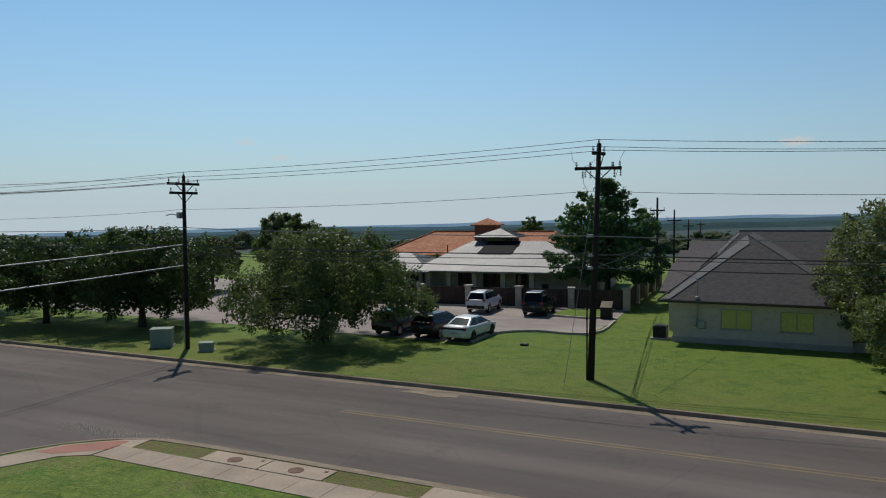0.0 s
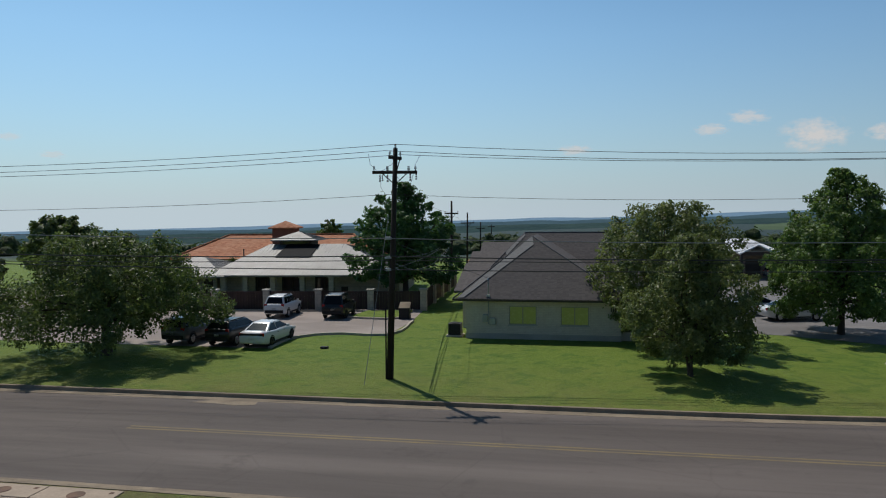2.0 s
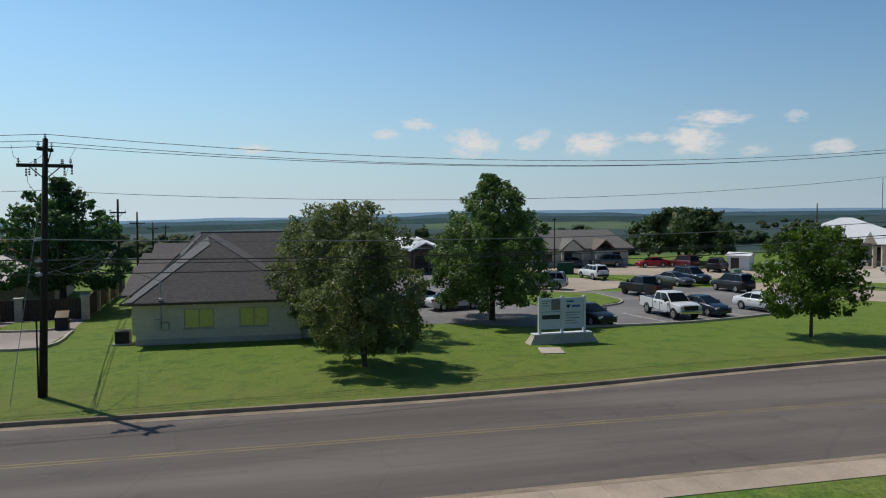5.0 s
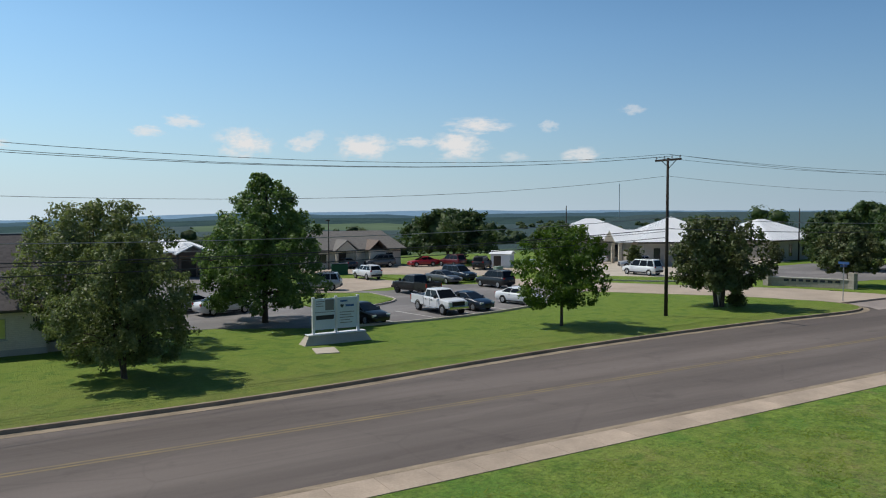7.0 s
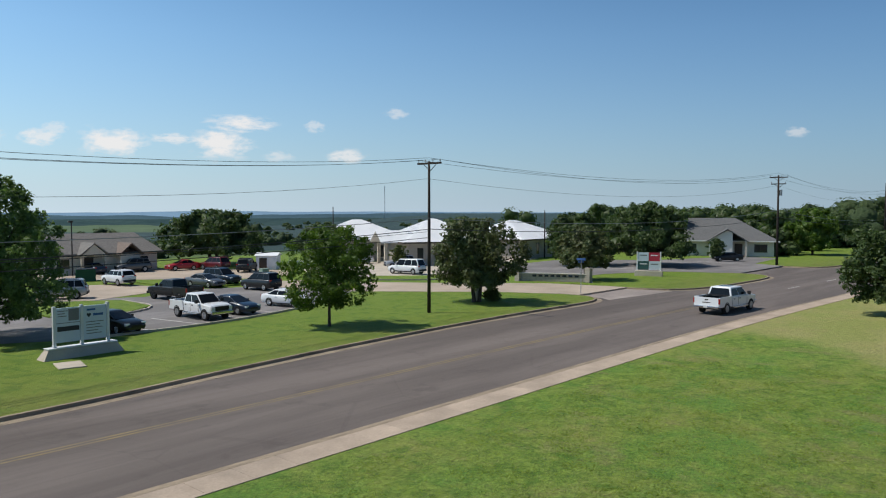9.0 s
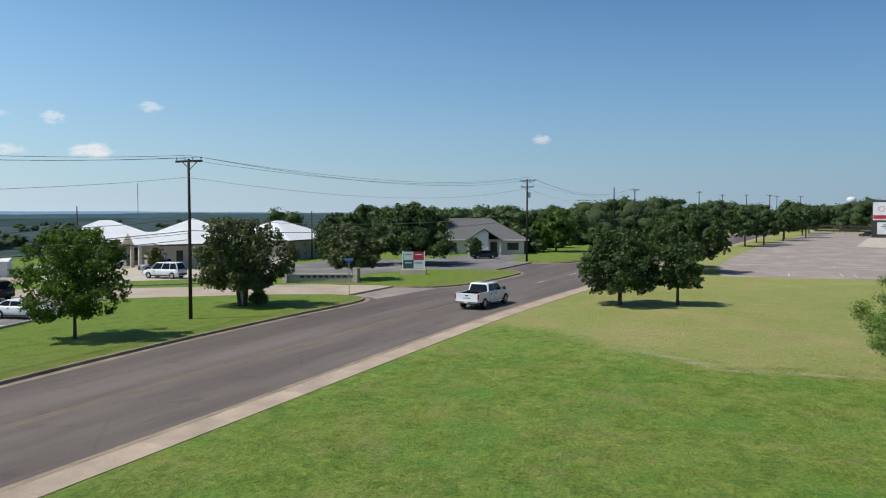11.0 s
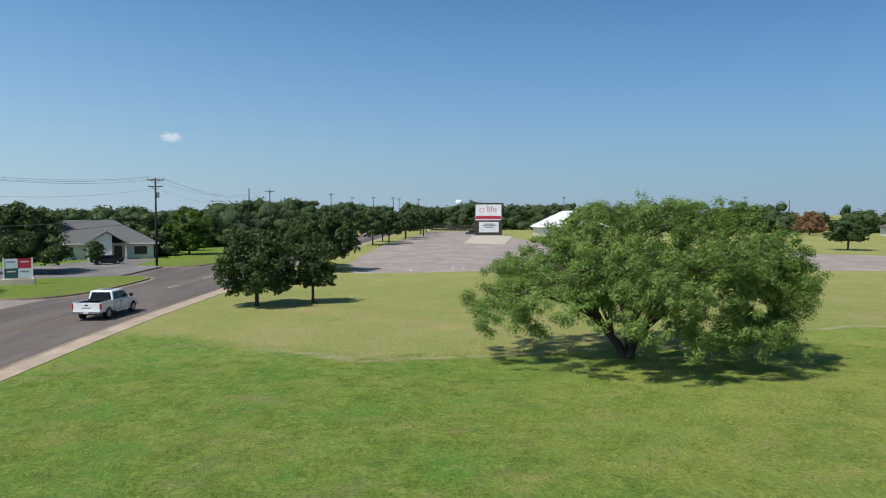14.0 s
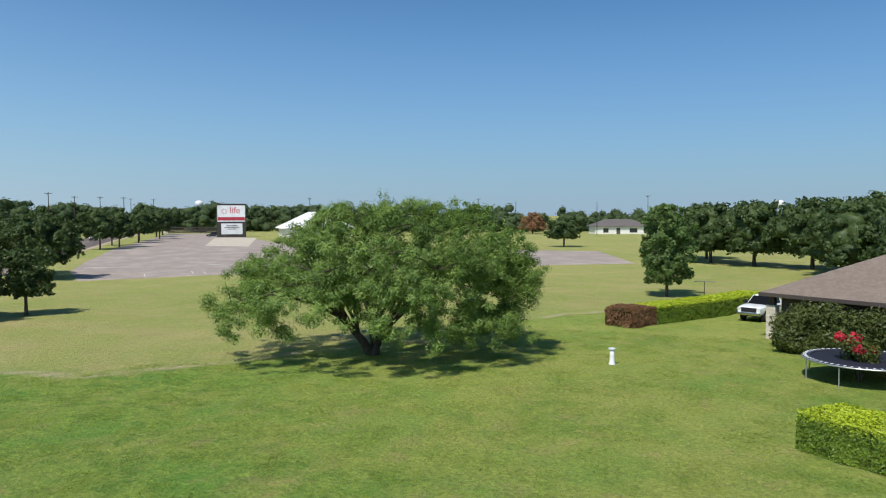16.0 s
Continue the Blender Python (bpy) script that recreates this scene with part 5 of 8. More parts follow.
def window(parent, side, a0, a1, z0, z1, wall_at, panes=2, glass="glass", frame="frame_tan", t=0.22, name="window"):
    """A framed window that sits in a hole of a wall; wall_at: the outer face."""
    inw = 1 if side in "sw" else -1
    f = 0.05

    def put(p0, p1, d0, d1, q0, q1):
        d0, d1 = sorted((wall_at + inw * d0, wall_at + inw * d1))
        return (p0, p1, d0, d1, q0, q1) if side in "sn" else (d0, d1, p0, p1, q0, q1)

    bm = boxes(put(a0, a1, 0.03, 0.1, z0, z0 + f), put(a0, a1, 0.03, 0.1, z1 - f, z1), put(a0, a0 + f, 0.03, 0.1, z0 + f, z1 - f), put(a1 - f, a1, 0.03, 0.1, z0 + f, z1 - f),
               *(put(a0 + (a1 - a0) * k / panes - f / 2, a0 + (a1 - a0) * k / panes + f / 2, 0.03, 0.1, z0 + f, z1 - f) for k in range(1, panes)))
    win = part(name, bm, frame, parent)
    part("sill", boxes(put(a0 - 0.06, a1 + 0.06, -0.05, 0.12, z0 - 0.07, z0 - 0.001)), "fascia", win)
    for k in range(panes):
        p0, p1 = a0 + (a1 - a0) * k / panes + f / 2, a0 + (a1 - a0) * (k + 1) / panes - f / 2
        part("pane", boxes(put(p0, p1, 0.06, 0.075, z0 + f * 0.7, z1 - f * 0.7)), glass, win)
    return win


def seams_on(roof_bm, gap, width=0.022, high=0.03):
    """Standing seams: low ribs that run down each sloping face, a gap apart."""
    out = bmesh.new()
    roof_bm.faces.ensure_lookup_table()
    for f in roof_bm.faces:
        nrm = f.normal
        if nrm.z < 0.15 or nrm.z > 0.995:
            continue
        down = Vector((nrm.x, nrm.y, 0)).normalized()
        down = (down - nrm * down.dot(nrm)).normalized()
        across = nrm.cross(down).normalized()
        pts = [(v.co.dot(across), v.co.dot(down), v.co) for v in f.verts]
        o = f.verts[0].co
        lo, hi = min(p[0] for p in pts), max(p[0] for p in pts)
        k = math.ceil((lo + 0.1) / gap)
        while k * gap < hi - 0.1:
            s = k * gap
            k += 1
            cuts = []
            for i in range(len(pts)):
                a, b = pts[i], pts[(i + 1) % len(pts)]
                if (a[0] - s) * (b[0] - s) < 0:
                    u = (s - a[0]) / (b[0] - a[0])
                    cuts.append(a[2].lerp(b[2], u))
            if len(cuts) == 2 and (cuts[0] - cuts[1]).length > 0.3:
                p, q = cuts
                vs = [out.verts.new(c + across * w + nrm * h) for c in (p, q) for w, h in ((-width / 2, 0.0), (-width / 2, high), (width / 2, high), (width / 2, 0.0))]
                for i in range(3):
                    out.faces.new((vs[i], vs[i + 1], vs[i + 5], vs[i + 4]))
    return out


def roof(parent, bm, material, name="roof", seams=0.0, label=""):
    bm.normal_update()
    bmesh.ops.recalc_face_normals(bm, faces=bm.faces)
    ribs = seams_on(bm, seams) if seams else None
    ob = part(name, bm, material, parent, label)
    if ribs:
        part("seams", ribs, material, ob)
    return ob


# grey-roofed house on the north lawn
def grey_house():
    h = thing("house", "white painted brick house with a charcoal shingle roof", "house", (0, 0, 0))
    e = 2.42
    wins = [(-4.2, -2.6), (-1.2, 0.4)]
    part("wall", wall_ring(-6.75, 2.2, 43.3, 50.0, e, 0.22, [("s", a, b, 0.86, 1.95) for a, b in wins]), "brick_white", h)
    part("wall", wall_ring(-6.9, 5.4, 50.0, 60.0, e + 0.02), "brick_white", h)
    for a, b in wins:
        window(h, "s", a, b, 0.86, 1.95, 43.3, 2, "window_yellow", "frame_tan")
    bm, _ = hip_roof(-7.3, 2.65, 42.85, 53.5, e, 5.9, ((-3.15, 47.9), (-3.15, 53.4)))
    roof(h, bm, "shingle_dark")
    bm, _ = hip_roof(-7.4, 5.9, 49.4, 60.6, e + 0.02, 5.95, ((-4.1, 54.5), (1.6, 54.5)))
    roof(h, bm, "shingle_dark")
    # lower gabled wings stepping back behind each other
    for x0, y0, y1, top in ((-8.1, 46.8, 57.0, 3.85), (-9.7, 61.0, 71.0, 3.95), (-10.5, 74.0, 84.0, 4.26)):
        part("wall", wall_ring(x0 + 0.5, 1.6, y0 + 0.45, y1 - 0.45, e), "brick_white", h)
        roof(h, gable_roof(x0, 2.0, y0, y1, e + 0.03, top, "x"), "shingle_dark", name="wing_roof")
    caps = bmesh.new()
    for a, b in (((-7.45, 42.85, e), (-3.15, 47.9, 5.9)), ((2.65, 42.85, e), (-3.15, 47.9, 5.9)), ((-4.1, 54.5, 5.95), (1.6, 54.5, 5.95)), ((-7.4, 49.4, e), (-4.1, 54.5, 5.95))):
        tube(caps, [Vector(a) + Vector((0, 0, 0.01)), Vector(b) + Vector((0, 0, 0.01))], 0.045, 6)
    part("ridge_cap", caps, "ridge_cap", h)
    # pale strips along two hips paint the sunlit sliver of the side slope
    strip = bmesh.new()
    low, high = Vector((-7.2, 42.87, e + 0.02)), Vector((-3.15, 47.9, 5.9))
    corners = [low, low + Vector((0.35, 0, 0)), high.lerp(Vector((-2.2, 42.85, e)), 0.15), high]
    strip.faces.new([strip.verts.new(p + Vector((0, -0.02, 0.03))) for p in corners])
    low2, high2 = Vector((-7.4, 49.4, e + 0.02)), Vector((-4.1, 54.5, 5.95))
    part("sunlit_slope_strip", strip, "shingle_sunlit", h, "pale strip painted as a sunlit sliver of roof slope")
    strip = bmesh.new()
    mid2 = low2.lerp(high2, 0.62)
    corners = [mid2, mid2.lerp(Vector((-4.0, 49.4, e)), 0.10), high2.lerp(Vector((-4.0, 49.4, e)), 0.07), high2]
    strip.faces.new([strip.verts.new(p + Vector((0, -0.02, 0.03))) for p in corners])
    part("sunlit_slope_strip", strip, "shingle_sunlit", h, "pale strip painted as a sunlit sliver of roof slope")
    part("baseboard", boxes((-6.79, 2.24, 43.25, 43.3, -0.1, 0.32)), "concrete", h, "bare concrete footing")
    part("step", boxes((2.2, 2.95, 43.5, 44.6, -0.1, 0.52), bevel=0.02), "concrete", h, "low concrete step")
    part("gutter", boxes((-7.5, 2.7, 42.74, 42.85, e - 0.13, e - 0.01)), "fascia_dark", h)
    mast = part("vent_pipe", tube(bmesh.new(), [(-5.4, 43.12, 0.9), (-5.4, 43.12, 2.2), (-5.4, 43.1, 3.5)], 0.035, 8), "galv", h, "metal service mast")
    part("cap", disc(bmesh.new(), (-5.4, 43.1), 0.08, 3.5, 3.62, 10, 0.03), "galv", mast)
    part("meter_box", boxes((-5.75, -5.45, 43.1, 43.3, 1.0, 1.45), bevel=0.02), "galv", h)
    part("meter_box", boxes((-5.35, -5.0, 43.12, 43.3, 0.85, 1.25), bevel=0.02), "galv", h)
    part("roof_flashing", boxes((-5.5, -5.3, 42.95, 43.25, 2.5, 2.62)), "white_paint", h)
    part("wall_number", boxes((1.62, 1.70, 43.28, 43.3, 1.7, 1.95), (1.74, 1.82, 43.28, 43.3, 1.7, 1.95), (1.86, 1.94, 43.28, 43.3, 1.7, 1.95)), "frame_dark", h, "row of dark bars")
    for vx, vy, vz in ((-1.0, 55.6, 5.6), (-5.4, 52.0, 4.0)):
        part("vent_pipe", disc(bmesh.new(), (vx, vy), 0.05, vz - 0.6, vz + 0.3, 8), "fascia_dark", h)


grey_house()


def clinic():
    """Long low clinic with a standing-seam roof, behind the boarded fence."""
    c = thing("clinic", "cream stone clinic with a grey standing-seam metal roof and cupola", "building", (-28.8, 60.2, 0), 6.7)
    openings = [(0.35, 2.2), (2.75, 4.7), (5.75, 7.4)]
    part("wall", wall_ring(-2.6, 13.2, 1.4, 14, 2.15, 0.3, [("s", a, b, 0.0, 1.85) for a, b in openings]), "stone_cream", c)
    part("wall", wall_ring(-9.5, -2.65, 0.1, 9, 2.0, 0.3, [("s", -3.9, -3.0, 0.0, 1.8), ("s", -7.6, -6.2, 0.5, 1.7)]), "stone_cream", c)
    window(c, "s", -7.6, -6.2, 0.5, 1.7, 0.1, 2, frame="frame_dark", t=0.3)
    for a, b in openings:
        d = part("door", boxes((a, b, 1.55, 1.62, 0.0, 1.85)), "wall_dark", c, "dark recessed entrance")
        part("frame", boxes((a - 0.0, a + 0.06, 1.46, 1.55, 0, 1.85), (b - 0.06, b, 1.46, 1.55, 0, 1.85), ((a + b) / 2 - 0.03, (a + b) / 2 + 0.03, 1.46, 1.55, 0, 1.85)), "frame_dark", d)
        part("pane", boxes((a + 0.2, (a + b) / 2 - 0.1, 1.5, 1.54, 0.9, 1.7), ((a + b) / 2 + 0.1, b - 0.2, 1.5, 1.54, 0.9, 1.7)), "glass", d)
    part("door", boxes((-3.9, -3.0, 0.25, 0.3, 0, 1.8)), "wall_dark", c)
    part("wall_vent", boxes((8.1, 8.7, 1.36, 1.4, 0.5, 1.0)), "frame_dark", c)
    for u in (-2.0, -0.05, 2.4, 5.0, 7.55, 12.7):
        col = part("column", boxes((u - 0.22, u + 0.22, -0.25, 0.2, -0.1, 1.95), bevel=0.02), "stone_cream", c)
        part("cap", boxes((u - 0.28, u + 0.28, -0.31, 0.26, 1.95, 2.05)), "fascia", col)
    part("beam", boxes((-2.3, 13.1, -0.28, 0.16, 2.02, 2.16)), "fascia", c)
    bm, _ = hip_roof(-3.4, 14.0, -0.8, 14.6, 2.2, 4.55, ((0.1, 6.9), (7.4, 6.9)), 0.14)
    roof(c, bm, "metal_roof", seams=0.33)
    bm, _ = hip_roof(-10.4, -1.6, -0.95, 9.8, 2.12, 3.5, ((-6.4, 4.4), (-5.4, 4.4)), 0.14)
    roof(c, bm, "metal_roof", seams=0.33)
    v = lambda z: -0.8 + (z - 2.2) / (4.55 - 2.2) * 7.7
    bm = bmesh.new()
    z0, z1 = 3.45, 4.45
    q = [bm.verts.new((x, v(z), z + 0.09)) for x, z in ((1.6, z0), (4.85, z0), (5.0, z1), (1.9, z1))]
    r = [bm.verts.new((x.co.x, x.co.y, x.co.z - 0.07)) for x in q]
    bm.faces.new(q)
    for i in range(4):
        bm.faces.new((r[i], r[(i + 1) % 4], q[(i + 1) % 4], q[i]))
    part("roof_panel", bm, "panel_dark", c, "flat black roof panel")
    cup = part("cupola", wall_ring(1.1, 4.1, 6.6, 9.6, 4.95, 0.2, [("s", 1.4, 3.8, 4.55, 4.85)]), "wall_dark", c, "dark louvred cupola")
    part("pane", boxes((1.4, 3.8, 6.7, 6.74, 4.55, 4.85)), "glass", cup)
    bm, _ = hip_roof(0.4, 4.8, 5.9, 10.3, 4.97, 5.75, None, 0.1)
    roof(cup, bm, "metal_roof", seams=0.33)
    part("vent_pipe", disc(bmesh.new(), (-1.6, 4.2), 0.06, 3.2, 4.25, 8), "fascia_dark", c)
    part("vent_pipe", disc(bmesh.new(), (8.6, 4.0), 0.05, 2.9, 3.7, 8), "fascia_dark", c)


clinic()


def red_roof():
    c = thing("villa", "tan stucco building with an orange clay tile roof", "building", (-32, 80, 0), 6.7)
    part("wall", wall_ring(-13.6, 8.2, 1.0, 18, 2.4, 0.3, [("s", -9, -7.5, 0.6, 1.9), ("s", 5, 6.5, 0.6, 1.9)]), "stucco_cream", c)
    for a in (-9, 5):
        window(c, "s", a, a + 1.5, 0.6, 1.9, 1.0, 2, frame="frame_dark", t=0.3)
    bm, rd = hip_roof(-14.9, 9.4, -0.2, 19.2, 2.35, 4.85, ((-10.4, 7.2), (5.2, 7.2)), 0.18)
    roof(c, bm, "tile_orange")
    caps = bmesh.new()
    for a, b in (((-14.9, -0.2, 2.4), (-10.4, 7.2, 4.9)), ((9.4, -0.2, 2.4), (5.2, 7.2, 4.9)), ((-10.4, 7.2, 4.9), (5.2, 7.2, 4.9)), ((-14.9, 15.0, 2.4), (-10.4, 7.2, 4.9))):
        tube(caps, [a, b], 0.12, 6)
    part("ridge_cap", caps, "tile_orange", c)
    cup = part("cupola", wall_ring(-4.1, -1.5, 4.2, 6.8, 5.8, 0.2), mat("red_brown_stucco", (0.22, 0.10, 0.075), rough=0.9), c, "red-brown cupola")
    bm, _ = hip_roof(-4.5, -1.1, 3.8, 7.2, 5.8, 6.6, None, 0.12)
    roof(cup, bm, "tile_orange")


red_roof()
cab = thing("cabin", "small building with an orange clay tile roof", "building", (-10.4, 84, 0), 6)
part("wall", wall_ring(-2, 2, -2, 2, 2.0), "stucco_cream", cab)
roof(cab, hip_roof(-2.4, 2.4, -2.4, 2.4, 2.0, 2.9, ((-0.6, 0), (0.6, 0)))[0], "tile_orange")


def fence_run(x0, y0, x1, y1, posts, high, label):
    """Boarded fence with stone posts; boards are single pieces."""
    L = math.hypot(x1 - x0, y1 - y0)
    f = thing("fence", label, "fence", (x0, y0, 0), math.degrees(math.atan2(y1 - y0, x1 - x0)), "fences by the clinic")
    at = [L * k / posts for k in range(posts + 1)]
    for u in at:
        p = part("post", boxes((u - 0.24, u + 0.24, -0.24, 0.24, -0.1, high), bevel=0.02), "stone_cream", f, "stone pillar")
        part("cap", boxes((u - 0.3, u + 0.3, -0.3, 0.3, high, high + 0.1), bevel=0.02), "fascia", p)
    board = None
    for a, b in zip(at, at[1:]):
        part("rail", boxes((a + 0.24, b - 0.24, 0.0, 0.05, high * 0.86, high * 0.92), (a + 0.24, b - 0.24, 0.0, 0.05, 0.15, 0.24)), "fence_brown", f)
        n = int((b - a - 0.48) / 0.20)
        w = (b - a - 0.48) / n
        for k in range(n):
            if board is None:
                board = boxes((0.004, w - 0.006, -0.03, 0.0, 0.06, high * 0.96))
                ob = part("board", board, "fence_brown", f)
                board = ob.data
            else:
                ob = new("board", board)
                ob.parent = f
            ob.location = (a + 0.24 + k * w, 0, 0)


fence_run(-28.1, 53.3, -11.9, 55.2, 4, 1.55, "dark brown board fence between cream stone pillars")
fence_run(-11.9, 55.2, -12.7, 73.5, 4, 1.6, "dark side fence running back between stone pillars")
fence_run(-33.4, 52.8, -28.1, 53.3, 1, 1.4, "short dark fence panel beside the entrance")


def rear_house():
    c = thing("office", "grey-roofed tan office with a gabled entrance", "building", (34, 90, 0))
    holes = [("s", 1.0, 2.4, 0.7, 1.8), ("s", 4.0, 5.2, 0.0, 2.0), ("s", 10.4, 12.0, 0.7, 1.8)]
    part("wall", wall_ring(-0.6, 13.2, 0, 9, 2.4, 0.25, holes), "stucco_cream", c)
    window(c, "s", 1.0, 2.4, 0.7, 1.8, 0, 2, frame="frame_dark")
    window(c, "s", 10.4, 12.0, 0.7, 1.8, 0, 2, frame="frame_dark")
    part("door", boxes((4.0, 5.2, 0.1, 0.16, 0, 2.0)), "wall_dark", c)
    roof(c, hip_roof(-1.2, 13.8, -0.6, 9.6, 2.4, 4.7, ((0.8, 4.5), (12.4, 4.5)))[0], "shingle_grey")
    roof(c, gable_roof(3.0, 6.4, -1.6, 4.4, 2.35, 3.7, "y"), "shingle_grey")
    roof(c, gable_roof(7.6, 10.6, -1.8, 4.4, 2.3, 3.6, "y"), "shingle_brown")
    gab = bmesh.new()
    vs = [gab.verts.new(p) for p in ((3.2, -1.45, 2.2), (6.2, -1.45, 2.2), (4.7, -1.45, 3.5), (3.2, -1.3, 2.2), (6.2, -1.3, 2.2), (4.7, -1.3, 3.5))]
    for f in ((0, 1, 2), (5, 4, 3), (0, 3, 4, 1), (1, 4, 5, 2), (2, 5, 3, 0)):
        gab.faces.new([vs[i] for i in f])
    part("gable", gab, "stucco_cream", c)
    part("wall", wall_ring(7.9, 10.3, -1.4, 0, 2.2, 0.2), "stucco_cream", c, "pale yellow bay")
    for u in (3.3, 6.0):
        part("column", boxes((u - 0.15, u + 0.15, -1.5, -1.2, 0, 2.2)), "stone_cream", c)


rear_house()


def barn():
    c = thing("shop", "low dark building with a white metal roof", "building", (12.0, 86, 0))
    part("wall", wall_ring(0, 8.4, 0.4, 10, 2.9, 0.25, [("s", 5.6, 7.2, 0.0, 2.1)]), "wall_brown", c)
    part("door", boxes((5.6, 7.2, 0.5, 0.56, 0, 2.1)), "wall_dark", c)
    roof(c, hip_roof(-0.6, 9.0, -0.4, 10.6, 3.0, 4.15, ((1.6, 5), (6.8, 5)))[0], "metal_white", seams=0.45)
    roof(c, gable_roof(4.6, 8.4, -1.8, 3, 2.8, 3.75, "y"), "metal_white", seams=0.45)
    for u in (4.8, 8.2):
        part("column", boxes((u - 0.12, u + 0.12, -1.7, -1.46, 0, 2.75)), "frame_dark", c)
    part("gable", boxes((4.9, 8.1, -1.5, -1.42, 2.55, 2.95)), "wall_dark", c)


barn()


def white_clinic(x, y, turn, w, d, eave, top, label, porch=True, wins=3):
    c = thing("clinic", label, "building", (x, y, 0), turn, "white-roofed clinics")
    holes = [("s", w * (k + 0.35) / wins, w * (k + 0.35) / wins + 0.9, 0.6, 2.4) for k in range(wins)] + [("w", d * 0.4, d * 0.4 + 1.0, 0.6, 2.4)]
    part("wall", wall_ring(0, w, 0, d, eave, 0.3, holes), "stucco_shade_tan", c)
    for s, a, b, z0, z1 in holes:
        window(c, s, a, b, z0, z1, 0, 1, frame="frame_dark", t=0.3)
    roof(c, hip_roof(-0.9, w + 0.9, -0.9, d + 0.9, eave, top)[0], "metal_white", seams=0.5)
    part("fascia", boxes((-0.95, w + 0.95, -0.99, -0.9, eave - 0.2, eave), (-0.99, -0.9, -0.95, d + 0.95, eave - 0.2, eave)), "fascia_dark", c)
    if porch:
        roof(c, gable_roof(-3.4, 1.2, d * 0.12, d * 0.62, eave - 0.05, eave + 1.5, "x"), "metal_white", name="porch_roof", seams=0.5)
        for y0 in (d * 0.2, d * 0.54 - 0.5):
            part("porch_pier", boxes((-2.6, -2.2, y0, y0 + 0.5, 0, eave - 0.15)), "stone_cream", c)
        part("door", boxes((-0.08, -0.02, d * 0.3, d * 0.46, 0, 2.3)), "wall_dark", c)
    return c


white_clinic(73.2, 70.5, -28, 11.5, 12, 3.25, 6.5, "white stucco clinic with a bright white metal roof and porch")
white_clinic(70.0, 84.5, -28, 12.5, 11, 3.3, 6.2, "white clinic with a white hipped metal roof", False, 2)
white_clinic(94.6, 67.0, 4, 14, 12, 3.1, 6.0, "long white-roofed clinic with grey shaded walls", False, 4)


def brown_house():
    c = thing("house", "tan house with a grey shingle roof and white gabled entry", "house", (121.5, 53.6, 0), -68)
    holes = [("s", 1.5, 3.0, 0.8, 2.0), ("s", 12.0, 14.0, 0.7, 2.0)]
    part("wall", wall_ring(-4.0, 15.0, 0, 12, 2.6, 0.25, holes), "stucco_cream", c)
    for s, a, b, z0, z1 in holes:
        window(c, s, a, b, z0, z1, 0, 2, frame="frame_dark")
    roof(c, hip_roof(-4.8, 15.8, -0.8, 12.8, 2.6, 6.3, ((1.0, 6), (9.2, 6)))[0], "shingle_slate")
    roof(c, gable_roof(4.6, 11.0, -2.8, 5, 2.6, 4.6, "y"), "shingle_slate", name="entry_roof")
    gab = bmesh.new()
    vs = [gab.verts.new(p) for p in ((5.0, -2.3, 0), (8.6, -2.3, 0), (8.6, -2.3, 3.9), (7.8, -2.3, 4.35), (5.0, -2.3, 2.7))]
    ws = [gab.verts.new((v.co.x, -2.05, v.co.z)) for v in vs]
    gab.faces.new(vs)
    gab.faces.new(ws[::-1])
    for i in range(5):
        gab.faces.new((vs[i], ws[i], ws[(i + 1) % 5], vs[(i + 1) % 5]))
    part("gable", gab, "stucco_white", c, "white painted gable wall")
    part("door", boxes((9.0, 10.2, -0.06, -0.02, 0, 2.1)), "wall_dark", c)
    part("column", boxes((10.5, 10.8, -2.5, -2.2, 0, 2.5)), "stone_cream", c)
    part("fascia", boxes((-4.8, 15.8, -0.92, -0.82, 2.42, 2.6)), "door_white", c)


brown_house()


def near_house():
    """Brown-roofed house by the hedges; its deep eave rests on a stone corner pier."""
    c = thing("house", "low house with a brown-grey shingle roof and deep shaded eaves", "house", (33.1, -34.6, 0), -167.4)
    # the shade under the eaves is put into this wall's dark brown
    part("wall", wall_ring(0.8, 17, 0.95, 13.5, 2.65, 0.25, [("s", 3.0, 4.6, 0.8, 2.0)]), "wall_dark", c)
    roof(c, hip_roof(0, 18, 0, 15, 2.75, 2.75 + 7.5 * NEAR_PITCH, ((7.5, 7.5), (10.5, 7.5)), 0.2)[0], "shingle_brown")
    pier = part("pier", boxes((0.2, 0.75, 0.35, 0.85, -0.1, 2.0), bevel=0.03), "stone_cream", c, "rough cream stone pier")
    part("post", boxes((0.3, 0.65, 0.42, 0.75, 2.0, 2.56)), "wall_dark", pier)
    part("fascia", boxes((-0.04, 18.04, -0.05, 0.0, 2.53, 2.74), (-0.05, 0.0, -0.05, 15, 2.53, 2.74)), "fascia_dark", c)
    window(c, "s", 3.0, 4.6, 0.8, 2.0, 0.95, 2, frame="frame_dark", t=0.25)


NEAR_PITCH = 0.47
near_house()

tent = thing("church_hall", "white peaked metal-roofed hall beyond the lot", "building", (238, -46, 0), -96)
part("wall", wall_ring(0, 22, 0, 18, 3.2, 0.3), "stucco_white", tent)
roof(tent, hip_roof(-1, 23, -1, 19, 3.2, 8.4)[0], "metal_white", seams=0.8)
far_house = thing("house", "far white house with a dark hipped roof", "house", (235.5, -162, 0), -110)
part("wall", wall_ring(0, 20, 0, 10, 3.0, 0.3, [("s", 3, 5, 0.6, 2.2), ("s", 8, 9.5, 0, 2.3), ("s", 13, 16, 0.6, 2.2)]), "stucco_white", far_house)
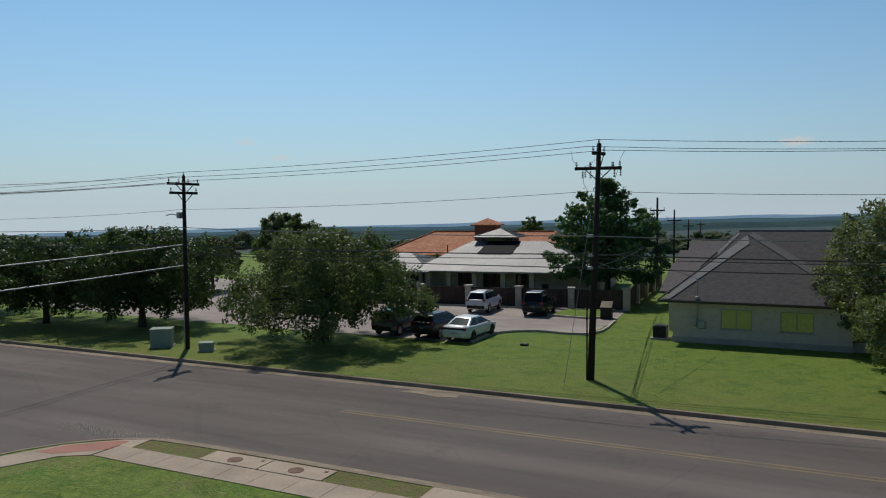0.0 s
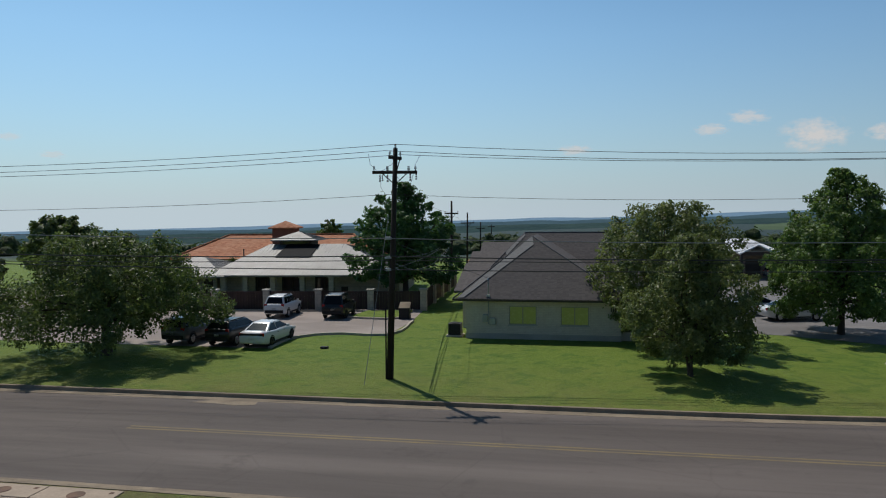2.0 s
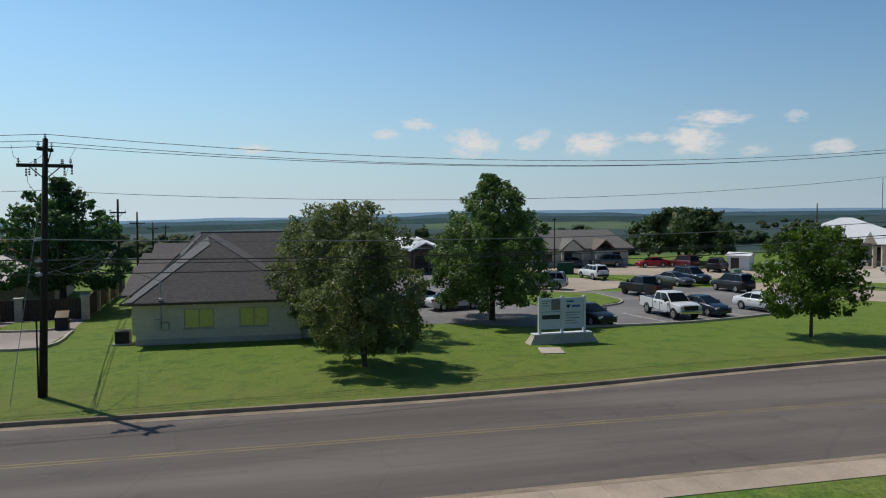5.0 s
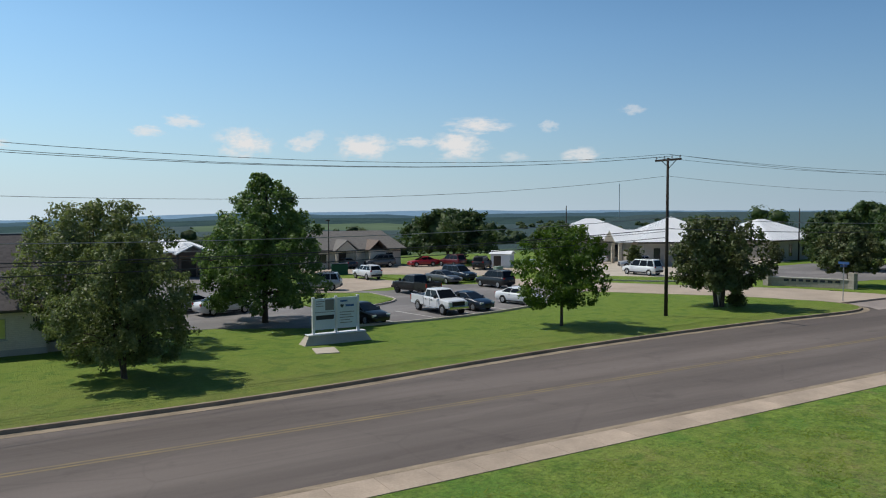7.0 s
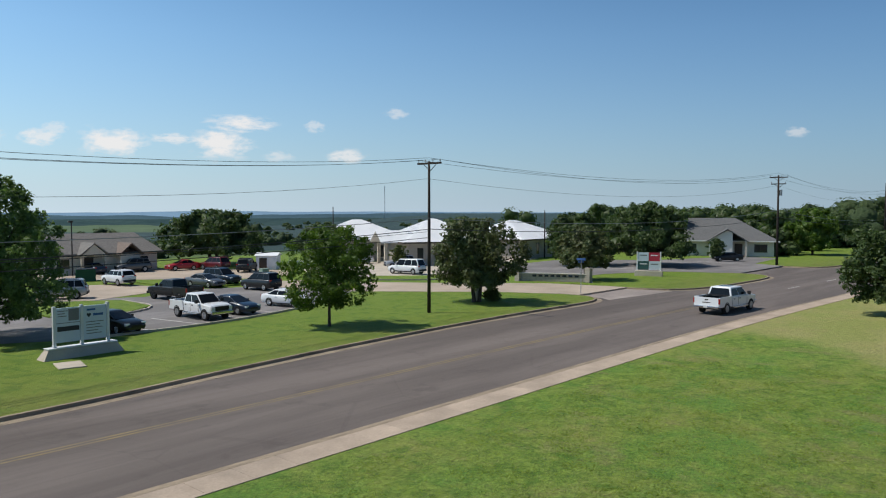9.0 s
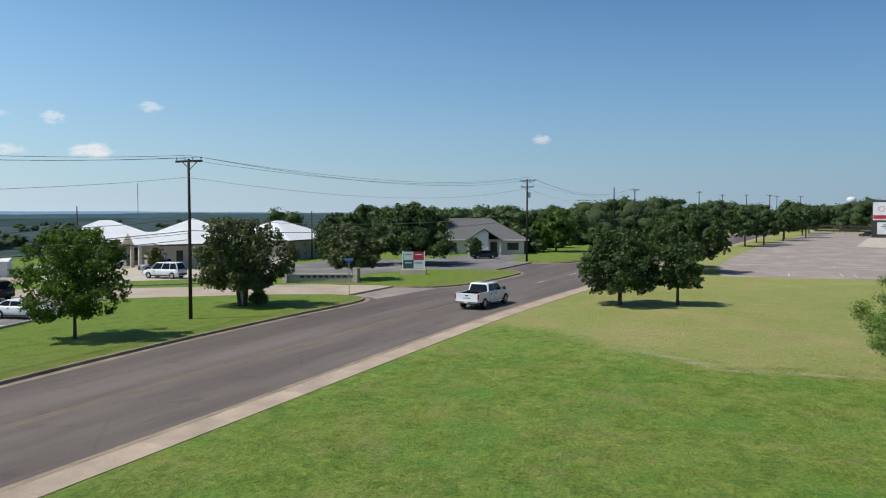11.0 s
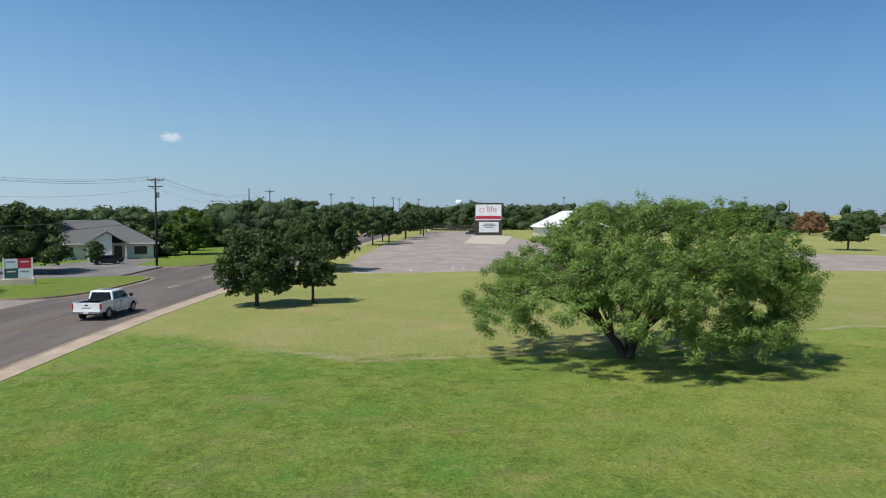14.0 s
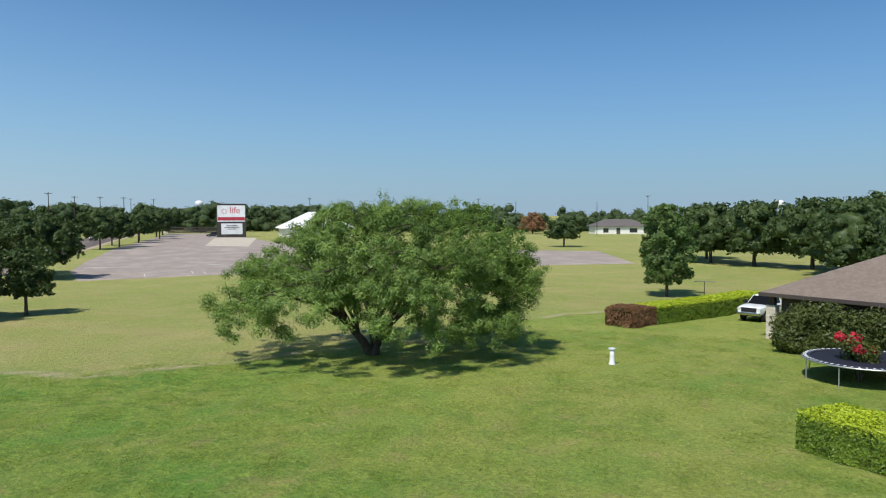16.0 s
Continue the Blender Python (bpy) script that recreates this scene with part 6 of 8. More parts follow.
for a, b in ((3, 5), (13, 16)):
    window(far_house, "s", a, b, 0.6, 2.2, 0, 2, frame="frame_dark", t=0.3)
part("door", boxes((8, 9.5, 0.12, 0.2, 0, 2.3)), "wall_dark", far_house)
roof(far_house, hip_roof(-0.8, 20.8, -0.8, 10.8, 3.0, 5.6)[0], "shingle_dark")

# ---- utility poles and cables ----
def pole(x, y, h, arms, label, r=0.15, turn=0.0, lean=0.05):
    """A wooden pole. arms: (height, half length, turn in degrees, insulators on top)."""
    p = thing("utility_pole", label, "utility pole", (x, y, 0), turn, "utility poles along the street")
    part("post", tube(bmesh.new(), [(0, 0, -0.2), (lean * 0.5, 0, h * 0.5), (lean, 0.02, h)], [r * 1.15, r * 0.95, r * 0.7], 10), "pole", p, smooth=True)
    for z, half, a, n in arms:
        arm = part("crossarm", boxes((-half, half, -0.06, 0.06, -0.07, 0.07), bevel=0.012), "pole", p)
        arm.matrix_basis = pose(lean * z / h, 0.0, z, 0, 0, a)
        bm = bmesh.new()
        for s in (-1, 1):
            tube(bm, [(s * half * 0.55, -0.09, -0.05), (0, -0.09, -0.55)], 0.025, 6)
        part("brace", bm, "pole", arm)
        for k in range(n):
            u = -half * 0.92 + 2 * half * 0.92 * k / max(n - 1, 1)
            bm = bmesh.new()
            disc(bm, (u, 0), 0.02, 0.07, 0.16, 6)
            for j in range(3):
                disc(bm, (u, 0), 0.065 - 0.012 * j, 0.14 + 0.055 * j, 0.175 + 0.055 * j, 10, 0.045 - 0.01 * j)
            part("insulator", bm, "porcelain", arm)
    return p


def hardware(p, spots, kind="insulator"):
    for x, y, z, r, l in spots:
        bm = bmesh.new()
        for j in range(3):
            disc(bm, (x, y), r * (1 - 0.12 * j), z + l * j / 3, z + l * (j + 0.7) / 3, 10, r * 0.7)
        part(kind, bm, "porcelain" if kind == "insulator" else "galv", p)


p1 = pole(-31.0, 30.8, 9.6, [(9.15, 1.15, 90, 4), (8.65, 1.0, 90, 3)], "dark wooden utility pole with two crossarms by the street", 0.125)
hardware(p1, [(0.05, 0.02, 9.6, 0.06, 0.2)])
part("cable_box", boxes((-0.35, -0.12, -0.2, 0.2, 7.25, 7.6), bevel=0.03), "galv", p1)
part("street_light_arm", tube(bmesh.new(), [(0, 0, 7.35), (-0.6, -0.3, 7.5), (-0.85, -0.45, 7.42)], 0.03, 6), "galv", p1)
part("guy_guard", tube(bmesh.new(), [(0.0, -0.17, 0.0), (0.0, -0.17, 2.6)], 0.03, 6), "galv", p1)
p2 = pole(-8.5, 32.1, 10.35, [(9.28, 1.0, 12, 2), (9.92, 0.45, 70, 2)], "dark wooden junction pole with crossarms and many cables on the lawn", 0.14, lean=0.38)
hardware(p2, [(0.38, 0.0, 10.35, 0.06, 0.2), (-0.32, -0.1, 8.86, 0.045, 0.32), (-0.2, -0.1, 8.9, 0.045, 0.28), (0.02, -0.05, 8.86, 0.05, 0.34), (1.02, 0.12, 8.9, 0.05, 0.34), (1.28, 0.16, 8.95, 0.045, 0.3), (0.95, 0.1, 9.36, 0.07, 0.2), (0.02, -0.08, 9.36, 0.07, 0.2)])
for ax, az, bx, bz in ((-0.5, 9.4, -0.85, 10.1), (1.25, 9.4, 1.5, 10.0), (-0.25, 9.35, 0.35, 9.75), (-0.3, 9.2, -0.1, 8.3), (1.2, 9.2, 1.1, 8.4)):
    part("jumper_wire", tube(bmesh.new(), [(ax, -0.05, az), ((ax + bx) / 2 - 0.08, -0.1, (az + bz) / 2 - 0.12), (bx, -0.05, bz)], 0.008, 5), "wire", p2)
for zz in (6.35, 5.5, 4.95):
    part("clamp", disc(bmesh.new(), (0.03, 0), 0.19, zz - 0.06, zz + 0.06, 12), "galv", p2)
part("riser", tube(bmesh.new(), [(0.13, -0.1, 0.0), (0.13, -0.1, 5.0)], 0.04, 7), "pole", p2)
part("riser", tube(bmesh.new(), [(-0.13, -0.12, 0.0), (-0.12, -0.12, 3.2)], 0.035, 7), "pole", p2)
part("guy_wire", tube(bmesh.new(), [(-0.05, 0.3, 7.4), (-0.75, -1.5, 0.02)], 0.012, 5), "wire_pale", p2)
p3 = pole(40.1, 36.0, 11.0, [(10.85, 1.15, 90, 4)], "slim dark wooden utility pole on the lawn", 0.115)
p4 = pole(108.0, 33.2, 12.4, [(12.1, 1.2, 90, 4), (11.2, 1.0, 90, 3)], "wooden utility pole at the drive with two crossarms", 0.16)
part("transformer", disc(bmesh.new(), (0.25, -0.25), 0.2, 9.6, 10.4, 12), "galv", p4)
pole(197.0, 37.5, 14.0, [], "tall bare wooden pole above the trees", 0.17)
pole(196.0, 32.0, 13.5, [(13.2, 1.2, 90, 4)], "wooden utility pole above the trees", 0.16)
for x, y, h in ((262, 22.0, 14.6), (300, 17.0, 14.4), (330, 9.5, 15.0), (300, 0.6, 14.2), (360, -2.0, 15.0), (380, -12.0, 15.2)):
    pole(x, y, h, [(h - 0.4, 1.1, 90, 2)], "far wooden utility pole over the tree line", 0.16)
for x, y, h in ((241, -116, 13.2), (235, -128, 12.0), (210, -166, 14.0), (220, -152, 11.6), (262, -60, 13.5)):
    pole(x, y, h, [(h - 0.3, 0.8, 40, 2)] if h > 12.5 else [], "thin utility pole far across the lawn", 0.11)
n1 = pole(-13.1, 74.2, 8.6, [(7.35, 0.7, 8, 2)], "wooden utility pole behind the clinic fence", 0.13)
part("transformer", disc(bmesh.new(), (-0.25, -0.1), 0.19, 6.0, 6.7, 12), "galv", n1)
pole(-15.3, 98.8, 7.4, [(6.0, 0.9, 8, 2)], "leaning wooden utility pole behind the grey house", 0.13)
pole(-19.0, 138.7, 5.6, [(4.4, 0.9, 8, 2)], "wooden utility pole down the slope", 0.13)
pole(-21.8, 178.7, 4.4, [(3.9, 0.9, 8, 2)], "wooden utility pole far down the slope", 0.13)
pole(100.4, 66.5, 7.6, [], "thin bare pole behind the clinics", 0.10)
pole(78.0, 92.0, 8.2, [], "thin bare pole behind the clinics", 0.10)


def cable(name, stops, sag, r, material, label, slack=1.0):
    """A cable through its stops (x, y, z), hanging between them; a short sag for each span of 40 m."""
    bm = bmesh.new()
    for a, b in zip(stops, stops[1:]):
        a, b = Vector(a), Vector(b)
        L = (b - a).length
        s = sag * (L / 40) ** 2 * (slack if 45 < L < 55 else 1.0)
        pts = [a.lerp(b, k / 14) - Vector((0, 0, 4 * s * (k / 14) * (1 - k / 14))) for k in range(15)]
        tube(bm, pts, r, 5, False)
    solid(name, bm, material, label, "cable", "overhead cables")


W0, W1, W2, W3, W4, W5 = (-62, 31.0), (-31.0, 30.8), (-8.5, 32.1), (40.1, 36.0), (108.0, 33.2), (196.0, 32.0)
def run(offs, zs, sag, r, material, label, slack=1.0):
    pts = [(x + o[0], y + o[1], z) for (x, y), o, z in zip((W0, W1, W2, W3, W4, W5), offs, zs) if z is not None]
    cable("power_cable", pts, sag, r, material, label, slack)


top = "thin dark power line strung between the poles"
run([(0, 0), (0, 0), (0.38, 0), (0, 0), (0, 0), (0, 0)], [9.4, 9.8, 10.52, 11.25, 12.7, 13.8], 0.45, 0.012, "wire", top, 1.55)
run([(0, 1.0), (0, 1.0), (0.58, 0.1), (0, 1.0), (0, 1.1), (0, 1)], [9.0, 9.38, 10.06, 11.1, 12.4, 13.5], 0.42, 0.012, "wire", top, 1.55)
run([(0, -1.0), (0, -1.0), (-0.08, -0.1), (0, -1.0), (0, -1.1), (0, -1)], [9.0, 9.46, 10.24, 11.1, 12.4, 13.5], 0.5, 0.012, "wire", top, 1.45)
run([(0, 0.1)] * 6, [7.4, 7.75, 8.3, 9.75, 11.0, 12.0], 0.5, 0.010, "wire", "thin neutral wire under the power lines", 1.3)
low = "heavy telephone cable between the poles"
run([(0, -0.15)] * 6, [6.6, 6.75, 6.35, 6.9, 7.6, 7.2], 0.35, 0.020, "wire_pale", low)
run([(0, -0.15)] * 6, [5.7, 5.75, 5.55, 6.1, 6.6, 6.6], 0.30, 0.026, "wire", low)
run([(0, 0.15)] * 6, [None, 5.35, 5.35, 5.9, None, None], 0.25, 0.016, "wire", low)
run([(0, -0.15)] * 6, [None, 5.3, 4.95, 5.5, None, None], 0.22, 0.022, "wire", low)
cable("power_cable", [(-31.0, 30.7, 5.8), (-28.0, 3.0, 5.25)], 0.3, 0.028, "wire_pale", low)
cable("power_cable", [(-31.0, 30.7, 4.65), (-28.0, 3.0, 4.35)], 0.25, 0.030, "wire_pale", low)
for x, z in ((-31.9, 9.25), (-31.0, 9.6), (-30.1, 9.25)):
    cable("power_cable", [(x, 30.8, z), (x + 3.0, 3.0, z - 1.5)], 0.5, 0.011, "wire", top)
for z, zz, s in ((5.5, 4.9, 0.5), (5.0, 4.5, 0.9), (5.3, 4.4, 1.2), (4.95, 4.7, 0.3)):
    cable("power_cable", [(-8.4, 32.2, z), (-13.1, 74.2, zz)], s, 0.016, "wire", "drooping telephone cable running back from the junction pole")
cable("power_cable", [(-8.4, 32.2, 9.4), (-13.1, 74.2, 7.5), (-15.3, 98.8, 6.1), (-19, 138.7, 4.5)], 0.5, 0.009, "wire", top)
cable("power_cable", [(-8.4, 32.2, 6.2), (-5.4, 43.1, 3.6)], 0.2, 0.012, "wire", "service drop to the grey house")

# ---- vehicles ----
def paint(name, col, rough=0.28, metal=0.0):
    m, nt, b = base_mat(name, rough, metal, 0.5)
    n = noise_at(nt, 6.0, 3)
    nt.links.new(mix_color(nt, n, col, tuple(0.9 * c for c in col)), b.inputs["Base Color"])
    b.inputs["Coat Weight"].default_value = 0.25
    b.inputs["Coat Roughness"].default_value = 0.06
    return m


PAINT = {
    "white": paint("white_car_paint", (0.74, 0.75, 0.76)), "silver": paint("silver_car_paint", (0.42, 0.43, 0.45), 0.3, 0.5), "black": paint("black_car_paint", (0.008, 0.008, 0.009), 0.35),
    "navy": paint("dark_blue_car_paint", (0.012, 0.026, 0.050), 0.33), "red": paint("red_car_paint", (0.36, 0.012, 0.02)), "grey": paint("grey_car_paint", (0.12, 0.125, 0.13), 0.3, 0.4),
    "maroon": paint("maroon_car_paint", (0.12, 0.012, 0.016)),
}
M["car_glass"] = glass_mat("tinted_car_glass", (0.008, 0.009, 0.010), 0.08)
M["car_glass"].node_tree.nodes["Principled BSDF"].inputs["Specular IOR Level"].default_value = 0.22
M["tyre"] = mat("black_rubber", (0.018, 0.018, 0.018), rough=0.9, bump=0.1)
M["rim"] = mat("alloy_rim", (0.50, 0.50, 0.51), rough=0.3, bump=0.0, metal=0.8)
M["rim_dark"] = mat("dark_alloy_rim", (0.04, 0.04, 0.042), rough=0.35, bump=0.0, metal=0.6)
M["chrome"] = mat("chrome_bumper", (0.62, 0.62, 0.63), rough=0.15, bump=0.0, metal=1.0)
M["trim_black"] = mat("black_plastic_trim", (0.02, 0.02, 0.021), rough=0.6, bump=0.05)
M["lamp_white"] = mat("clear_headlamp", (0.68, 0.70, 0.72), rough=0.1, bump=0.0, spec=0.6)
M["lamp_red"] = mat("red_tail_lamp", (0.35, 0.015, 0.015), rough=0.15, bump=0.0, spec=0.6)
M["plate"] = mat("pale_plate", (0.6, 0.6, 0.58), rough=0.5, bump=0.0)


def loft(bm, stations):
    """A closed hull through cross sections, each a list of (x, y, z) round one half; mirrored to the other side."""
    rings = []
    for half in stations:
        ring = [bm.verts.new(p) for p in half] + [bm.verts.new((p[0], -p[1], p[2])) for p in reversed(half)]
        rings.append(ring)
    n = len(rings[0])
    for a, b in zip(rings, rings[1:]):
        for k in range(n):
            bm.faces.new((a[k], a[(k + 1) % n], b[(k + 1) % n], b[k]))
    bm.faces.new(rings[0][::-1])
    bm.faces.new(rings[-1])
    bmesh.ops.recalc_face_normals(bm, faces=bm.faces)
    return bm


def hull(rows, tuck=0.9):
    """Lower body: rows of (x, sill height, belt height, half width)."""
    return loft(bmesh.new(), [[(x, w * tuck, z0), (x, w * 0.985, z0 + 0.12), (x, w, z0 + (z1 - z0) * 0.5), (x, w * 0.985, z1 - 0.09), (x, w * 0.93, z1 - 0.015), (x, w * 0.55, z1 + 0.025)] for x, z0, z1, w in rows])


def wheels(v, axles, half, r, rim, width=0.23):
    tyre = None
    for x in axles:
        for s in (-1, 1):
            y = s * (half - width / 2 + 0.015)
            if tyre is None:
                bm = tube(bmesh.new(), [(0, -width / 2, 0), (0, -width / 2 + 0.03, 0), (0, width / 2 - 0.03, 0), (0, width / 2, 0)], [r * 0.9, r, r, r * 0.9], 22)
                w = part("wheel", bm, "tyre", v, smooth=False)
                bm = bmesh.new()
                tube(bm, [(0, width / 2 - 0.01, 0), (0, width / 2 + 0.006, 0)], [r * 0.66, r * 0.62], 18)
                for k in range(6):
                    a = k * math.pi / 3
                    tube(bm, [(0.1 * r * math.cos(a), width / 2 + 0.012, 0.1 * r * math.sin(a)), (0.6 * r * math.cos(a), width / 2 + 0.012, 0.6 * r * math.sin(a))], r * 0.07, 5)
                tube(bm, [(0, width / 2, 0), (0, width / 2 + 0.03, 0)], r * 0.14, 8)
                g = part("rim", bm, rim, w)
                tyre, rimd = w.data, g.data
            else:
                w = new("wheel", tyre)
                w.parent = v
                g = new("rim", rimd)
                g.parent = w
            w.matrix_basis = pose(x, y, r, 0, 0, 0 if s > 0 else 180)
            bm = bmesh.new()   # arch lip
            pts = [(x + (r + 0.07) * math.cos(a), s * (half + 0.004), r + (r + 0.07) * math.sin(a)) for a in (math.pi * k / 10 for k in range(11))]
            inner = [(x + (r + 0.0) * math.cos(a), s * (half + 0.004), r + (r + 0.0) * math.sin(a)) for a in (math.pi * k / 10 for k in range(11))]
            po, pi_ = [bm.verts.new(p) for p in pts], [bm.verts.new(p) for p in inner]
            qo, qi = [bm.verts.new((p[0], p[1] - s * 0.2, p[2])) for p in pts], [bm.verts.new((p[0], p[1] - s * 0.2, p[2])) for p in inner]
            for k in range(10):
                bm.faces.new((po[k], po[k + 1], pi_[k + 1], pi_[k]))
                bm.faces.new((pi_[k], pi_[k + 1], qi[k + 1], qi[k]))
            part("wheel_arch", bm, "trim_black", v)


def pane(v, quad, name, out=0.006, margin=(0.06, 0.06, 0.06, 0.06)):
    """A glass pane set into the face between four corners: low back, low front, high front, high back."""
    lb, lf, hf, hb = (Vector(q) for q in quad)
    n = (lf - lb).cross(hb - lb).normalized()

    def at(u, w):
        return lb.lerp(lf, u).lerp(hb.lerp(hf, u), w)

    wide, high = (lf - lb).length, (hb - lb).length
    m0, m1, m2, m3 = margin[0] / wide, margin[1] / wide, margin[2] / high, margin[3] / high
    bm = bmesh.new()
    best = None
    vs = [at(m0, m2), at(1 - m1, m2), at(1 - m1 * 1.4, 1 - m3), at(m0 * 1.4, 1 - m3)]
    if n.dot(Vector((vs[0].x, vs[0].y * 4, 0.3))) < 0 and abs(n.x) < 0.5:
        n = -n
    if abs(n.x) >= 0.5 and n.x * (vs[0].x - v_mid(v)) < 0:
        n = -n
    top = [bm.verts.new(p + n * out) for p in vs]
    low = [bm.verts.new(p - n * 0.01) for p in vs]
    bm.faces.new(top)
    for i in range(4):
        bm.faces.new((low[i], low[(i + 1) % 4], top[(i + 1) % 4], top[i]))
    bmesh.ops.recalc_face_normals(bm, faces=bm.faces)
    part(name, bm, "car_glass", v)


def v_mid(v):
    return v["cab_mid"]


def greenhouse(v, rows, splits, colour):
    """Cab in the body colour through belt and roof rows (rear x, front x, height, half width), with a pane for each window."""
    (xb0, xb1, zb, wb), (xr0, xr1, zr, wr) = rows
    v["cab_mid"] = (xb0 + xb1) / 2
    bm = bmesh.new()
    rings = []
    for x0, x1, z, w in ((xb0, xb1, zb - 0.02, wb), (xr0, xr1, zr, wr), (xr0 + 0.07, xr1 - 0.10, zr + 0.045, wr * 0.93), (xr0 + 0.3, xr1 - 0.35, zr + 0.065, wr * 0.6)):
        rings.append([bm.verts.new(p) for p in ((x0, -w, z), (x1, -w, z), (x1, w, z), (x0, w, z))])
    for p, q in zip(rings, rings[1:]):
        for i in range(4):
            bm.faces.new((p[i], p[(i + 1) % 4], q[(i + 1) % 4], q[i]))
    bm.faces.new(rings[-1])
    bmesh.ops.bevel(bm, geom=[q for q in bm.edges if not q.is_boundary], offset=0.035, segments=2, profile=0.6, affect='EDGES')
    part("cab", bm, colour, v, smooth=True)
    at = lambda f, s, top: (xr0 + (xr1 - xr0) * f, s * wr, zr) if top else (xb0 + (xb1 - xb0) * f, s * wb, zb)
    for s in (-1, 1):
        for f0, f1 in zip(splits, splits[1:]):
            first, last = f0 == splits[0], f1 == splits[-1]
            pane(v, (at(f0, s, 0), at(f1, s, 0), at(f1, s, 1), at(f0, s, 1)), "side_window", margin=(0.13 if first else 0.035, 0.08 if last else 0.035, 0.05, 0.06))
    pane(v, ((xb1, -wb, zb), (xb1, wb, zb), (xr1, wr, zr), (xr1, -wr, zr)), "windscreen", margin=(0.07, 0.07, 0.04, 0.05))
    pane(v, ((xb0, -wb, zb), (xb0, wb, zb), (xr0, wr, zr), (xr0, -wr, zr)), "rear_window", margin=(0.12, 0.12, 0.06, 0.06))


def lights(v, xf, xr, half, zf, zr, colour):
    for s in (-1, 1):
        part("headlight", boxes((xf - 0.16, xf + 0.0, s * half * 0.78 - 0.17, s * half * 0.78 + 0.17, zf - 0.07, zf + 0.08), bevel=0.02), "lamp_white", v)
        part("tail_light", boxes((xr - 0.0, xr + 0.12, s * half * 0.84 - 0.12, s * half * 0.84 + 0.12, zr - 0.1, zr + 0.1), bevel=0.02), "lamp_red", v)
    part("number_plate", boxes((xr - 0.02, xr + 0.01, -0.17, 0.17, zr - 0.32, zr - 0.2)), "plate", v)


def mirrors(v, x, half, z, material):
    for s in (-1, 1):
        part("mirror", boxes((x - 0.07, x + 0.05, min(s * half, s * (half + 0.2)), max(s * half, s * (half + 0.2)), z, z + 0.15), bevel=0.03), material, v)


CAR = 0.87


def sedan(x, y, heading, colour, label, rim="rim", L=4.85, W=1.86, H=1.46, group="parked cars"):
    v = thing("car", label, "car", (x, y, 0.02), heading, group)
    v.scale = (CAR, CAR, CAR * 1.06)
    a, b, w, p = L / 2, -L / 2, W / 2, PAINT[colour]
    part("body", hull([(b, 0.42, 0.78, w * 0.86), (b + 0.12, 0.30, 0.98, w * 0.94), (b + 0.6, 0.22, 1.02, w), (b + 1.5, 0.2, 0.98, w), (a - 1.6, 0.2, 0.96, w), (a - 0.9, 0.22, 0.88, w), (a - 0.25, 0.26, 0.76, w * 0.94), (a, 0.34, 0.6, w * 0.80)]), p, v, smooth=True)
    greenhouse(v, ((b + 0.42, a - 1.15, 0.94, w * 0.90), (b + 1.4, a - 2.2, H - 0.09, w * 0.66)), (0.04, 0.45, 1), p)
    wheels(v, (b + 1.05, a - 0.95), w, 0.33, rim)
    lights(v, a - 0.06, b + 0.02, w * 0.92, 0.66, 0.86, p)
    mirrors(v, a - 1.75, w, 0.95, p)
    part("bumper", boxes((a - 0.1, a + 0.03, -w * 0.72, w * 0.72, 0.28, 0.52), bevel=0.03), p, v)
    part("grille", boxes((a - 0.06, a + 0.04, -0.42, 0.42, 0.46, 0.62), bevel=0.01), "trim_black", v)
    for s in (-1, 1):
        part("side_trim", boxes((b + 1.4, a - 1.35, s * w - 0.01, s * w + 0.01, 0.24, 0.33)), "trim_black", v)
    for s in (-1, 1):
        for hx in (0.3, -0.65):
            part("door_handle", boxes((hx, hx + 0.18, s * w - 0.02, s * w + 0.02, 0.80, 0.83)), "chrome", v)
    return v


def suv(x, y, heading, colour, label, rim="rim", L=4.7, W=1.9, H=1.75, group="parked cars"):
    v = thing("suv", label, "suv", (x, y, 0.02), heading, group)
    v.scale = (CAR, CAR, CAR * 1.1)
    a, b, w, p = L / 2, -L / 2, W / 2, PAINT[colour]
    part("body", hull([(b, 0.5, 0.95, w * 0.9), (b + 0.1, 0.36, 1.08, w * 0.96), (b + 0.5, 0.28, 1.1, w), (a - 1.5, 0.26, 1.08, w), (a - 0.8, 0.28, 1.02, w), (a - 0.2, 0.32, 0.92, w * 0.95), (a, 0.4, 0.74, w * 0.84)]), p, v, smooth=True)
    greenhouse(v, ((b + 0.08, a - 1.2, 1.06, w * 0.92), (b + 0.42, a - 1.95, H - 0.06, w * 0.74)), (0.0, 0.30, 0.62, 1), p)
    wheels(v, (b + 0.92, a - 0.9), w, 0.36, rim)
    lights(v, a - 0.05, b + 0.02, w * 0.94, 0.82, 1.0, p)
    mirrors(v, a - 1.55, w, 1.06, p)
    part("bumper", boxes((a - 0.08, a + 0.04, -w * 0.76, w * 0.76, 0.34, 0.58), bevel=0.03), "trim_black", v)
    part("bumper", boxes((b - 0.05, b + 0.08, -w * 0.84, w * 0.84, 0.42, 0.64), bevel=0.03), "trim_black", v)
    part("grille", boxes((a - 0.06, a + 0.03, -0.45, 0.45, 0.62, 0.84), bevel=0.01), "trim_black", v)
    for s in (-1, 1):
        part("roof_rail", boxes((b + 0.7, a - 2.2, s * w * 0.68 - 0.02, s * w * 0.68 + 0.02, H + 0.0, H + 0.05)), "trim_black", v)
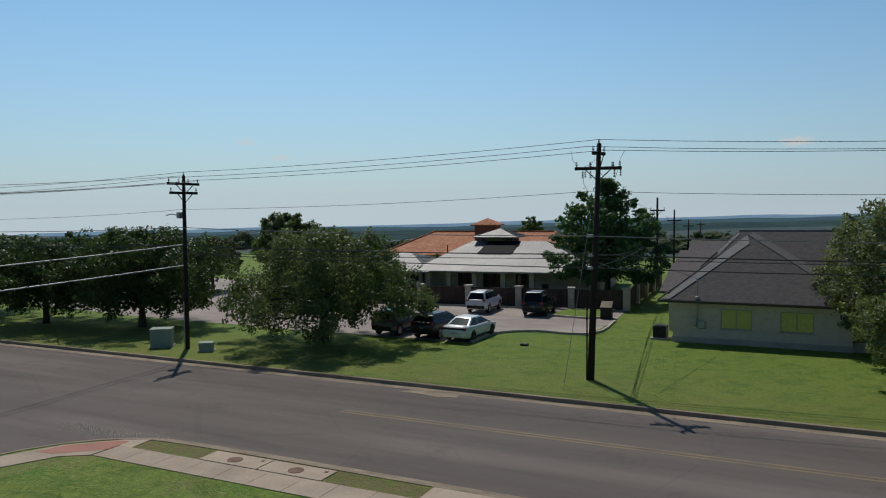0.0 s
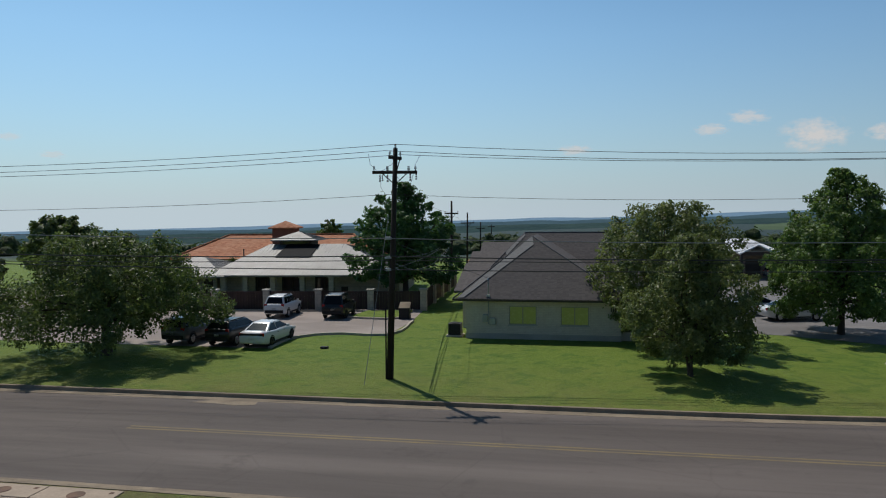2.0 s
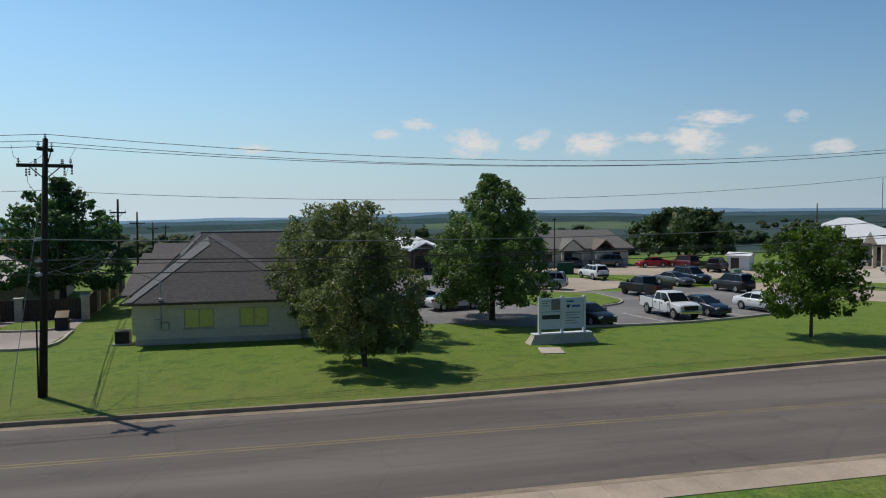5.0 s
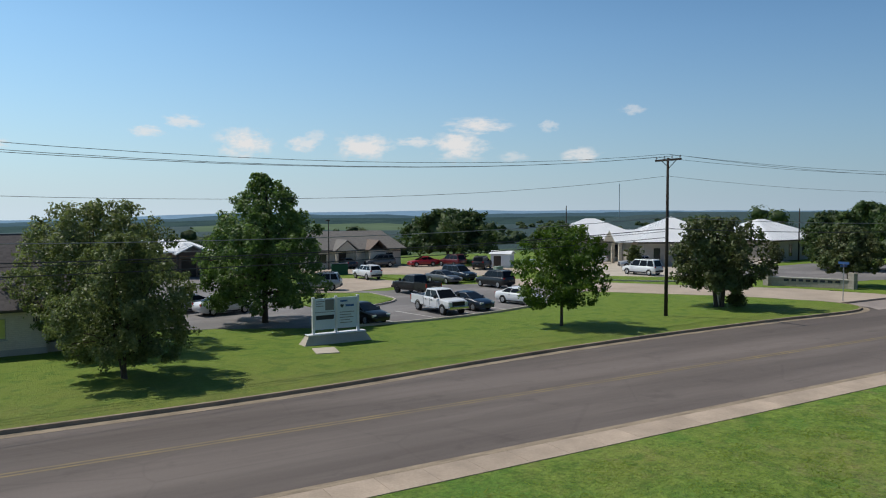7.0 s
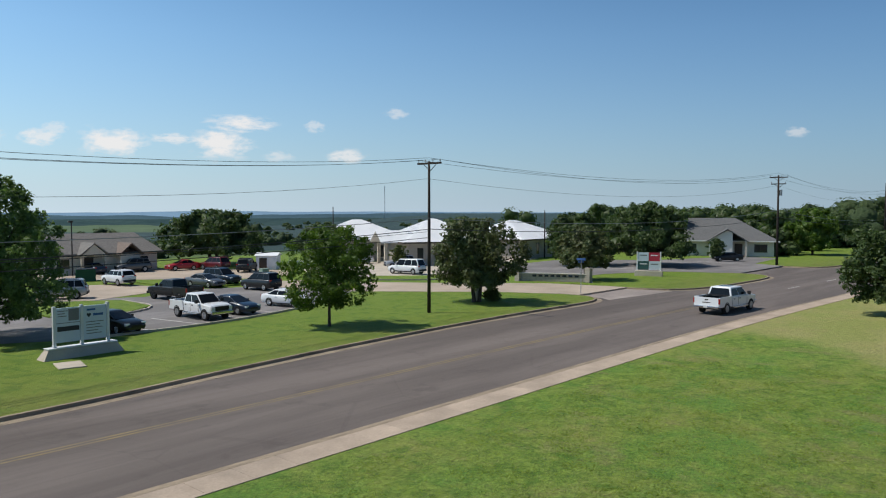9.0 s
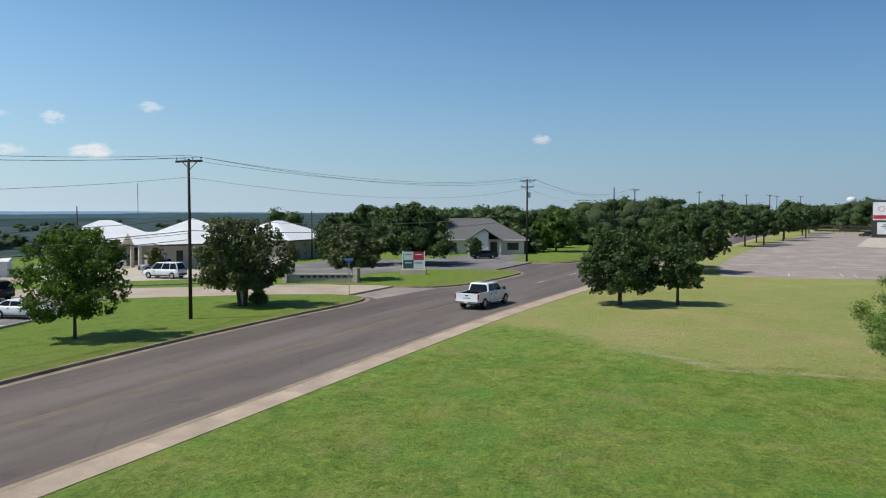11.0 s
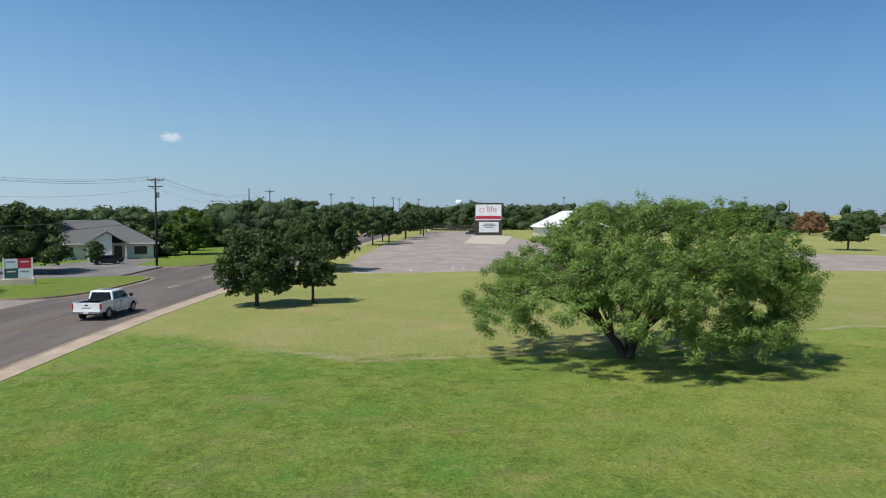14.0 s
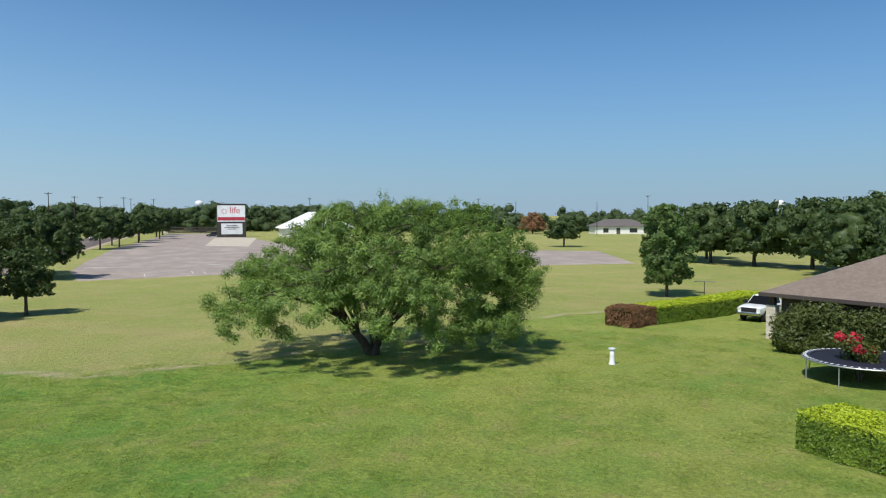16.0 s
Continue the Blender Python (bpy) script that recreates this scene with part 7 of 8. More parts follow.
    for s in (-1, 1):
        part("side_trim", boxes((b + 1.3, a - 1.3, s * w - 0.01, s * w + 0.01, 0.3, 0.42)), "trim_black", v)
    return v


def pickup(x, y, z, heading, colour, label, rim="rim", L=6.2, W=2.02, H=1.95, chrome=True, wedge=False, group="parked cars"):
    """Crew-cab pickup: hood and cab hull, open bed with walls, tailgate and liner."""
    v = thing("pickup_truck", label, "pickup truck", (x, y, z), heading, group)
    v.scale = (CAR, CAR, CAR * 1.06)
    a, b, w, p = L / 2, -L / 2, W / 2, PAINT[colour]
    k = H / 1.95
    cab0 = b + 2.05
    part("body", hull([(cab0 - 0.02, 0.52 * k, 1.26 * k, w), (cab0 + 1.0, 0.5 * k, 1.25 * k, w), (a - 1.55, 0.5 * k, 1.24 * k, w), (a - 1.3, 0.52 * k, 1.24 * k, w), (a - 0.6, 0.55 * k, 1.2 * k, w * 0.99), (a - 0.15, 0.56 * k, 1.13 * k, w * 0.96), (a, 0.6 * k, 0.98 * k, w * 0.9)], 0.95), p, v)
    greenhouse(v, ((cab0 + 0.02, a - 1.42, 1.24 * k, w * 0.92), (cab0 + 0.16, a - 2.2, 1.86 * k, w * 0.78)), (0.0, 0.46, 1), p)
    bed = part("bed", boxes((b + 0.06, cab0 - 0.06, w - 0.1, w, 0.56 * k, 1.30 * k), (b + 0.06, cab0 - 0.06, -w, -w + 0.1, 0.56 * k, 1.30 * k), (cab0 - 0.14, cab0 - 0.06, -w + 0.1, w - 0.1, 0.6 * k, 1.30 * k), bevel=0.025), p, v)
    part("bed_liner", boxes((b + 0.07, cab0 - 0.15, -w + 0.11, w - 0.11, 0.72 * k, 0.78 * k), (b + 0.07, cab0 - 0.15, w - 0.14, w - 0.101, 0.78 * k, 1.22 * k), (b + 0.07, cab0 - 0.15, -w + 0.101, -w + 0.14, 0.78 * k, 1.22 * k), (cab0 - 0.19, cab0 - 0.145, -w + 0.14, w - 0.14, 0.78 * k, 1.22 * k)), "trim_black", bed, "black bed liner")
    gate = part("tailgate", boxes((b, b + 0.07, -w + 0.06, w - 0.06, 0.64 * k, 1.28 * k), bevel=0.02), p, v)
    part("handle", boxes((b - 0.012, b + 0.01, -0.13, 0.13, 1.06 * k, 1.14 * k)), "trim_black", gate)
    part("badge", boxes((b - 0.008, b + 0.01, -0.32, 0.32, 0.88 * k, 0.94 * k)), "chrome", gate)
    if wedge:
        bm = bmesh.new()
        s = [bm.verts.new(q) for q in ((cab0 - 0.5, -w + 0.03, 1.30 * k), (cab0 - 0.03, -w + 0.03, 1.30 * k), (cab0 - 0.03, -w + 0.14, 1.66 * k), (cab0 - 0.5, w - 0.03, 1.30 * k), (cab0 - 0.03, w - 0.03, 1.30 * k), (cab0 - 0.03, w - 0.14, 1.66 * k))]
        for f in ((0, 1, 2), (5, 4, 3), (0, 3, 4, 1), (1, 4, 5, 2), (2, 5, 3, 0)):
            bm.faces.new([s[i] for i in f])
        part("bed_fairing", bm, p, v, "sloping white fairing behind the cab")
    wheels(v, (b + 1.22 * L / 6.2, a - 0.98 * L / 6.2), w, 0.41 * k, rim, 0.28)
    for s in (-1, 1):
        part("headlight", boxes((a - 0.18, a - 0.0, s * w * 0.80 - 0.15, s * w * 0.80 + 0.15, 0.86 * k, 1.06 * k), bevel=0.02), "lamp_white", v)
        part("tail_light", boxes((b - 0.01, b + 0.12, s * (w - 0.04) - 0.05, s * (w - 0.04) + 0.05, 0.82 * k, 1.22 * k), bevel=0.015), "lamp_red", v)
        part("running_board", boxes((cab0 + 0.1, a - 1.75, min(s * (w - 0.03), s * (w + 0.14)), max(s * (w - 0.03), s * (w + 0.14)), 0.42 * k, 0.49 * k), bevel=0.015), "chrome" if chrome else "trim_black", v)
        part("mirror", boxes((a - 1.78, a - 1.62, min(s * (w + 0.04), s * (w + 0.28)), max(s * (w + 0.04), s * (w + 0.28)), 1.25 * k, 1.52 * k), bevel=0.03), "trim_black", v)
        for hx in (cab0 + 0.28, cab0 + 1.18):
            part("door_handle", boxes((hx, hx + 0.16, min(s * (w - 0.01), s * (w + 0.025)), max(s * (w - 0.01), s * (w + 0.025)), 1.02 * k, 1.09 * k)), "trim_black", v)
        for sx in (cab0 + 1.0, cab0 + 0.03, a - 1.72):
            part("door_seam", boxes((sx, sx + 0.016, s * w - 0.008, s * w + 0.004, 0.6 * k, 1.18 * k)), "trim_black", v)
    part("grille", boxes((a - 0.08, a + 0.02, -0.62, 0.62, 0.74 * k, 1.08 * k), bevel=0.02), "trim_black", v)
    part("bumper", boxes((a - 0.1, a + 0.12, -w * 0.95, w * 0.95, 0.5 * k, 0.72 * k), bevel=0.04), "chrome" if chrome else "trim_black", v)
    part("bumper", boxes((b - 0.14, b + 0.04, -w * 0.92, w * 0.92, 0.5 * k, 0.66 * k), bevel=0.03), "chrome" if chrome else "trim_black", v)
    part("number_plate", boxes((b - 0.16, b - 0.135, -0.16, 0.16, 0.53 * k, 0.64 * k)), "plate", v)
    part("chassis", boxes((b + 0.3, a - 0.3, -0.5, 0.5, 0.38 * k, 0.6 * k)), "trim_black", v)
    part("wiper_cowl", boxes((a - 1.46, a - 1.3, -w * 0.8, w * 0.8, 1.235 * k, 1.275 * k)), "trim_black", v)
    return v


t2 = pickup(56.5, 20.6, -0.14, -5, "white", "white crew-cab pickup truck with an open bed on the street", "rim", 6.2, 2.06, 1.98, True, False, "trucks on the street")
t2.scale = (0.98, 0.98, 0.98)
part("sunroof", boxes((-0.45, 0.35, -0.42, 0.42, 1.955, 1.972)), "car_glass", t2)
part("bed_bar", boxes((-1.35, -1.2, -0.85, 0.85, 1.28, 1.36)), "trim_black", t2)
# lot by the clinic
sport = sedan(-17.85, 40.1, 88, "white", "white sports sedan parked nose-in beside the lawn", "rim_dark", 5.0, 1.9, 1.48)
part("tail_strip", boxes((-2.5, -2.42, -0.78, 0.78, 0.80, 0.94), bevel=0.02), "trim_black", sport, "dark full-width tail lamp strip")
suv(-19.95, 40.1, 87, "black", "black crossover parked beside a white sedan", "rim", 4.7, 1.86, 1.5)
suv(-22.7, 40.2, 86, "grey", "dark grey car half hidden by a tree", "rim", 4.6, 1.85, 1.6)
suv(-21.6, 51.2, 93, "white", "white crossover parked against the fence", "rim", 4.5, 1.85, 1.66)
suv(-17.3, 51.2, 93, "black", "black boxy off-roader parked against the fence", "rim_dark", 4.3, 1.88, 1.8)
# lot behind the sign
sedan(20.9, 44.6, -77, "black", "black sedan parked behind the sign", "rim", 4.8)
pickup(27.7, 46.2, 0.02, -87, "white", "white crew-cab pickup truck parked at the lawn", "rim", 5.85, 2.0, 1.92, True)
sedan(30.5, 46.5, -79, "navy", "dark blue sedan parked beside a white pickup", "rim", 4.8)
sedan(35.6, 46.9, -76, "white", "white sedan parked at the lawn edge", "rim", 4.8)
pickup(32.0, 57.6, 0.02, 100, "black", "black pickup truck parked by the grass island", "rim_dark", 5.8, 2.0, 1.9, False)
sedan(39.2, 65.0, -78, "grey", "grey sedan parked in the second row", "rim", 4.8)
suv(41.8, 66.2, -78, "navy", "dark blue crossover in the second row", "rim", 4.7)
suv(41.3, 58.7, 98, "black", "black suv parked across the lot", "rim", 4.7, 1.9, 1.75)
suv(34.5, 73.4, 96, "white", "white crossover on the tan concrete bay", "rim", 4.6, 1.85, 1.65)
sedan(14.0, 53.6, 12, "white", "white sedan behind the tall tree", "rim", 4.8)
sedan(12.4, 56.0, 12, "silver", "silver sedan beside a white one", "rim", 4.7)
suv(25.8, 65.0, 150, "silver", "silver car behind the tall tree", "rim", 4.6)
sedan(48.7, 86.4, 172, "red", "red sedan parked under the oak", "rim", 4.7)
suv(51.7, 83.8, 100, "maroon", "dark red suv parked under the oak", "rim", 4.7)
suv(52.8, 78.3, 40, "black", "black suv at the end of the rear lot", "rim", 4.6)
suv(43.2, 88.3, 170, "grey", "dark grey car in front of the office", "rim", 4.6)
sedan(38.6, 89.0, 95, "navy", "dark car parked at the office", "rim", 4.6)
suv(21.0, 83.6, 5, "grey", "dark car in front of the shop", "rim", 4.6)
# white clinics
suv(63.5, 61.2, 98, "white", "large white suv parked at the clinic forecourt", "rim", 5.3, 2.0, 1.9)
suv(69.5, 68.4, 150, "silver", "silver suv in front of the clinic porch", "rim", 4.6)
sedan(71.5, 78.5, 150, "white", "white sedan parked beside the clinic", "rim", 4.6)
# brown house, south lot, near house
sedan(111.6, 41.4, 128, "black", "black sedan parked in front of the brown house", "rim", 4.9)
pickup(39.3, -41.6, 0.02, 108, "white", "white pickup truck parked beside the house", "rim", 5.6, 1.95, 1.85, True)
pickup(247.0, 9.0, -0.14, 175, "white", "white pickup truck far along the street", "rim", 5.8, 2.0, 1.9, False, False, "trucks on the street")
suv(262.5, -27.0, 80, "black", "dark car parked beside the tall sign", "rim", 4.7)

# ---- signs ----
M["sign_white"] = mat("white_sign_paint", (0.72, 0.73, 0.74), rough=0.5, bump=0.05)
M["sign_pale"] = mat("pale_blue_sign_panel", (0.55, 0.62, 0.68), (0.50, 0.57, 0.63), 0.4, 0.6, 8, 0.1, 0.0)
M["sign_grey"] = mat("grey_sign_block", (0.20, 0.20, 0.20), rough=0.5, bump=0.0)
M["sign_dark"] = mat("dark_sign_band", (0.035, 0.04, 0.05), rough=0.4, bump=0.0)
M["sign_blue"] = mat("blue_sign_paint", (0.06, 0.13, 0.33), rough=0.4, bump=0.0)
M["sign_red"] = mat("red_sign_panel", (0.42, 0.035, 0.06), rough=0.4, bump=0.0)
M["sign_rose"] = mat("faded_red_lettering", (0.55, 0.10, 0.12), rough=0.5, bump=0.0)
M["sign_green"] = mat("dark_green_sign_panel", (0.04, 0.10, 0.10), rough=0.4, bump=0.0)


def monument_sign():
    s = thing("monument_sign", "white twin-panel sign on a concrete plinth on the lawn", "sign", (15.0, 38.3, 0), 2)
    bm = bmesh.new()
    lo = [bm.verts.new(p) for p in ((-0.65, -0.42, -0.05), (3.5, -0.42, -0.05), (3.5, 0.5, -0.05), (-0.65, 0.5, -0.05))]
    hi = [bm.verts.new(p) for p in ((-0.3, -0.2, 0.5), (3.15, -0.2, 0.5), (3.15, 0.28, 0.5), (-0.3, 0.28, 0.5))]
    bm.faces.new(lo[::-1])
    bm.faces.new(hi)
    for i in range(4):
        bm.faces.new((lo[i], lo[(i + 1) % 4], hi[(i + 1) % 4], hi[i]))
    part("plinth", bm, "concrete", s, "sloping concrete plinth")
    part("ledge", boxes((-0.34, 3.19, -0.24, 0.32, 0.5, 0.56), bevel=0.01), "sign_white", s)
    for u in (0.06, 1.42, 2.78):
        part("post", boxes((u - 0.07, u + 0.07, -0.07, 0.09, 0.56, 2.62), bevel=0.01), "sign_white", s)
    for u in (0.14, 1.50):
        p = part("panel", boxes((u, u + 1.2, -0.03, 0.05, 0.78, 2.52), bevel=0.008), "sign_pale", s, "pale blue-white panel")
        if u < 1:
            part("picture", boxes((u + 0.62, u + 1.14, -0.042, -0.031, 1.85, 2.45)), "sign_grey", p)
            part("band", boxes((u + 0.06, u + 1.14, -0.042, -0.031, 1.34, 1.58)), "sign_dark", p)
            part("rule", boxes((u + 0.02, u + 1.18, -0.042, -0.031, 1.74, 1.77)), "sign_grey", p)
            for k, w in enumerate((0.5, 0.36, 0.44)):
                part("line_of_text", boxes((u + 0.08, u + 0.08 + w, -0.042, -0.031, 2.34 - 0.13 * k, 2.38 - 0.13 * k)), "sign_grey", p)
        else:
            part("title", boxes((u + 0.18, u + 0.62, -0.042, -0.031, 2.26, 2.36)), "sign_blue", p)
            part("title", boxes((u + 0.50, u + 1.02, -0.042, -0.031, 1.98, 2.10)), "sign_blue", p)
            bm = bmesh.new()
            c = [bm.verts.new((u + 0.28 + 0.014 * 13 * math.sin(a) ** 3 * 0.6, -0.042, 2.04 + 0.0085 * (13 * math.cos(a) - 5 * math.cos(2 * a) - 2 * math.cos(3 * a) - math.cos(4 * a)))) for a in (2 * math.pi * k / 20 for k in range(20))]
            bm.faces.new(c)
            part("emblem", bm, "sign_dark", p)
            for k, w in enumerate((0.9, 0.7, 0.84, 0.62, 0.78)):
                part("line_of_text", boxes((u + 0.14, u + 0.14 + w, -0.042, -0.031, 1.66 - 0.15 * k, 1.70 - 0.15 * k)), "sign_grey", p)


monument_sign()
solid("ground_slab", boxes((-0.6, 0.6, -0.8, 0.8, -0.02, 0.05), bevel=0.01), "concrete", "flat grey concrete slab in the lawn", "slab", at=(14.9, 36.1, 0), turn=-12)


def lot_sign():
    s = thing("monument_sign", "four-panel sign in red, green and white on a plinth", "sign", (79.3, 39.6, 0), -70)
    part("plinth", boxes((-0.2, 2.9, -0.3, 0.3, -0.05, 0.62), bevel=0.05), "concrete", s)
    for u in (0.05, 2.65):
        part("post", boxes((u - 0.07, u + 0.07, -0.07, 0.07, 0.62, 2.8), bevel=0.01), "sign_white", s)
    for u0, u1, z0, z1, m in ((0.13, 1.32, 1.72, 2.7, "sign_pale"), (1.36, 2.57, 1.72, 2.7, "sign_red"), (0.13, 1.32, 0.72, 1.68, "sign_green"), (1.36, 2.57, 0.72, 1.68, "sign_pale")):
        p = part("panel", boxes((u0, u1, -0.03, 0.05, z0, z1)), m, s)
        part("line_of_text", boxes((u0 + 0.2, u1 - 0.2, -0.04, -0.031, z0 + 0.6, z0 + 0.72)), "sign_white" if m != "sign_pale" else "sign_grey", p)


lot_sign()


M["stone_tan"] = brick_mat("tan_fieldstone", (0.38, 0.335, 0.28), (0.31, 0.27, 0.225), (0.28, 0.25, 0.21), 0.5, 0.25)


def entrance_wall():
    s = thing("entrance_wall", "low curved tan stone entrance wall with dark lettering bars", "wall", (0, 0, 0))
    line = smooth_line([(65.0, 45.9), (66.0, 44.2), (67.2, 42.0), (68.2, 39.6)], 0.6)
    part("wall", sweep(bmesh.new(), line, [(0.25, -0.1), (0.25, 0.8), (-0.2, 0.8), (-0.2, -0.1)]), "stone_tan", s)
    part("coping", sweep(bmesh.new(), line, [(0.32, 0.8), (0.32, 0.88), (-0.27, 0.88), (-0.27, 0.8)]), "fascia", s)
    part("pillar", boxes((64.55, 65.15, 45.6, 46.2, -0.1, 2.0), bevel=0.02), "stone_tan", s)
    part("pillar", boxes((67.95, 68.55, 39.1, 39.7, -0.1, 1.5), bevel=0.02), "stone_tan", s)
    face = offset_line(line, -0.215)
    for k in range(2, len(face) - 2):
        a, b = Vector(face[k]), Vector(face[k + 1])
        d = (b - a)
        n = Vector((-d.y, d.x)).normalized() * -0.012
        bm = bmesh.new()
        vs = [bm.verts.new((p.x + n.x, p.y + n.y, z)) for p, z in ((a.lerp(b, 0.15), 0.5), (a.lerp(b, 0.8), 0.5), (a.lerp(b, 0.8), 0.72), (a.lerp(b, 0.15), 0.72))]
        bm.faces.new(vs)
        part("letter_bar", bm, "sign_dark", s)


entrance_wall()


def text_mesh(text, size):
    cu = bpy.data.curves.new("lettering", 'FONT')
    cu.body = text
    cu.size = size
    cu.align_x = 'CENTER'
    cu.extrude = 0.02
    ob = new("lettering", cu)
    dg = bpy.context.evaluated_depsgraph_get()
    me = bpy.data.meshes.new_from_object(ob.evaluated_get(dg))
    bpy.data.objects.remove(ob)
    return me


def tall_sign():
    s = thing("pylon_sign", "tall dark pylon sign with a white panel and letter board", "sign", (257.2, -28.0, 0), -95)
    part("frame", boxes((-0.2, 9.2, 0.0, 1.0, 0.0, 11.2), bevel=0.06), "frame_dark", s)
    up = part("panel", boxes((0.0, 8.9, -0.08, 0.0, 5.2, 10.6)), "sign_white", s, "white upper panel")
    part("stripe", boxes((0.1, 8.8, -0.11, -0.081, 5.6, 6.7)), "sign_red", up)
    me = text_mesh("life", 3.0)
    me.materials.append(M["sign_rose"])
    ob = new("lettering", me)
    ob.parent = up
    ob.matrix_basis = pose(5.6, -0.1, 8.0, 90, 0, 0)
    for k in range(7):
        a = k * 0.9
        part("dot", tube(bmesh.new(), [(2.2 + 0.75 * math.cos(a), -0.11, 8.6 + 0.75 * math.sin(a)), (2.2 + 0.75 * math.cos(a), -0.08, 8.6 + 0.75 * math.sin(a))], 0.2, 8), "sign_rose", up)
    lo = part("letter_board", boxes((1.2, 8.0, -0.08, 0.0, 1.0, 4.6)), "sign_white", s)
    for k, (a, b) in enumerate(((2.8, 6.4), (2.2, 7.0), (3.2, 6.0))):
        part("line_of_text", boxes((a, b, -0.11, -0.081, 3.7 - 0.55 * k, 4.0 - 0.55 * k)), "sign_grey", lo)


tall_sign()
solid("sign_pad", slab(bmesh.new(), [(186, -17.5), (178, -26.5), (246, -39), (252, -26.5)], -0.05, 0.02), "concrete", "pale concrete pad before the pylon sign", "paving", kind="structure")
sp = thing("street_sign", "street sign post with blue name blades", "sign", (58.5, 34.4, 0))
part("post", tube(bmesh.new(), [(0, 0, -0.1), (0, 0, 3.0)], 0.035, 8), "galv", sp)
part("blade", boxes((-0.45, 0.45, -0.012, 0.012, 2.78, 2.98)), "sign_blue", sp)
part("blade", boxes((-0.012, 0.012, -0.45, 0.45, 3.0, 3.2)), "sign_blue", sp)

# ---- boxes, bins and small fittings ----
def cabinet(x, y, w, d, h, material, label, turn=0):
    c = thing("utility_cabinet", label, "utility box", (x, y, 0), turn, "utility boxes")
    part("body", boxes((-w / 2, w / 2, -d / 2, d / 2, 0.05, h), bevel=0.03), material, c)
    part("base", boxes((-w / 2 - 0.06, w / 2 + 0.06, -d / 2 - 0.06, d / 2 + 0.06, -0.05, 0.06)), "concrete", c)
    part("lid", boxes((-w / 2 - 0.02, w / 2 + 0.02, -d / 2 - 0.02, d / 2 + 0.02, h, h + 0.05), bevel=0.015), material, c)
    part("hasp", boxes((-0.04, 0.04, -d / 2 - 0.03, -d / 2, h * 0.55, h * 0.68)), "galv", c)


cabinet(-32.8, 30.7, 1.15, 0.9, 1.0, "utility_green", "pale green transformer box on the lawn by a pole", 35)
cabinet(-29.4, 30.6, 0.75, 0.6, 0.45, "utility_green", "small green utility box on the lawn", 35)
cabinet(49.1, 69.4, 0.9, 0.7, 1.0, "utility_green", "pale utility box beside the lot")
solid("valve_cover", boxes((-0.2, 0.2, -0.15, 0.15, -0.03, 0.12), bevel=0.02), "trim_black", "small black valve box in the lawn", "valve box", at=(-14.0, 38.8, 0))
ac = thing("air_conditioner", "dark air-conditioning unit against the house corner", "air conditioner", (-7.55, 44.1, 0))
part("casing", boxes((-0.38, 0.38, -0.38, 0.38, 0.08, 0.78), bevel=0.03), "frame_dark", ac)
part("pad", boxes((-0.5, 0.5, -0.5, 0.5, -0.04, 0.08)), "concrete", ac)
for k in range(9):
    part("louvre", boxes((-0.36, 0.36, -0.4, -0.385, 0.15 + 0.065 * k, 0.185 + 0.065 * k)), "trim_black", ac)
part("fan_grille", disc(bmesh.new(), (0, 0), 0.3, 0.78, 0.81, 16), "trim_black", ac)
du = thing("dumpster", "dark green steel dumpster on the concrete bay", "dumpster", (34.2, 80.4, 0), -20)
part("bin", boxes((-0.95, 0.95, -0.75, 0.75, -0.02, 1.25), bevel=0.04), mat("dumpster_green", (0.02, 0.09, 0.055), rough=0.6), du)
for u in (-0.49, 0.49):
    part("lid", boxes((u - 0.46, u + 0.46, -0.8, 0.8, 1.25, 1.31), bevel=0.02), "trim_black", du)
for u in (-0.98, 0.98):
    part("lift_pocket", boxes((u - 0.08, u + 0.08, -0.6, 0.6, 0.75, 0.92)), "trim_black", du)
tb = thing("trash_container", "black trash container with a raised grey lid", "trash container", (-12.3, 50.7, 0), 6)
tb.scale = (0.75, 0.75, 0.75)
part("bin", boxes((-0.5, 0.5, -0.55, 0.55, -0.02, 1.05), bevel=0.04), "trim_black", tb)
lid = part("lid", boxes((-0.52, 0.52, -0.6, 0.6, -0.03, 0.03), bevel=0.02), "kerb", tb, "grey raised lid")
lid.matrix_basis = pose(0, 0.05, 1.28, 22, 0, 0)
for u in (-0.42, 0.42):
    part("wheel", tube(bmesh.new(), [(u - 0.05, 0.5, 0.1), (u + 0.05, 0.5, 0.1)], 0.1, 10), "trim_black", tb)
    part("hinge", tube(bmesh.new(), [(u, 0.5, 1.0), (u, 0.56, 1.48)], 0.03, 6), "trim_black", tb)
sh = thing("storage_shed", "small white metal storage shed behind the rear lot", "shed", (55.4, 80.2, 0), -50)
part("wall", wall_ring(0, 2.6, 0, 2.2, 1.75, 0.06, [("s", 0.4, 1.4, 0.0, 1.5)]), "metal_white", sh)
# solid dark panel in the opening paints the shade inside the shed
part("door", boxes((0.4, 1.4, 0.02, 0.05, 0.0, 1.5)), "wall_dark", sh, "dark panel painted as a shaded open doorway")
part("roof", gable_roof(-0.2, 2.8, -0.2, 2.4, 1.78, 2.15, "x", 0.06), "metal_white", sh)
tr = thing("flat_trailer", "low white utility trailer parked by the shed", "trailer", (58.6, 78.0, 0), -48)
part("bed", boxes((0, 3.4, 0, 1.5, 0.45, 0.6), bevel=0.02), "metal_white", tr)
part("side_board", boxes((0, 3.4, 0, 0.05, 0.6, 1.0)), "metal_white", tr)
part("side_board", boxes((0, 3.4, 1.45, 1.5, 0.6, 1.0)), "metal_white", tr)
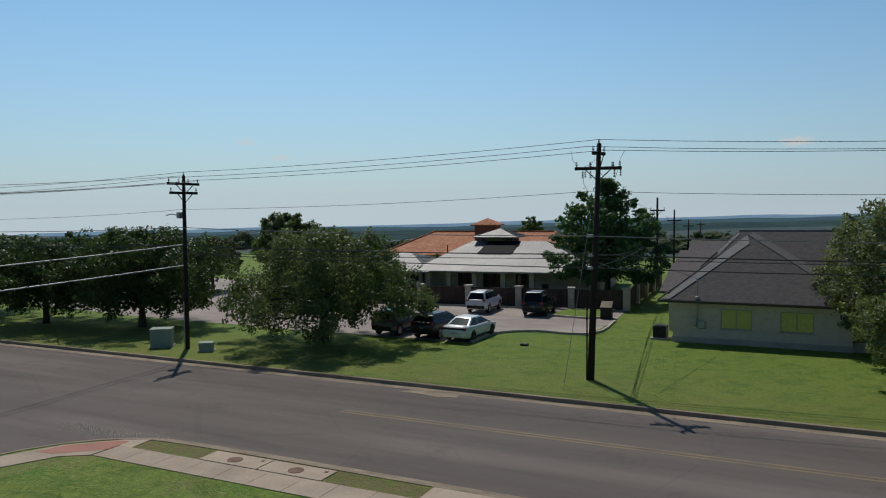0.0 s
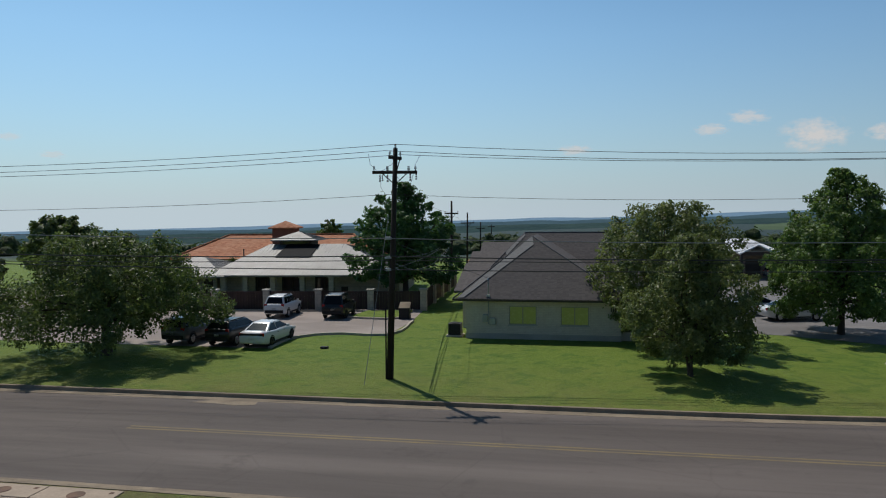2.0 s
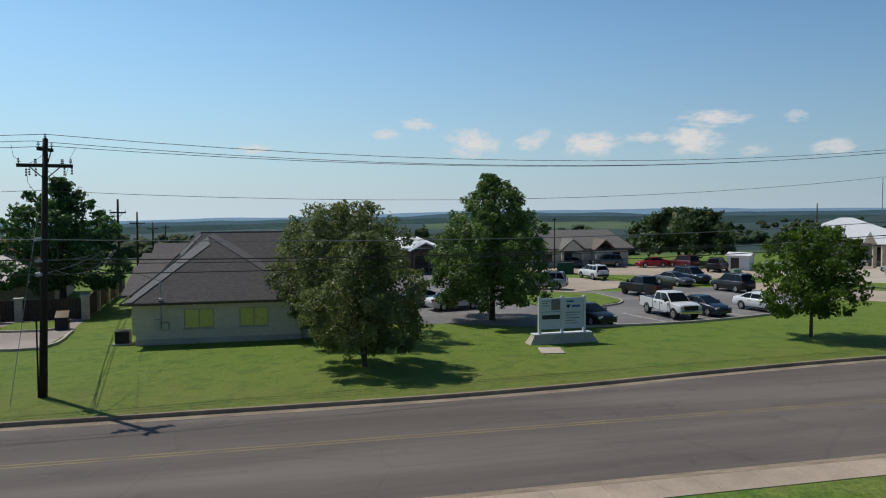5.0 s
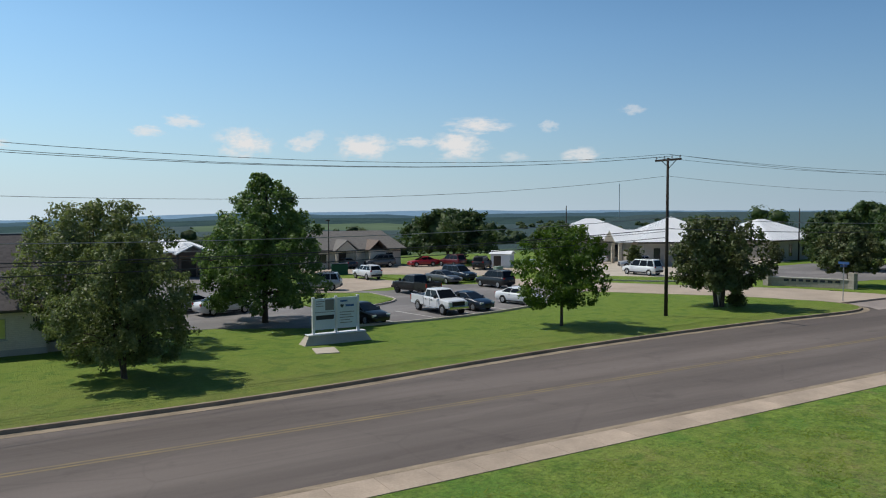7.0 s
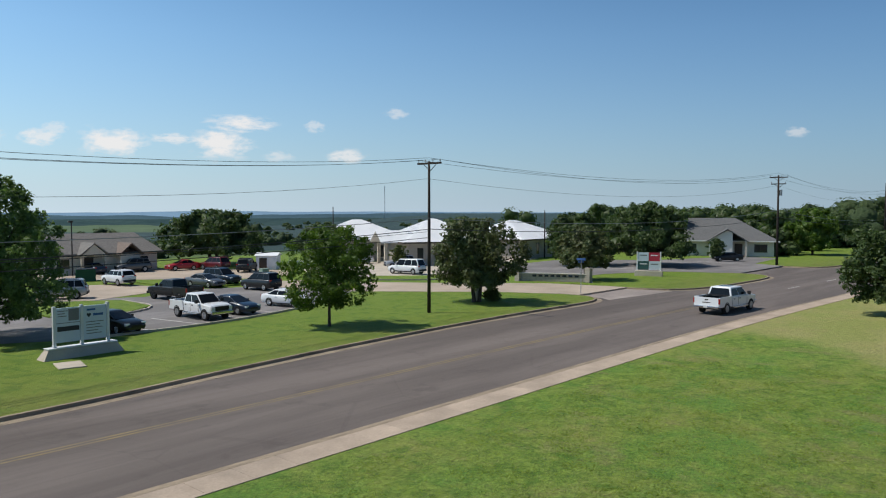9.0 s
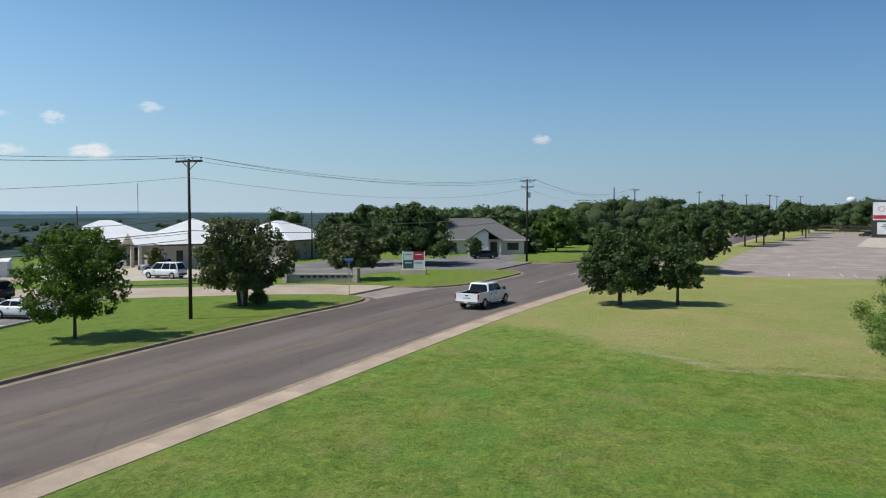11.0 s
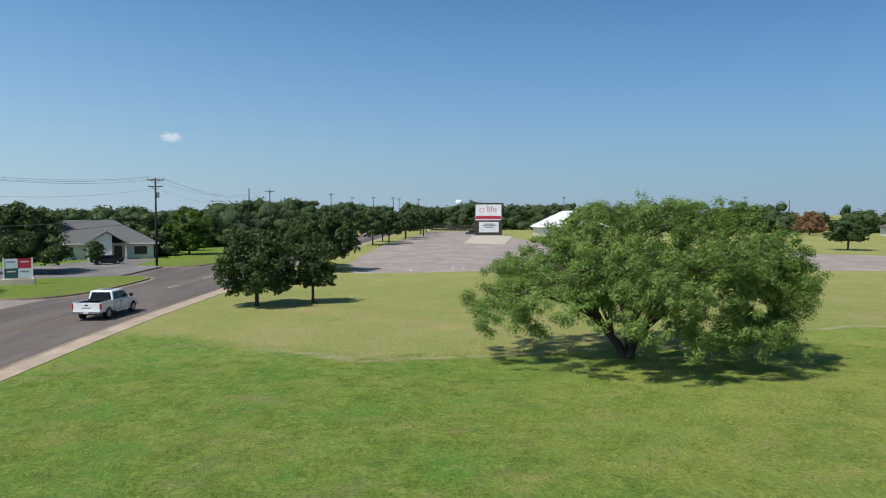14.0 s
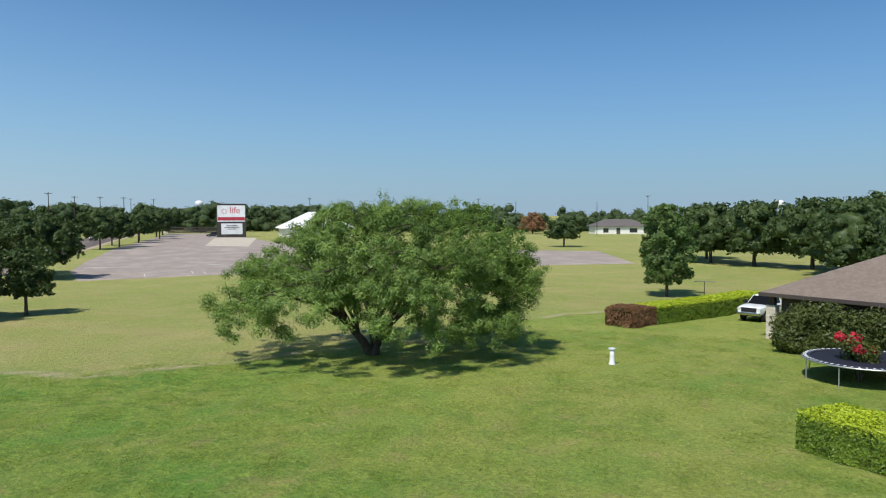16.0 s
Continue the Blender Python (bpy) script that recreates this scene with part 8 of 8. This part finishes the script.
part("drawbar", tube(bmesh.new(), [(3.4, 0.75, 0.5), (4.5, 0.75, 0.4)], 0.04, 6), "frame_dark", tr)
for u in (1.2, 2.0):
    for w in (-0.1, 1.6):
        part("wheel", tube(bmesh.new(), [(u, w - 0.09, 0.29), (u, w + 0.09, 0.29)], 0.3, 14), "trim_black", tr)
lp = thing("lot_light", "dark parking-lot light pole with a box lamp", "lamp post", (35.6, 87.2, 0))
part("post", tube(bmesh.new(), [(0, 0, -0.1), (0, 0, 6.2)], [0.09, 0.06], 8), "frame_dark", lp)
part("lamp_head", boxes((-0.35, 0.1, -0.2, 0.2, 6.15, 6.35), bevel=0.03), "frame_dark", lp)
st = thing("stone_post", "short cream stone post beside the magnolia", "stone post", (48.3, 38.2, 0))
part("post", boxes((-0.3, 0.3, -0.3, 0.3, -0.1, 1.3), bevel=0.04), "stone_cream", st)
bb = thing("bird_bath", "white concrete bird bath on the lawn", "bird bath", (30.3, -22.3, 0))
bb.scale = (0.85, 0.85, 0.95)
part("pedestal", tube(bmesh.new(), [(0, 0, -0.05), (0, 0, 0.06), (0, 0, 0.12), (0, 0, 0.45), (0, 0, 0.72)], [0.2, 0.2, 0.155, 0.125, 0.14], 14), "sign_white", bb, smooth=True)
part("basin", tube(bmesh.new(), [(0, 0, 0.72), (0, 0, 0.78), (0, 0, 0.84)], [0.14, 0.21, 0.22], 18), "sign_white", bb)
tp = thing("clothes_post", "dark metal T-shaped clothes post on the far lawn", "post", (50.6, -46.4, 0), 48)
part("post", tube(bmesh.new(), [(0, 0, -0.1), (0, 0, 1.55)], 0.035, 6), "frame_dark", tp)
part("bar", tube(bmesh.new(), [(-0.85, 0, 1.5), (0.85, 0, 1.5)], 0.045, 6), "frame_dark", tp)
ff = thing("fence", "dark metal fence at the end of the parking lot", "fence", (318, -15.5, 0), -118)
for k in range(10):
    part("post", boxes((k * 2.2 - 0.06, k * 2.2 + 0.06, -0.06, 0.06, -0.1, 2.5)), "frame_dark", ff)
for z in (0.4, 1.2, 2.2):
    part("rail", boxes((0, 19.8, -0.04, 0.04, z, z + 0.5)), "frame_dark", ff)
pl = thing("gate_pillar", "cream stone pillar at the lot fence", "pillar", (318.6, -14.4, 0))
part("shaft", boxes((-0.8, 0.8, -0.8, 0.8, -0.1, 3.0), bevel=0.05), "stone_cream", pl)
for x, y in ((115, 2.2), (115, -11.0)):
    solid("bay_line", boxes((-0.25, 0.25, -2.8, 2.8, 0.0125, 0.016)), "white_paint", "worn white line across the parking lot", "road marking", kind="structure", at=(x, y, 0))
for x, y in ((98, -2.5), (100, -8.2), (99, -9.6)):
    solid("bay_line", boxes((-2.2, 2.2, -0.07, 0.07, 0.0125, 0.016)), "white_paint", "worn white parking bay line", "road marking", kind="structure", at=(x, y, 0))
for k in range(7):
    solid("bay_line", boxes((-0.06, 0.06, -2.3, 2.3, 0.0105, 0.014)), "white_paint", "worn white parking bay line", "road marking", kind="structure", at=(18.8 + 3.4 * k, 45.6 + 0.2 * k, 0), turn=10)

for k in range(9):
    solid("bay_line", boxes((-0.06, 0.06, -2.2, 2.2, 0.0125, 0.016)), "white_paint", "worn white parking bay line", "road marking", kind="structure", at=(88.0 + 2.6 * k, 46.5 - 0.5 * k, 0), turn=8)

# ---- trampoline ----
def trampoline():
    t = thing("trampoline", "round trampoline with a dark mat and steel legs", "trampoline", (23.0, -30.35, 0))
    R = 2.45
    ring = lambda r, z, n=36: [(r * math.cos(2 * math.pi * k / n), r * math.sin(2 * math.pi * k / n), z) for k in range(n + 1)]
    bm = bmesh.new()
    inner, outer = ring(R - 0.26, 0.95), ring(R + 0.05, 0.95)
    rows = [[bm.verts.new((p[0], p[1], z)) for p in pts[:-1]] for pts, z in ((inner, 0.93), (inner, 0.975), (outer, 0.975), (outer, 0.90))]
    for a, b in zip(rows, rows[1:]):
        for k in range(36):
            bm.faces.new((a[k], a[(k + 1) % 36], b[(k + 1) % 36], b[k]))
    part("rim_pad", bm, mat("dark_vinyl_pad", (0.05, 0.055, 0.075), (0.03, 0.033, 0.045), 0.55, 2, 12, 0.2), t, "dark padded rim")
    bm = bmesh.new()
    bm.faces.new([bm.verts.new((p[0], p[1], 0.93)) for p in ring(R - 0.26, 0.93)[:-1]])
    part("mat", bm, mat("dark_blue_mat", (0.018, 0.02, 0.035), rough=0.7), t, "dark blue jumping mat")
    part("frame", tube(bmesh.new(), ring(R + 0.06, 0.93), 0.035, 6, False), "galv", t)
    tab = None
    for k in range(56):   # pale springs and lacing round the mat
        a = 2 * math.pi * k / 56
        if tab is None:
            ob = part("spring", boxes((R - 0.12, R + 0.03, -0.035, 0.035, 0.976, 0.992)), "sign_white", t)
            tab = ob.data
        else:
            ob = new("spring", tab)
            ob.parent = t
        ob.rotation_euler = (0, 0, a)
    for k in range(8):
        a = 2 * math.pi * (k + 0.32) / 8
        part("leg", tube(bmesh.new(), [(R * math.cos(a), R * math.sin(a), -0.05), (R * math.cos(a), R * math.sin(a), 0.87)], 0.028, 6), "galv", t)


trampoline()

# ---- hedges and shrubs ----
def hedge(name, line, width, height, n, leaves, label, seed, size=0.075, lumpy=0.08):
    """A clipped hedge: dense leaves over its faces, with a woody core."""
    rng = np.random.default_rng(seed)
    line = smooth_line(line, 0.8)
    t = thing(name, label, "hedge", (0, 0, 0), 0, "clipped hedges")
    core = sweep(bmesh.new(), line, [(width / 2 - 0.15, -0.05), (width / 2 - 0.12, height - 0.15), (-width / 2 + 0.12, height - 0.15), (-width / 2 + 0.15, -0.05)])
    part("core", core, "leaf_shrub", t)
    seg = [(Vector(a), Vector(b)) for a, b in zip(line, line[1:])]
    L = np.array([(b - a).length for a, b in seg])
    pick = rng.choice(len(seg), n, p=L / L.sum())
    P, D = np.zeros((n, 3)), np.zeros((n, 3))
    for i in range(n):
        a, b = seg[pick[i]]
        q = a.lerp(b, rng.uniform())
        d = (b - a).normalized()
        nl = Vector((-d.y, d.x))
        u = rng.uniform()
        lump = lumpy * noise.noise(Vector((q.x * 1.3, q.y * 1.3, 3.0)))
        if u < 0.42:
            s = rng.uniform(-0.5, 0.5) * width
            z = height + lump - 0.10 * (abs(s) / (width / 2)) ** 4 + rng.normal(0, 0.025)
            o, nn = s, (0, 0, 1)
        else:
            side = 1 if u < 0.71 else -1
            z = rng.uniform(0.02, 1.0) * height
            o = side * (width / 2 + lump + 0.04 * noise.noise(Vector((q.x * 3, q.y * 3, z * 3))) + rng.normal(0, 0.025))
            nn = (side * nl.x, side * nl.y, 0.3)
        P[i] = (q.x + nl.x * o, q.y + nl.y * o, z)
        D[i] = nn
    for e, (a, b) in ((0, seg[0]), (1, seg[-1])):   # the two ends
        m = max(200, n // 14)
        d = (b - a).normalized() * (1 if e else -1)
        base = Vector(line[-1] if e else line[0])
        o = rng.uniform(-0.5, 0.5, m) * width
        z = rng.uniform(0.02, 1, m) * height
        P = np.concatenate([P, np.stack([base.x - d.y * o + d.x * rng.normal(0, 0.04, m), base.y + d.x * o + d.y * rng.normal(0, 0.04, m), z], 1)])
        D = np.concatenate([D, np.tile((d.x, d.y, 0.3), (m, 1))])
    ob = new("foliage", leaf_mesh("foliage", P, D, size, 0.55, leaves, rng))
    ob.parent = t


hedge("hedge", [(40.9, -32.6), (41.4, -35), (42.0, -38), (43.0, -41.5), (44.6, -45.5)], 2.0, 1.25, 26000, "leaf_hedge", "long clipped yellow-green hedge by the drive", 3, 0.065, 0.14)
hedge("hedge", [(40.2, -29.9), (40.6, -31.2), (40.9, -32.55)], 2.0, 1.2, 6000, "leaf_rust", "rust-brown dead end of the clipped hedge", 4, lumpy=0.28)
hedge("hedge", [(17.2, -20.75), (15.0, -20.95), (12.0, -21.6), (9.0, -22.4)], 2.1, 1.22, 62000, "leaf_hedge", "square clipped yellow-green hedge on the lawn", 5, 0.042, 0.12)


def shrub(x, y, h, r, leaves, label, n=2600, size=0.1, seed=1, name="shrub", low=0.0):
    rng = np.random.default_rng(seed)
    t = thing(name, label, "shrub", (x, y, 0), 0, "shrubs by the house" if y < 0 else "")
    blobs = [(r * 0.6 * math.cos(k * 2.4) * rng.uniform(0.2, 1), r * 0.6 * math.sin(k * 2.4) * rng.uniform(0.2, 1), low + (h - low) * rng.uniform(0.25, 0.85), r * rng.uniform(0.3, 0.5), 0.9) for k in range(14)]
    p, d = blob_leaves(blobs, n, rng, 0.5)
    p[:, 2] = np.maximum(p[:, 2], 0.03)
    ob = new("foliage", leaf_mesh("foliage", p, d, size, 0.5, leaves, rng))
    ob.parent = t
    bm = bmesh.new()
    for b in blobs[::2]:
        tube(bm, [(0.08 * b[0], 0.08 * b[1], -0.05), (b[0] * 0.5, b[1] * 0.5, b[2] * 0.5), (b[0], b[1], b[2])], [0.03, 0.02, 0.008], 5)
    part("stems", bm, "bark", t)
    return t


for k, (x, y, h, r) in enumerate([(30.2, -34.2, 2.2, 1.6), (28.6, -34.0, 2.6, 1.8), (27.0, -33.8, 2.5, 1.8), (29.2, -32.9, 1.3, 1.2), (27.2, -33.0, 1.5, 1.2), (25.4, -34.4, 2.7, 1.8), (23.6, -34.6, 2.7, 1.7), (21.8, -34.6, 2.7, 1.7)]):
    shrub(x, y, h, r, "leaf_shrub", "dark green shrub against the shaded house wall", 3400, 0.09, 100 + k)
cr = shrub(22.95, -29.9, 2.0, 1.0, "leaf_shrub", "crape myrtle with crimson flower heads by the trampoline", 1500, 0.09, 120, "crape_myrtle", 0.6)
rng = np.random.default_rng(8)
for head in ((0.1, 0.2, 1.85, 0.32, 0.9), (0.45, -0.1, 1.75, 0.28, 0.9), (-0.35, 0.5, 1.5, 0.24, 0.9), (-0.3, -0.4, 1.3, 0.26, 0.9), (0.5, 0.6, 1.9, 0.25, 0.9)):
    p, d = blob_leaves([head], 160, rng, 0.7)
    fl = new("flower_head", leaf_mesh("flower_head", p, d, 0.055, 0.7, "flower_red", rng))
    fl.parent = cr
    fl["label"] = "crimson flower head"
shrub(21.2, -30.6, 2.6, 1.2, "leaf_rust", "tall thin brownish shrub behind the trampoline", 1500, 0.1, 131)
shrub(48.6, 36.8, 0.9, 0.9, "leaf_shrub", "low dark shrub at the magnolia's foot", 1800, 0.09, 132)
for k, (x, y) in enumerate(((-35.0, 76.5), (-37.5, 76.0), (-33.2, 76.8))):
    shrub(x, y, 2.6, 1.6, "leaf_shrub", "green shrub before the orange-roofed building", 1500, 0.14, 140 + k)

# ---- far landmarks ----
def water_tower(x, y, h):
    t = thing("water_tower", "white water tower over the far tree line", "water tower", (x, y, 0))
    part("tank", tube(bmesh.new(), [(0, 0, h - 8), (0, 0, h - 6), (0, 0, h - 3), (0, 0, h - 1), (0, 0, h)], [2.0, 4.2, 4.8, 4.0, 1.0], 18), "sign_white", t, smooth=True)
    part("stem", tube(bmesh.new(), [(0, 0, -1), (0, 0, h - 7.5)], 1.6, 10), "sign_white", t)


water_tower(897, -76, 24.5)
water_tower(612, -661, 23)
rt = thing("radio_mast", "thin lattice radio mast far in the valley", "mast", (624, 648, terrain(624, 648)))
part("mast", tube(bmesh.new(), [(0, 0, 0), (0, 0, 39 - terrain(624, 648))], 0.45, 4), "galv", rt)
far = random.Random(3)
for k in range(9):
    a = radians(far.uniform(30, 58))
    d = far.uniform(950, 1600)
    x, y = -d * math.sin(a), d * math.cos(a)
    wh = thing("warehouse", "far pale warehouse in the valley", "building", (x, y, terrain(x, y) - 1), far.uniform(0, 60), "far warehouses")
    w, dd = far.uniform(20, 55), far.uniform(14, 25)
    part("wall", boxes((0, w, 0, dd, 0, 6)), "stucco_white", wh)
    part("roof", gable_roof(-0.5, w + 0.5, -0.5, dd + 0.5, 6, 8, "x"), "metal_white", wh)

# ---- street details ----
def flat(name, outline, z, material, label, category="paving"):
    return solid(name, slab(bmesh.new(), outline, z - 0.004, z), material, label, category, kind="structure")


flat("gutter_patch", [(-15.6, 27.3), (-14.8, 27.86), (-12.9, 27.86), (-12.8, 27.3), (-13.6, 27.1), (-14.6, 27.3)], -0.134, "kerb", "pale broken patch in the gutter")
stones = np.random.default_rng(4)
bm = bmesh.new()
for k in range(900):
    u = stones.uniform()
    cx, cy = -24.2 + 4.6 * u + stones.normal(0, 0.25), 18.1 - 0.1 * u + stones.normal(0, 0.22)
    if k > 620:
        cx, cy = stones.uniform(-19, 60), 17.62 + 0.25 * abs(stones.normal())
    s = stones.uniform(0.015, 0.045)
    v = [bm.verts.new((cx + s * math.cos(a + k), cy + s * math.sin(a + k), -0.139)) for a in (0, 1.6, 3.1, 4.7)]
    t = bm.verts.new((cx, cy, -0.139 + s * 0.8))
    for i in range(4):
        bm.faces.new((v[i], v[(i + 1) % 4], t))
solid("gravel", bm, "concrete", "scattered pale gravel along the kerb", "gravel", kind="stuff")

# ---- clouds: soft white sheets of sky backdrop, far behind the valley ----
def cloud_mat():
    m = bpy.data.materials.new("fair_weather_cloud")
    m.use_nodes = True
    nt = m.node_tree
    nt.nodes.clear()
    out = nt.nodes.new("ShaderNodeOutputMaterial")
    tc = nt.nodes.new("ShaderNodeTexCoord")
    oi = nt.nodes.new("ShaderNodeObjectInfo")
    n = node(nt, "ShaderNodeTexNoise", Scale=2.2, Detail=7.0, Roughness=0.62)
    add = nt.nodes.new("ShaderNodeVectorMath")
    add.operation = 'ADD'
    nt.links.new(tc.outputs["Object"], add.inputs[0])
    comb = nt.nodes.new("ShaderNodeCombineXYZ")
    nt.links.new(math_node(nt, 'MULTIPLY', oi.outputs["Random"], 40.0), comb.inputs[1])
    nt.links.new(comb.outputs[0], add.inputs[1])
    nt.links.new(add.outputs[0], n.inputs["Vector"])
    ln = nt.nodes.new("ShaderNodeVectorMath")
    ln.operation = 'LENGTH'
    nt.links.new(tc.outputs["Object"], ln.inputs[0])
    body = math_node(nt, 'SUBTRACT', 1.0, ln.outputs["Value"])
    a = math_node(nt, 'ADD', body, math_node(nt, 'MULTIPLY', math_node(nt, 'SUBTRACT', n.outputs["Fac"], 0.5), 1.9))
    a = math_node(nt, 'MULTIPLY', ramp(nt, a, 0.18, 0.75), ramp(nt, ln.outputs["Value"], 1.0, 0.6))
    a = math_node(nt, 'MULTIPLY', a, oi.outputs["Alpha"])
    em = nt.nodes.new("ShaderNodeEmission")
    em.inputs["Color"].default_value = (1.0, 0.965, 0.945, 1)
    em.inputs["Strength"].default_value = CLOUD_LIGHT
    tr = nt.nodes.new("ShaderNodeBsdfTransparent")
    mx = nt.nodes.new("ShaderNodeMixShader")
    nt.links.new(a, mx.inputs[0])
    nt.links.new(tr.outputs[0], mx.inputs[1])
    nt.links.new(em.outputs[0], mx.inputs[2])
    nt.links.new(mx.outputs[0], out.inputs["Surface"])
    return m


CLOUD_LIGHT = 1.0
M["cloud"] = cloud_mat()
cloud_me = bpy.data.meshes.new("cloud")
bm = bmesh.new()
bm.faces.new([bm.verts.new((math.cos(2 * math.pi * k / 24), 0, math.sin(2 * math.pi * k / 24))) for k in range(24)])
bm.to_mesh(cloud_me)
bm.free()
cloud_me.materials.append(M["cloud"])
# bearing right of north (degrees), height (m), half width, half height at 4700 m
for bearing, z, w, h in ((11.5, 545, 130, 50), (15.7, 425, 185, 110), (21.0, 480, 70, 45), (20.0, 425, 110, 60), (24.6, 410, 200, 105), (33.2, 540, 215, 62), (38.6, 535, 70, 45), (31.8, 415, 210, 110), (36.0, 345, 100, 40), (41.0, 355, 130, 55),
                         (44.8, 620, 80, 40), (9.0, 480, 110, 42), (73.6, 462, 70, 36), (-40.8, 440, 80, 28), (-38.2, 345, 80, 28), (-0.7, 383, 110, 40), (28.5, 440, 130, 40)):
    a = radians(bearing)
    c = new("cloud", cloud_me)
    c.matrix_basis = Matrix.LocRotScale((4700 * math.sin(a), 4700 * math.cos(a), z), Euler((0, 0, -a)), (w * 1.22, 1, h * 1.15))
    tagged(c, "small white fair-weather cloud low in the sky", "cloud", "clouds", "structure")
    c.color = (1, 1, 1, 0.88 if w > 150 else 0.66 if w > 100 else 0.42)
    c.visible_shadow = False

# ---- pieces: pavement slabs, pads, covers ----
walk_root = thing("pavement", "tan concrete pavement of jointed slabs along the street", "pavement", kind="structure")
M["walk"] = mat("tan_pavement_concrete", (0.46, 0.36, 0.275), (0.32, 0.255, 0.195), 0.9, 0.55, 16, 0.28, 0.25, rnd=0.06)
inner = [p for p in reversed(K_SOUTH) if p[0] > -9.5 and p[0] < 330]
xs_w = np.array([p[0] for p in inner])
ys_w = np.array([p[1] for p in inner])
order = np.argsort(xs_w)
kerb_y = lambda x: float(np.interp(x, xs_w[order], ys_w[order]))
slab_me = None
x = -9.0
while x < 96:
    y = kerb_y(x + 0.75)
    slope = math.degrees(math.atan2(kerb_y(x + 1.5) - kerb_y(x), 1.5))
    if slab_me is None:
        ob = part("slab", boxes((-0.745, 0.745, -1.34, -0.14, -0.08, 0.022)), "walk", walk_root)
        slab_me = ob.data
    else:
        ob = new("slab", slab_me)
        ob.parent = walk_root
    ob.matrix_basis = pose(x + 0.75, y, 0.0, 0, 0, slope)
    x += 1.5
line = [(xx, kerb_y(xx)) for xx in np.arange(96, 320, 6.0)]
far_walk = part("far_run", sweep(bmesh.new(), line, [(-0.14, -0.05), (-0.14, 0.022), (-1.34, 0.022), (-1.34, -0.05)]), "walk", walk_root)
far_walk["kind"] = "stuff"
x = -9.6
while x > -19.4:   # narrower walk set back from the kerb
    ob = part("slab", boxes((-0.6, 0.6, 15.72, 16.78, -0.08, 0.022)), "walk", walk_root)
    ob.location = (x, 0, 0)
    x -= 1.215
part("slab", slab(bmesh.new(), [(-20.0, 15.72), (-20.0, 16.78), (-19.4, 16.78), (-19.5, 17.62), (-20.3, 17.3), (-21.7, 16.05), (-22.6, 14.2), (-22.9, 11.5), (-21.8, 11.5), (-21.5, 13.8), (-20.8, 15.2)], -0.08, 0.022), "walk", walk_root)
part("ramp", slab(bmesh.new(), [(-19.95, 16.3), (-20.0, 17.2), (-20.4, 17.1), (-21.5, 16.1), (-21.9, 15.2), (-21.2, 15.3)], 0.0, 0.027), "ramp_red", walk_root, "brick-red tactile ramp")
for x0, x1 in ((-16.6, -14.4), (-14.36, -12.1)):
    pad = part("pad", boxes((x0, x1, 16.82, 17.66, -0.08, 0.03), bevel=0.008), "walk", walk_root, "pale concrete pad")
    part("cover", disc(bmesh.new(), ((x0 + x1) / 2, 17.2), 0.24, 0.03, 0.04, 20), "iron", pad, "round rusty manhole cover")
    part("lid", boxes((x1 - 0.3, x1 - 0.18, 17.4, 17.52, 0.03, 0.036)), "iron", pad)

# ---- grass tufts on the near lawns ----
def tufts(name, n, area, size, seed, keep, label, material="tuft"):
    rng = np.random.default_rng(seed)
    x0, x1, y0, y1 = area
    P = np.stack([rng.uniform(x0, x1, n), rng.uniform(y0, y1, n), np.zeros(n)], 1)
    P = P[keep(P)]
    n = len(P)
    a = rng.uniform(0, 6.28, n)
    s = size * rng.uniform(0.5, 1.5, n)
    lean = rng.normal(0, 1.3, (n, 2))
    side = np.stack([np.cos(a), np.sin(a), np.zeros(n)], 1) * (s * 0.45)[:, None]
    tip = P + np.stack([lean[:, 0] * s, lean[:, 1] * s, 0.5 * s], 1)
    co = np.stack([P - side, P + side, tip], 1).reshape(-1, 3)
    me = bpy.data.meshes.new(name)
    me.vertices.add(3 * n)
    me.vertices.foreach_set("co", co.ravel())
    me.loops.add(3 * n)
    me.loops.foreach_set("vertex_index", np.arange(3 * n, dtype=np.int32))
    me.polygons.add(n)
    me.polygons.foreach_set("loop_start", np.arange(0, 3 * n, 3, dtype=np.int32))
    me.update(calc_edges=True)
    me.materials.append(M[material])
    tagged(new(name, me), label, "grass", kind="stuff")


M["tuft"] = leaf_mat("grass_blades", (0.12, 0.19, 0.02), (0.27, 0.33, 0.06), 0.55, third=(0.19, 0.26, 0.04))
green_side = lambda P: (P[:, 0] + 0.16 * P[:, 1] < 39.0) & (P[:, 1] < 15.5 - 0.0 * P[:, 0]) & (np.hypot(P[:, 0], P[:, 1]) > 13) & (np.hypot(P[:, 0], P[:, 1]) < 48) & ~((P[:, 0] > 8) & (P[:, 0] < 18.2) & (P[:, 1] < -19.8))
tufts("grass_tufts", 110000, (4, 46, -34, 15.6), 0.038, 6, green_side, "short mown grass blades on the near lawn")

M["clump"] = leaf_mat("coarse_grass_clumps", (0.085, 0.150, 0.018), (0.27, 0.32, 0.06), 0.45, 0.8, third=(0.17, 0.22, 0.04))
thick_grass = lambda P: green_side(P) & (np.sin(P[:, 0] * 1.7 + 2.1 * np.sin(P[:, 1] * 0.9)) + np.sin(P[:, 1] * 2.3 + 1.7 * np.sin(P[:, 0] * 1.1)) > 0.35)
tufts("grass_clumps", 150000, (4, 46, -34, 15.6), 0.055, 9, thick_grass, "coarser clumps of weedy grass on the lawn", "clump")
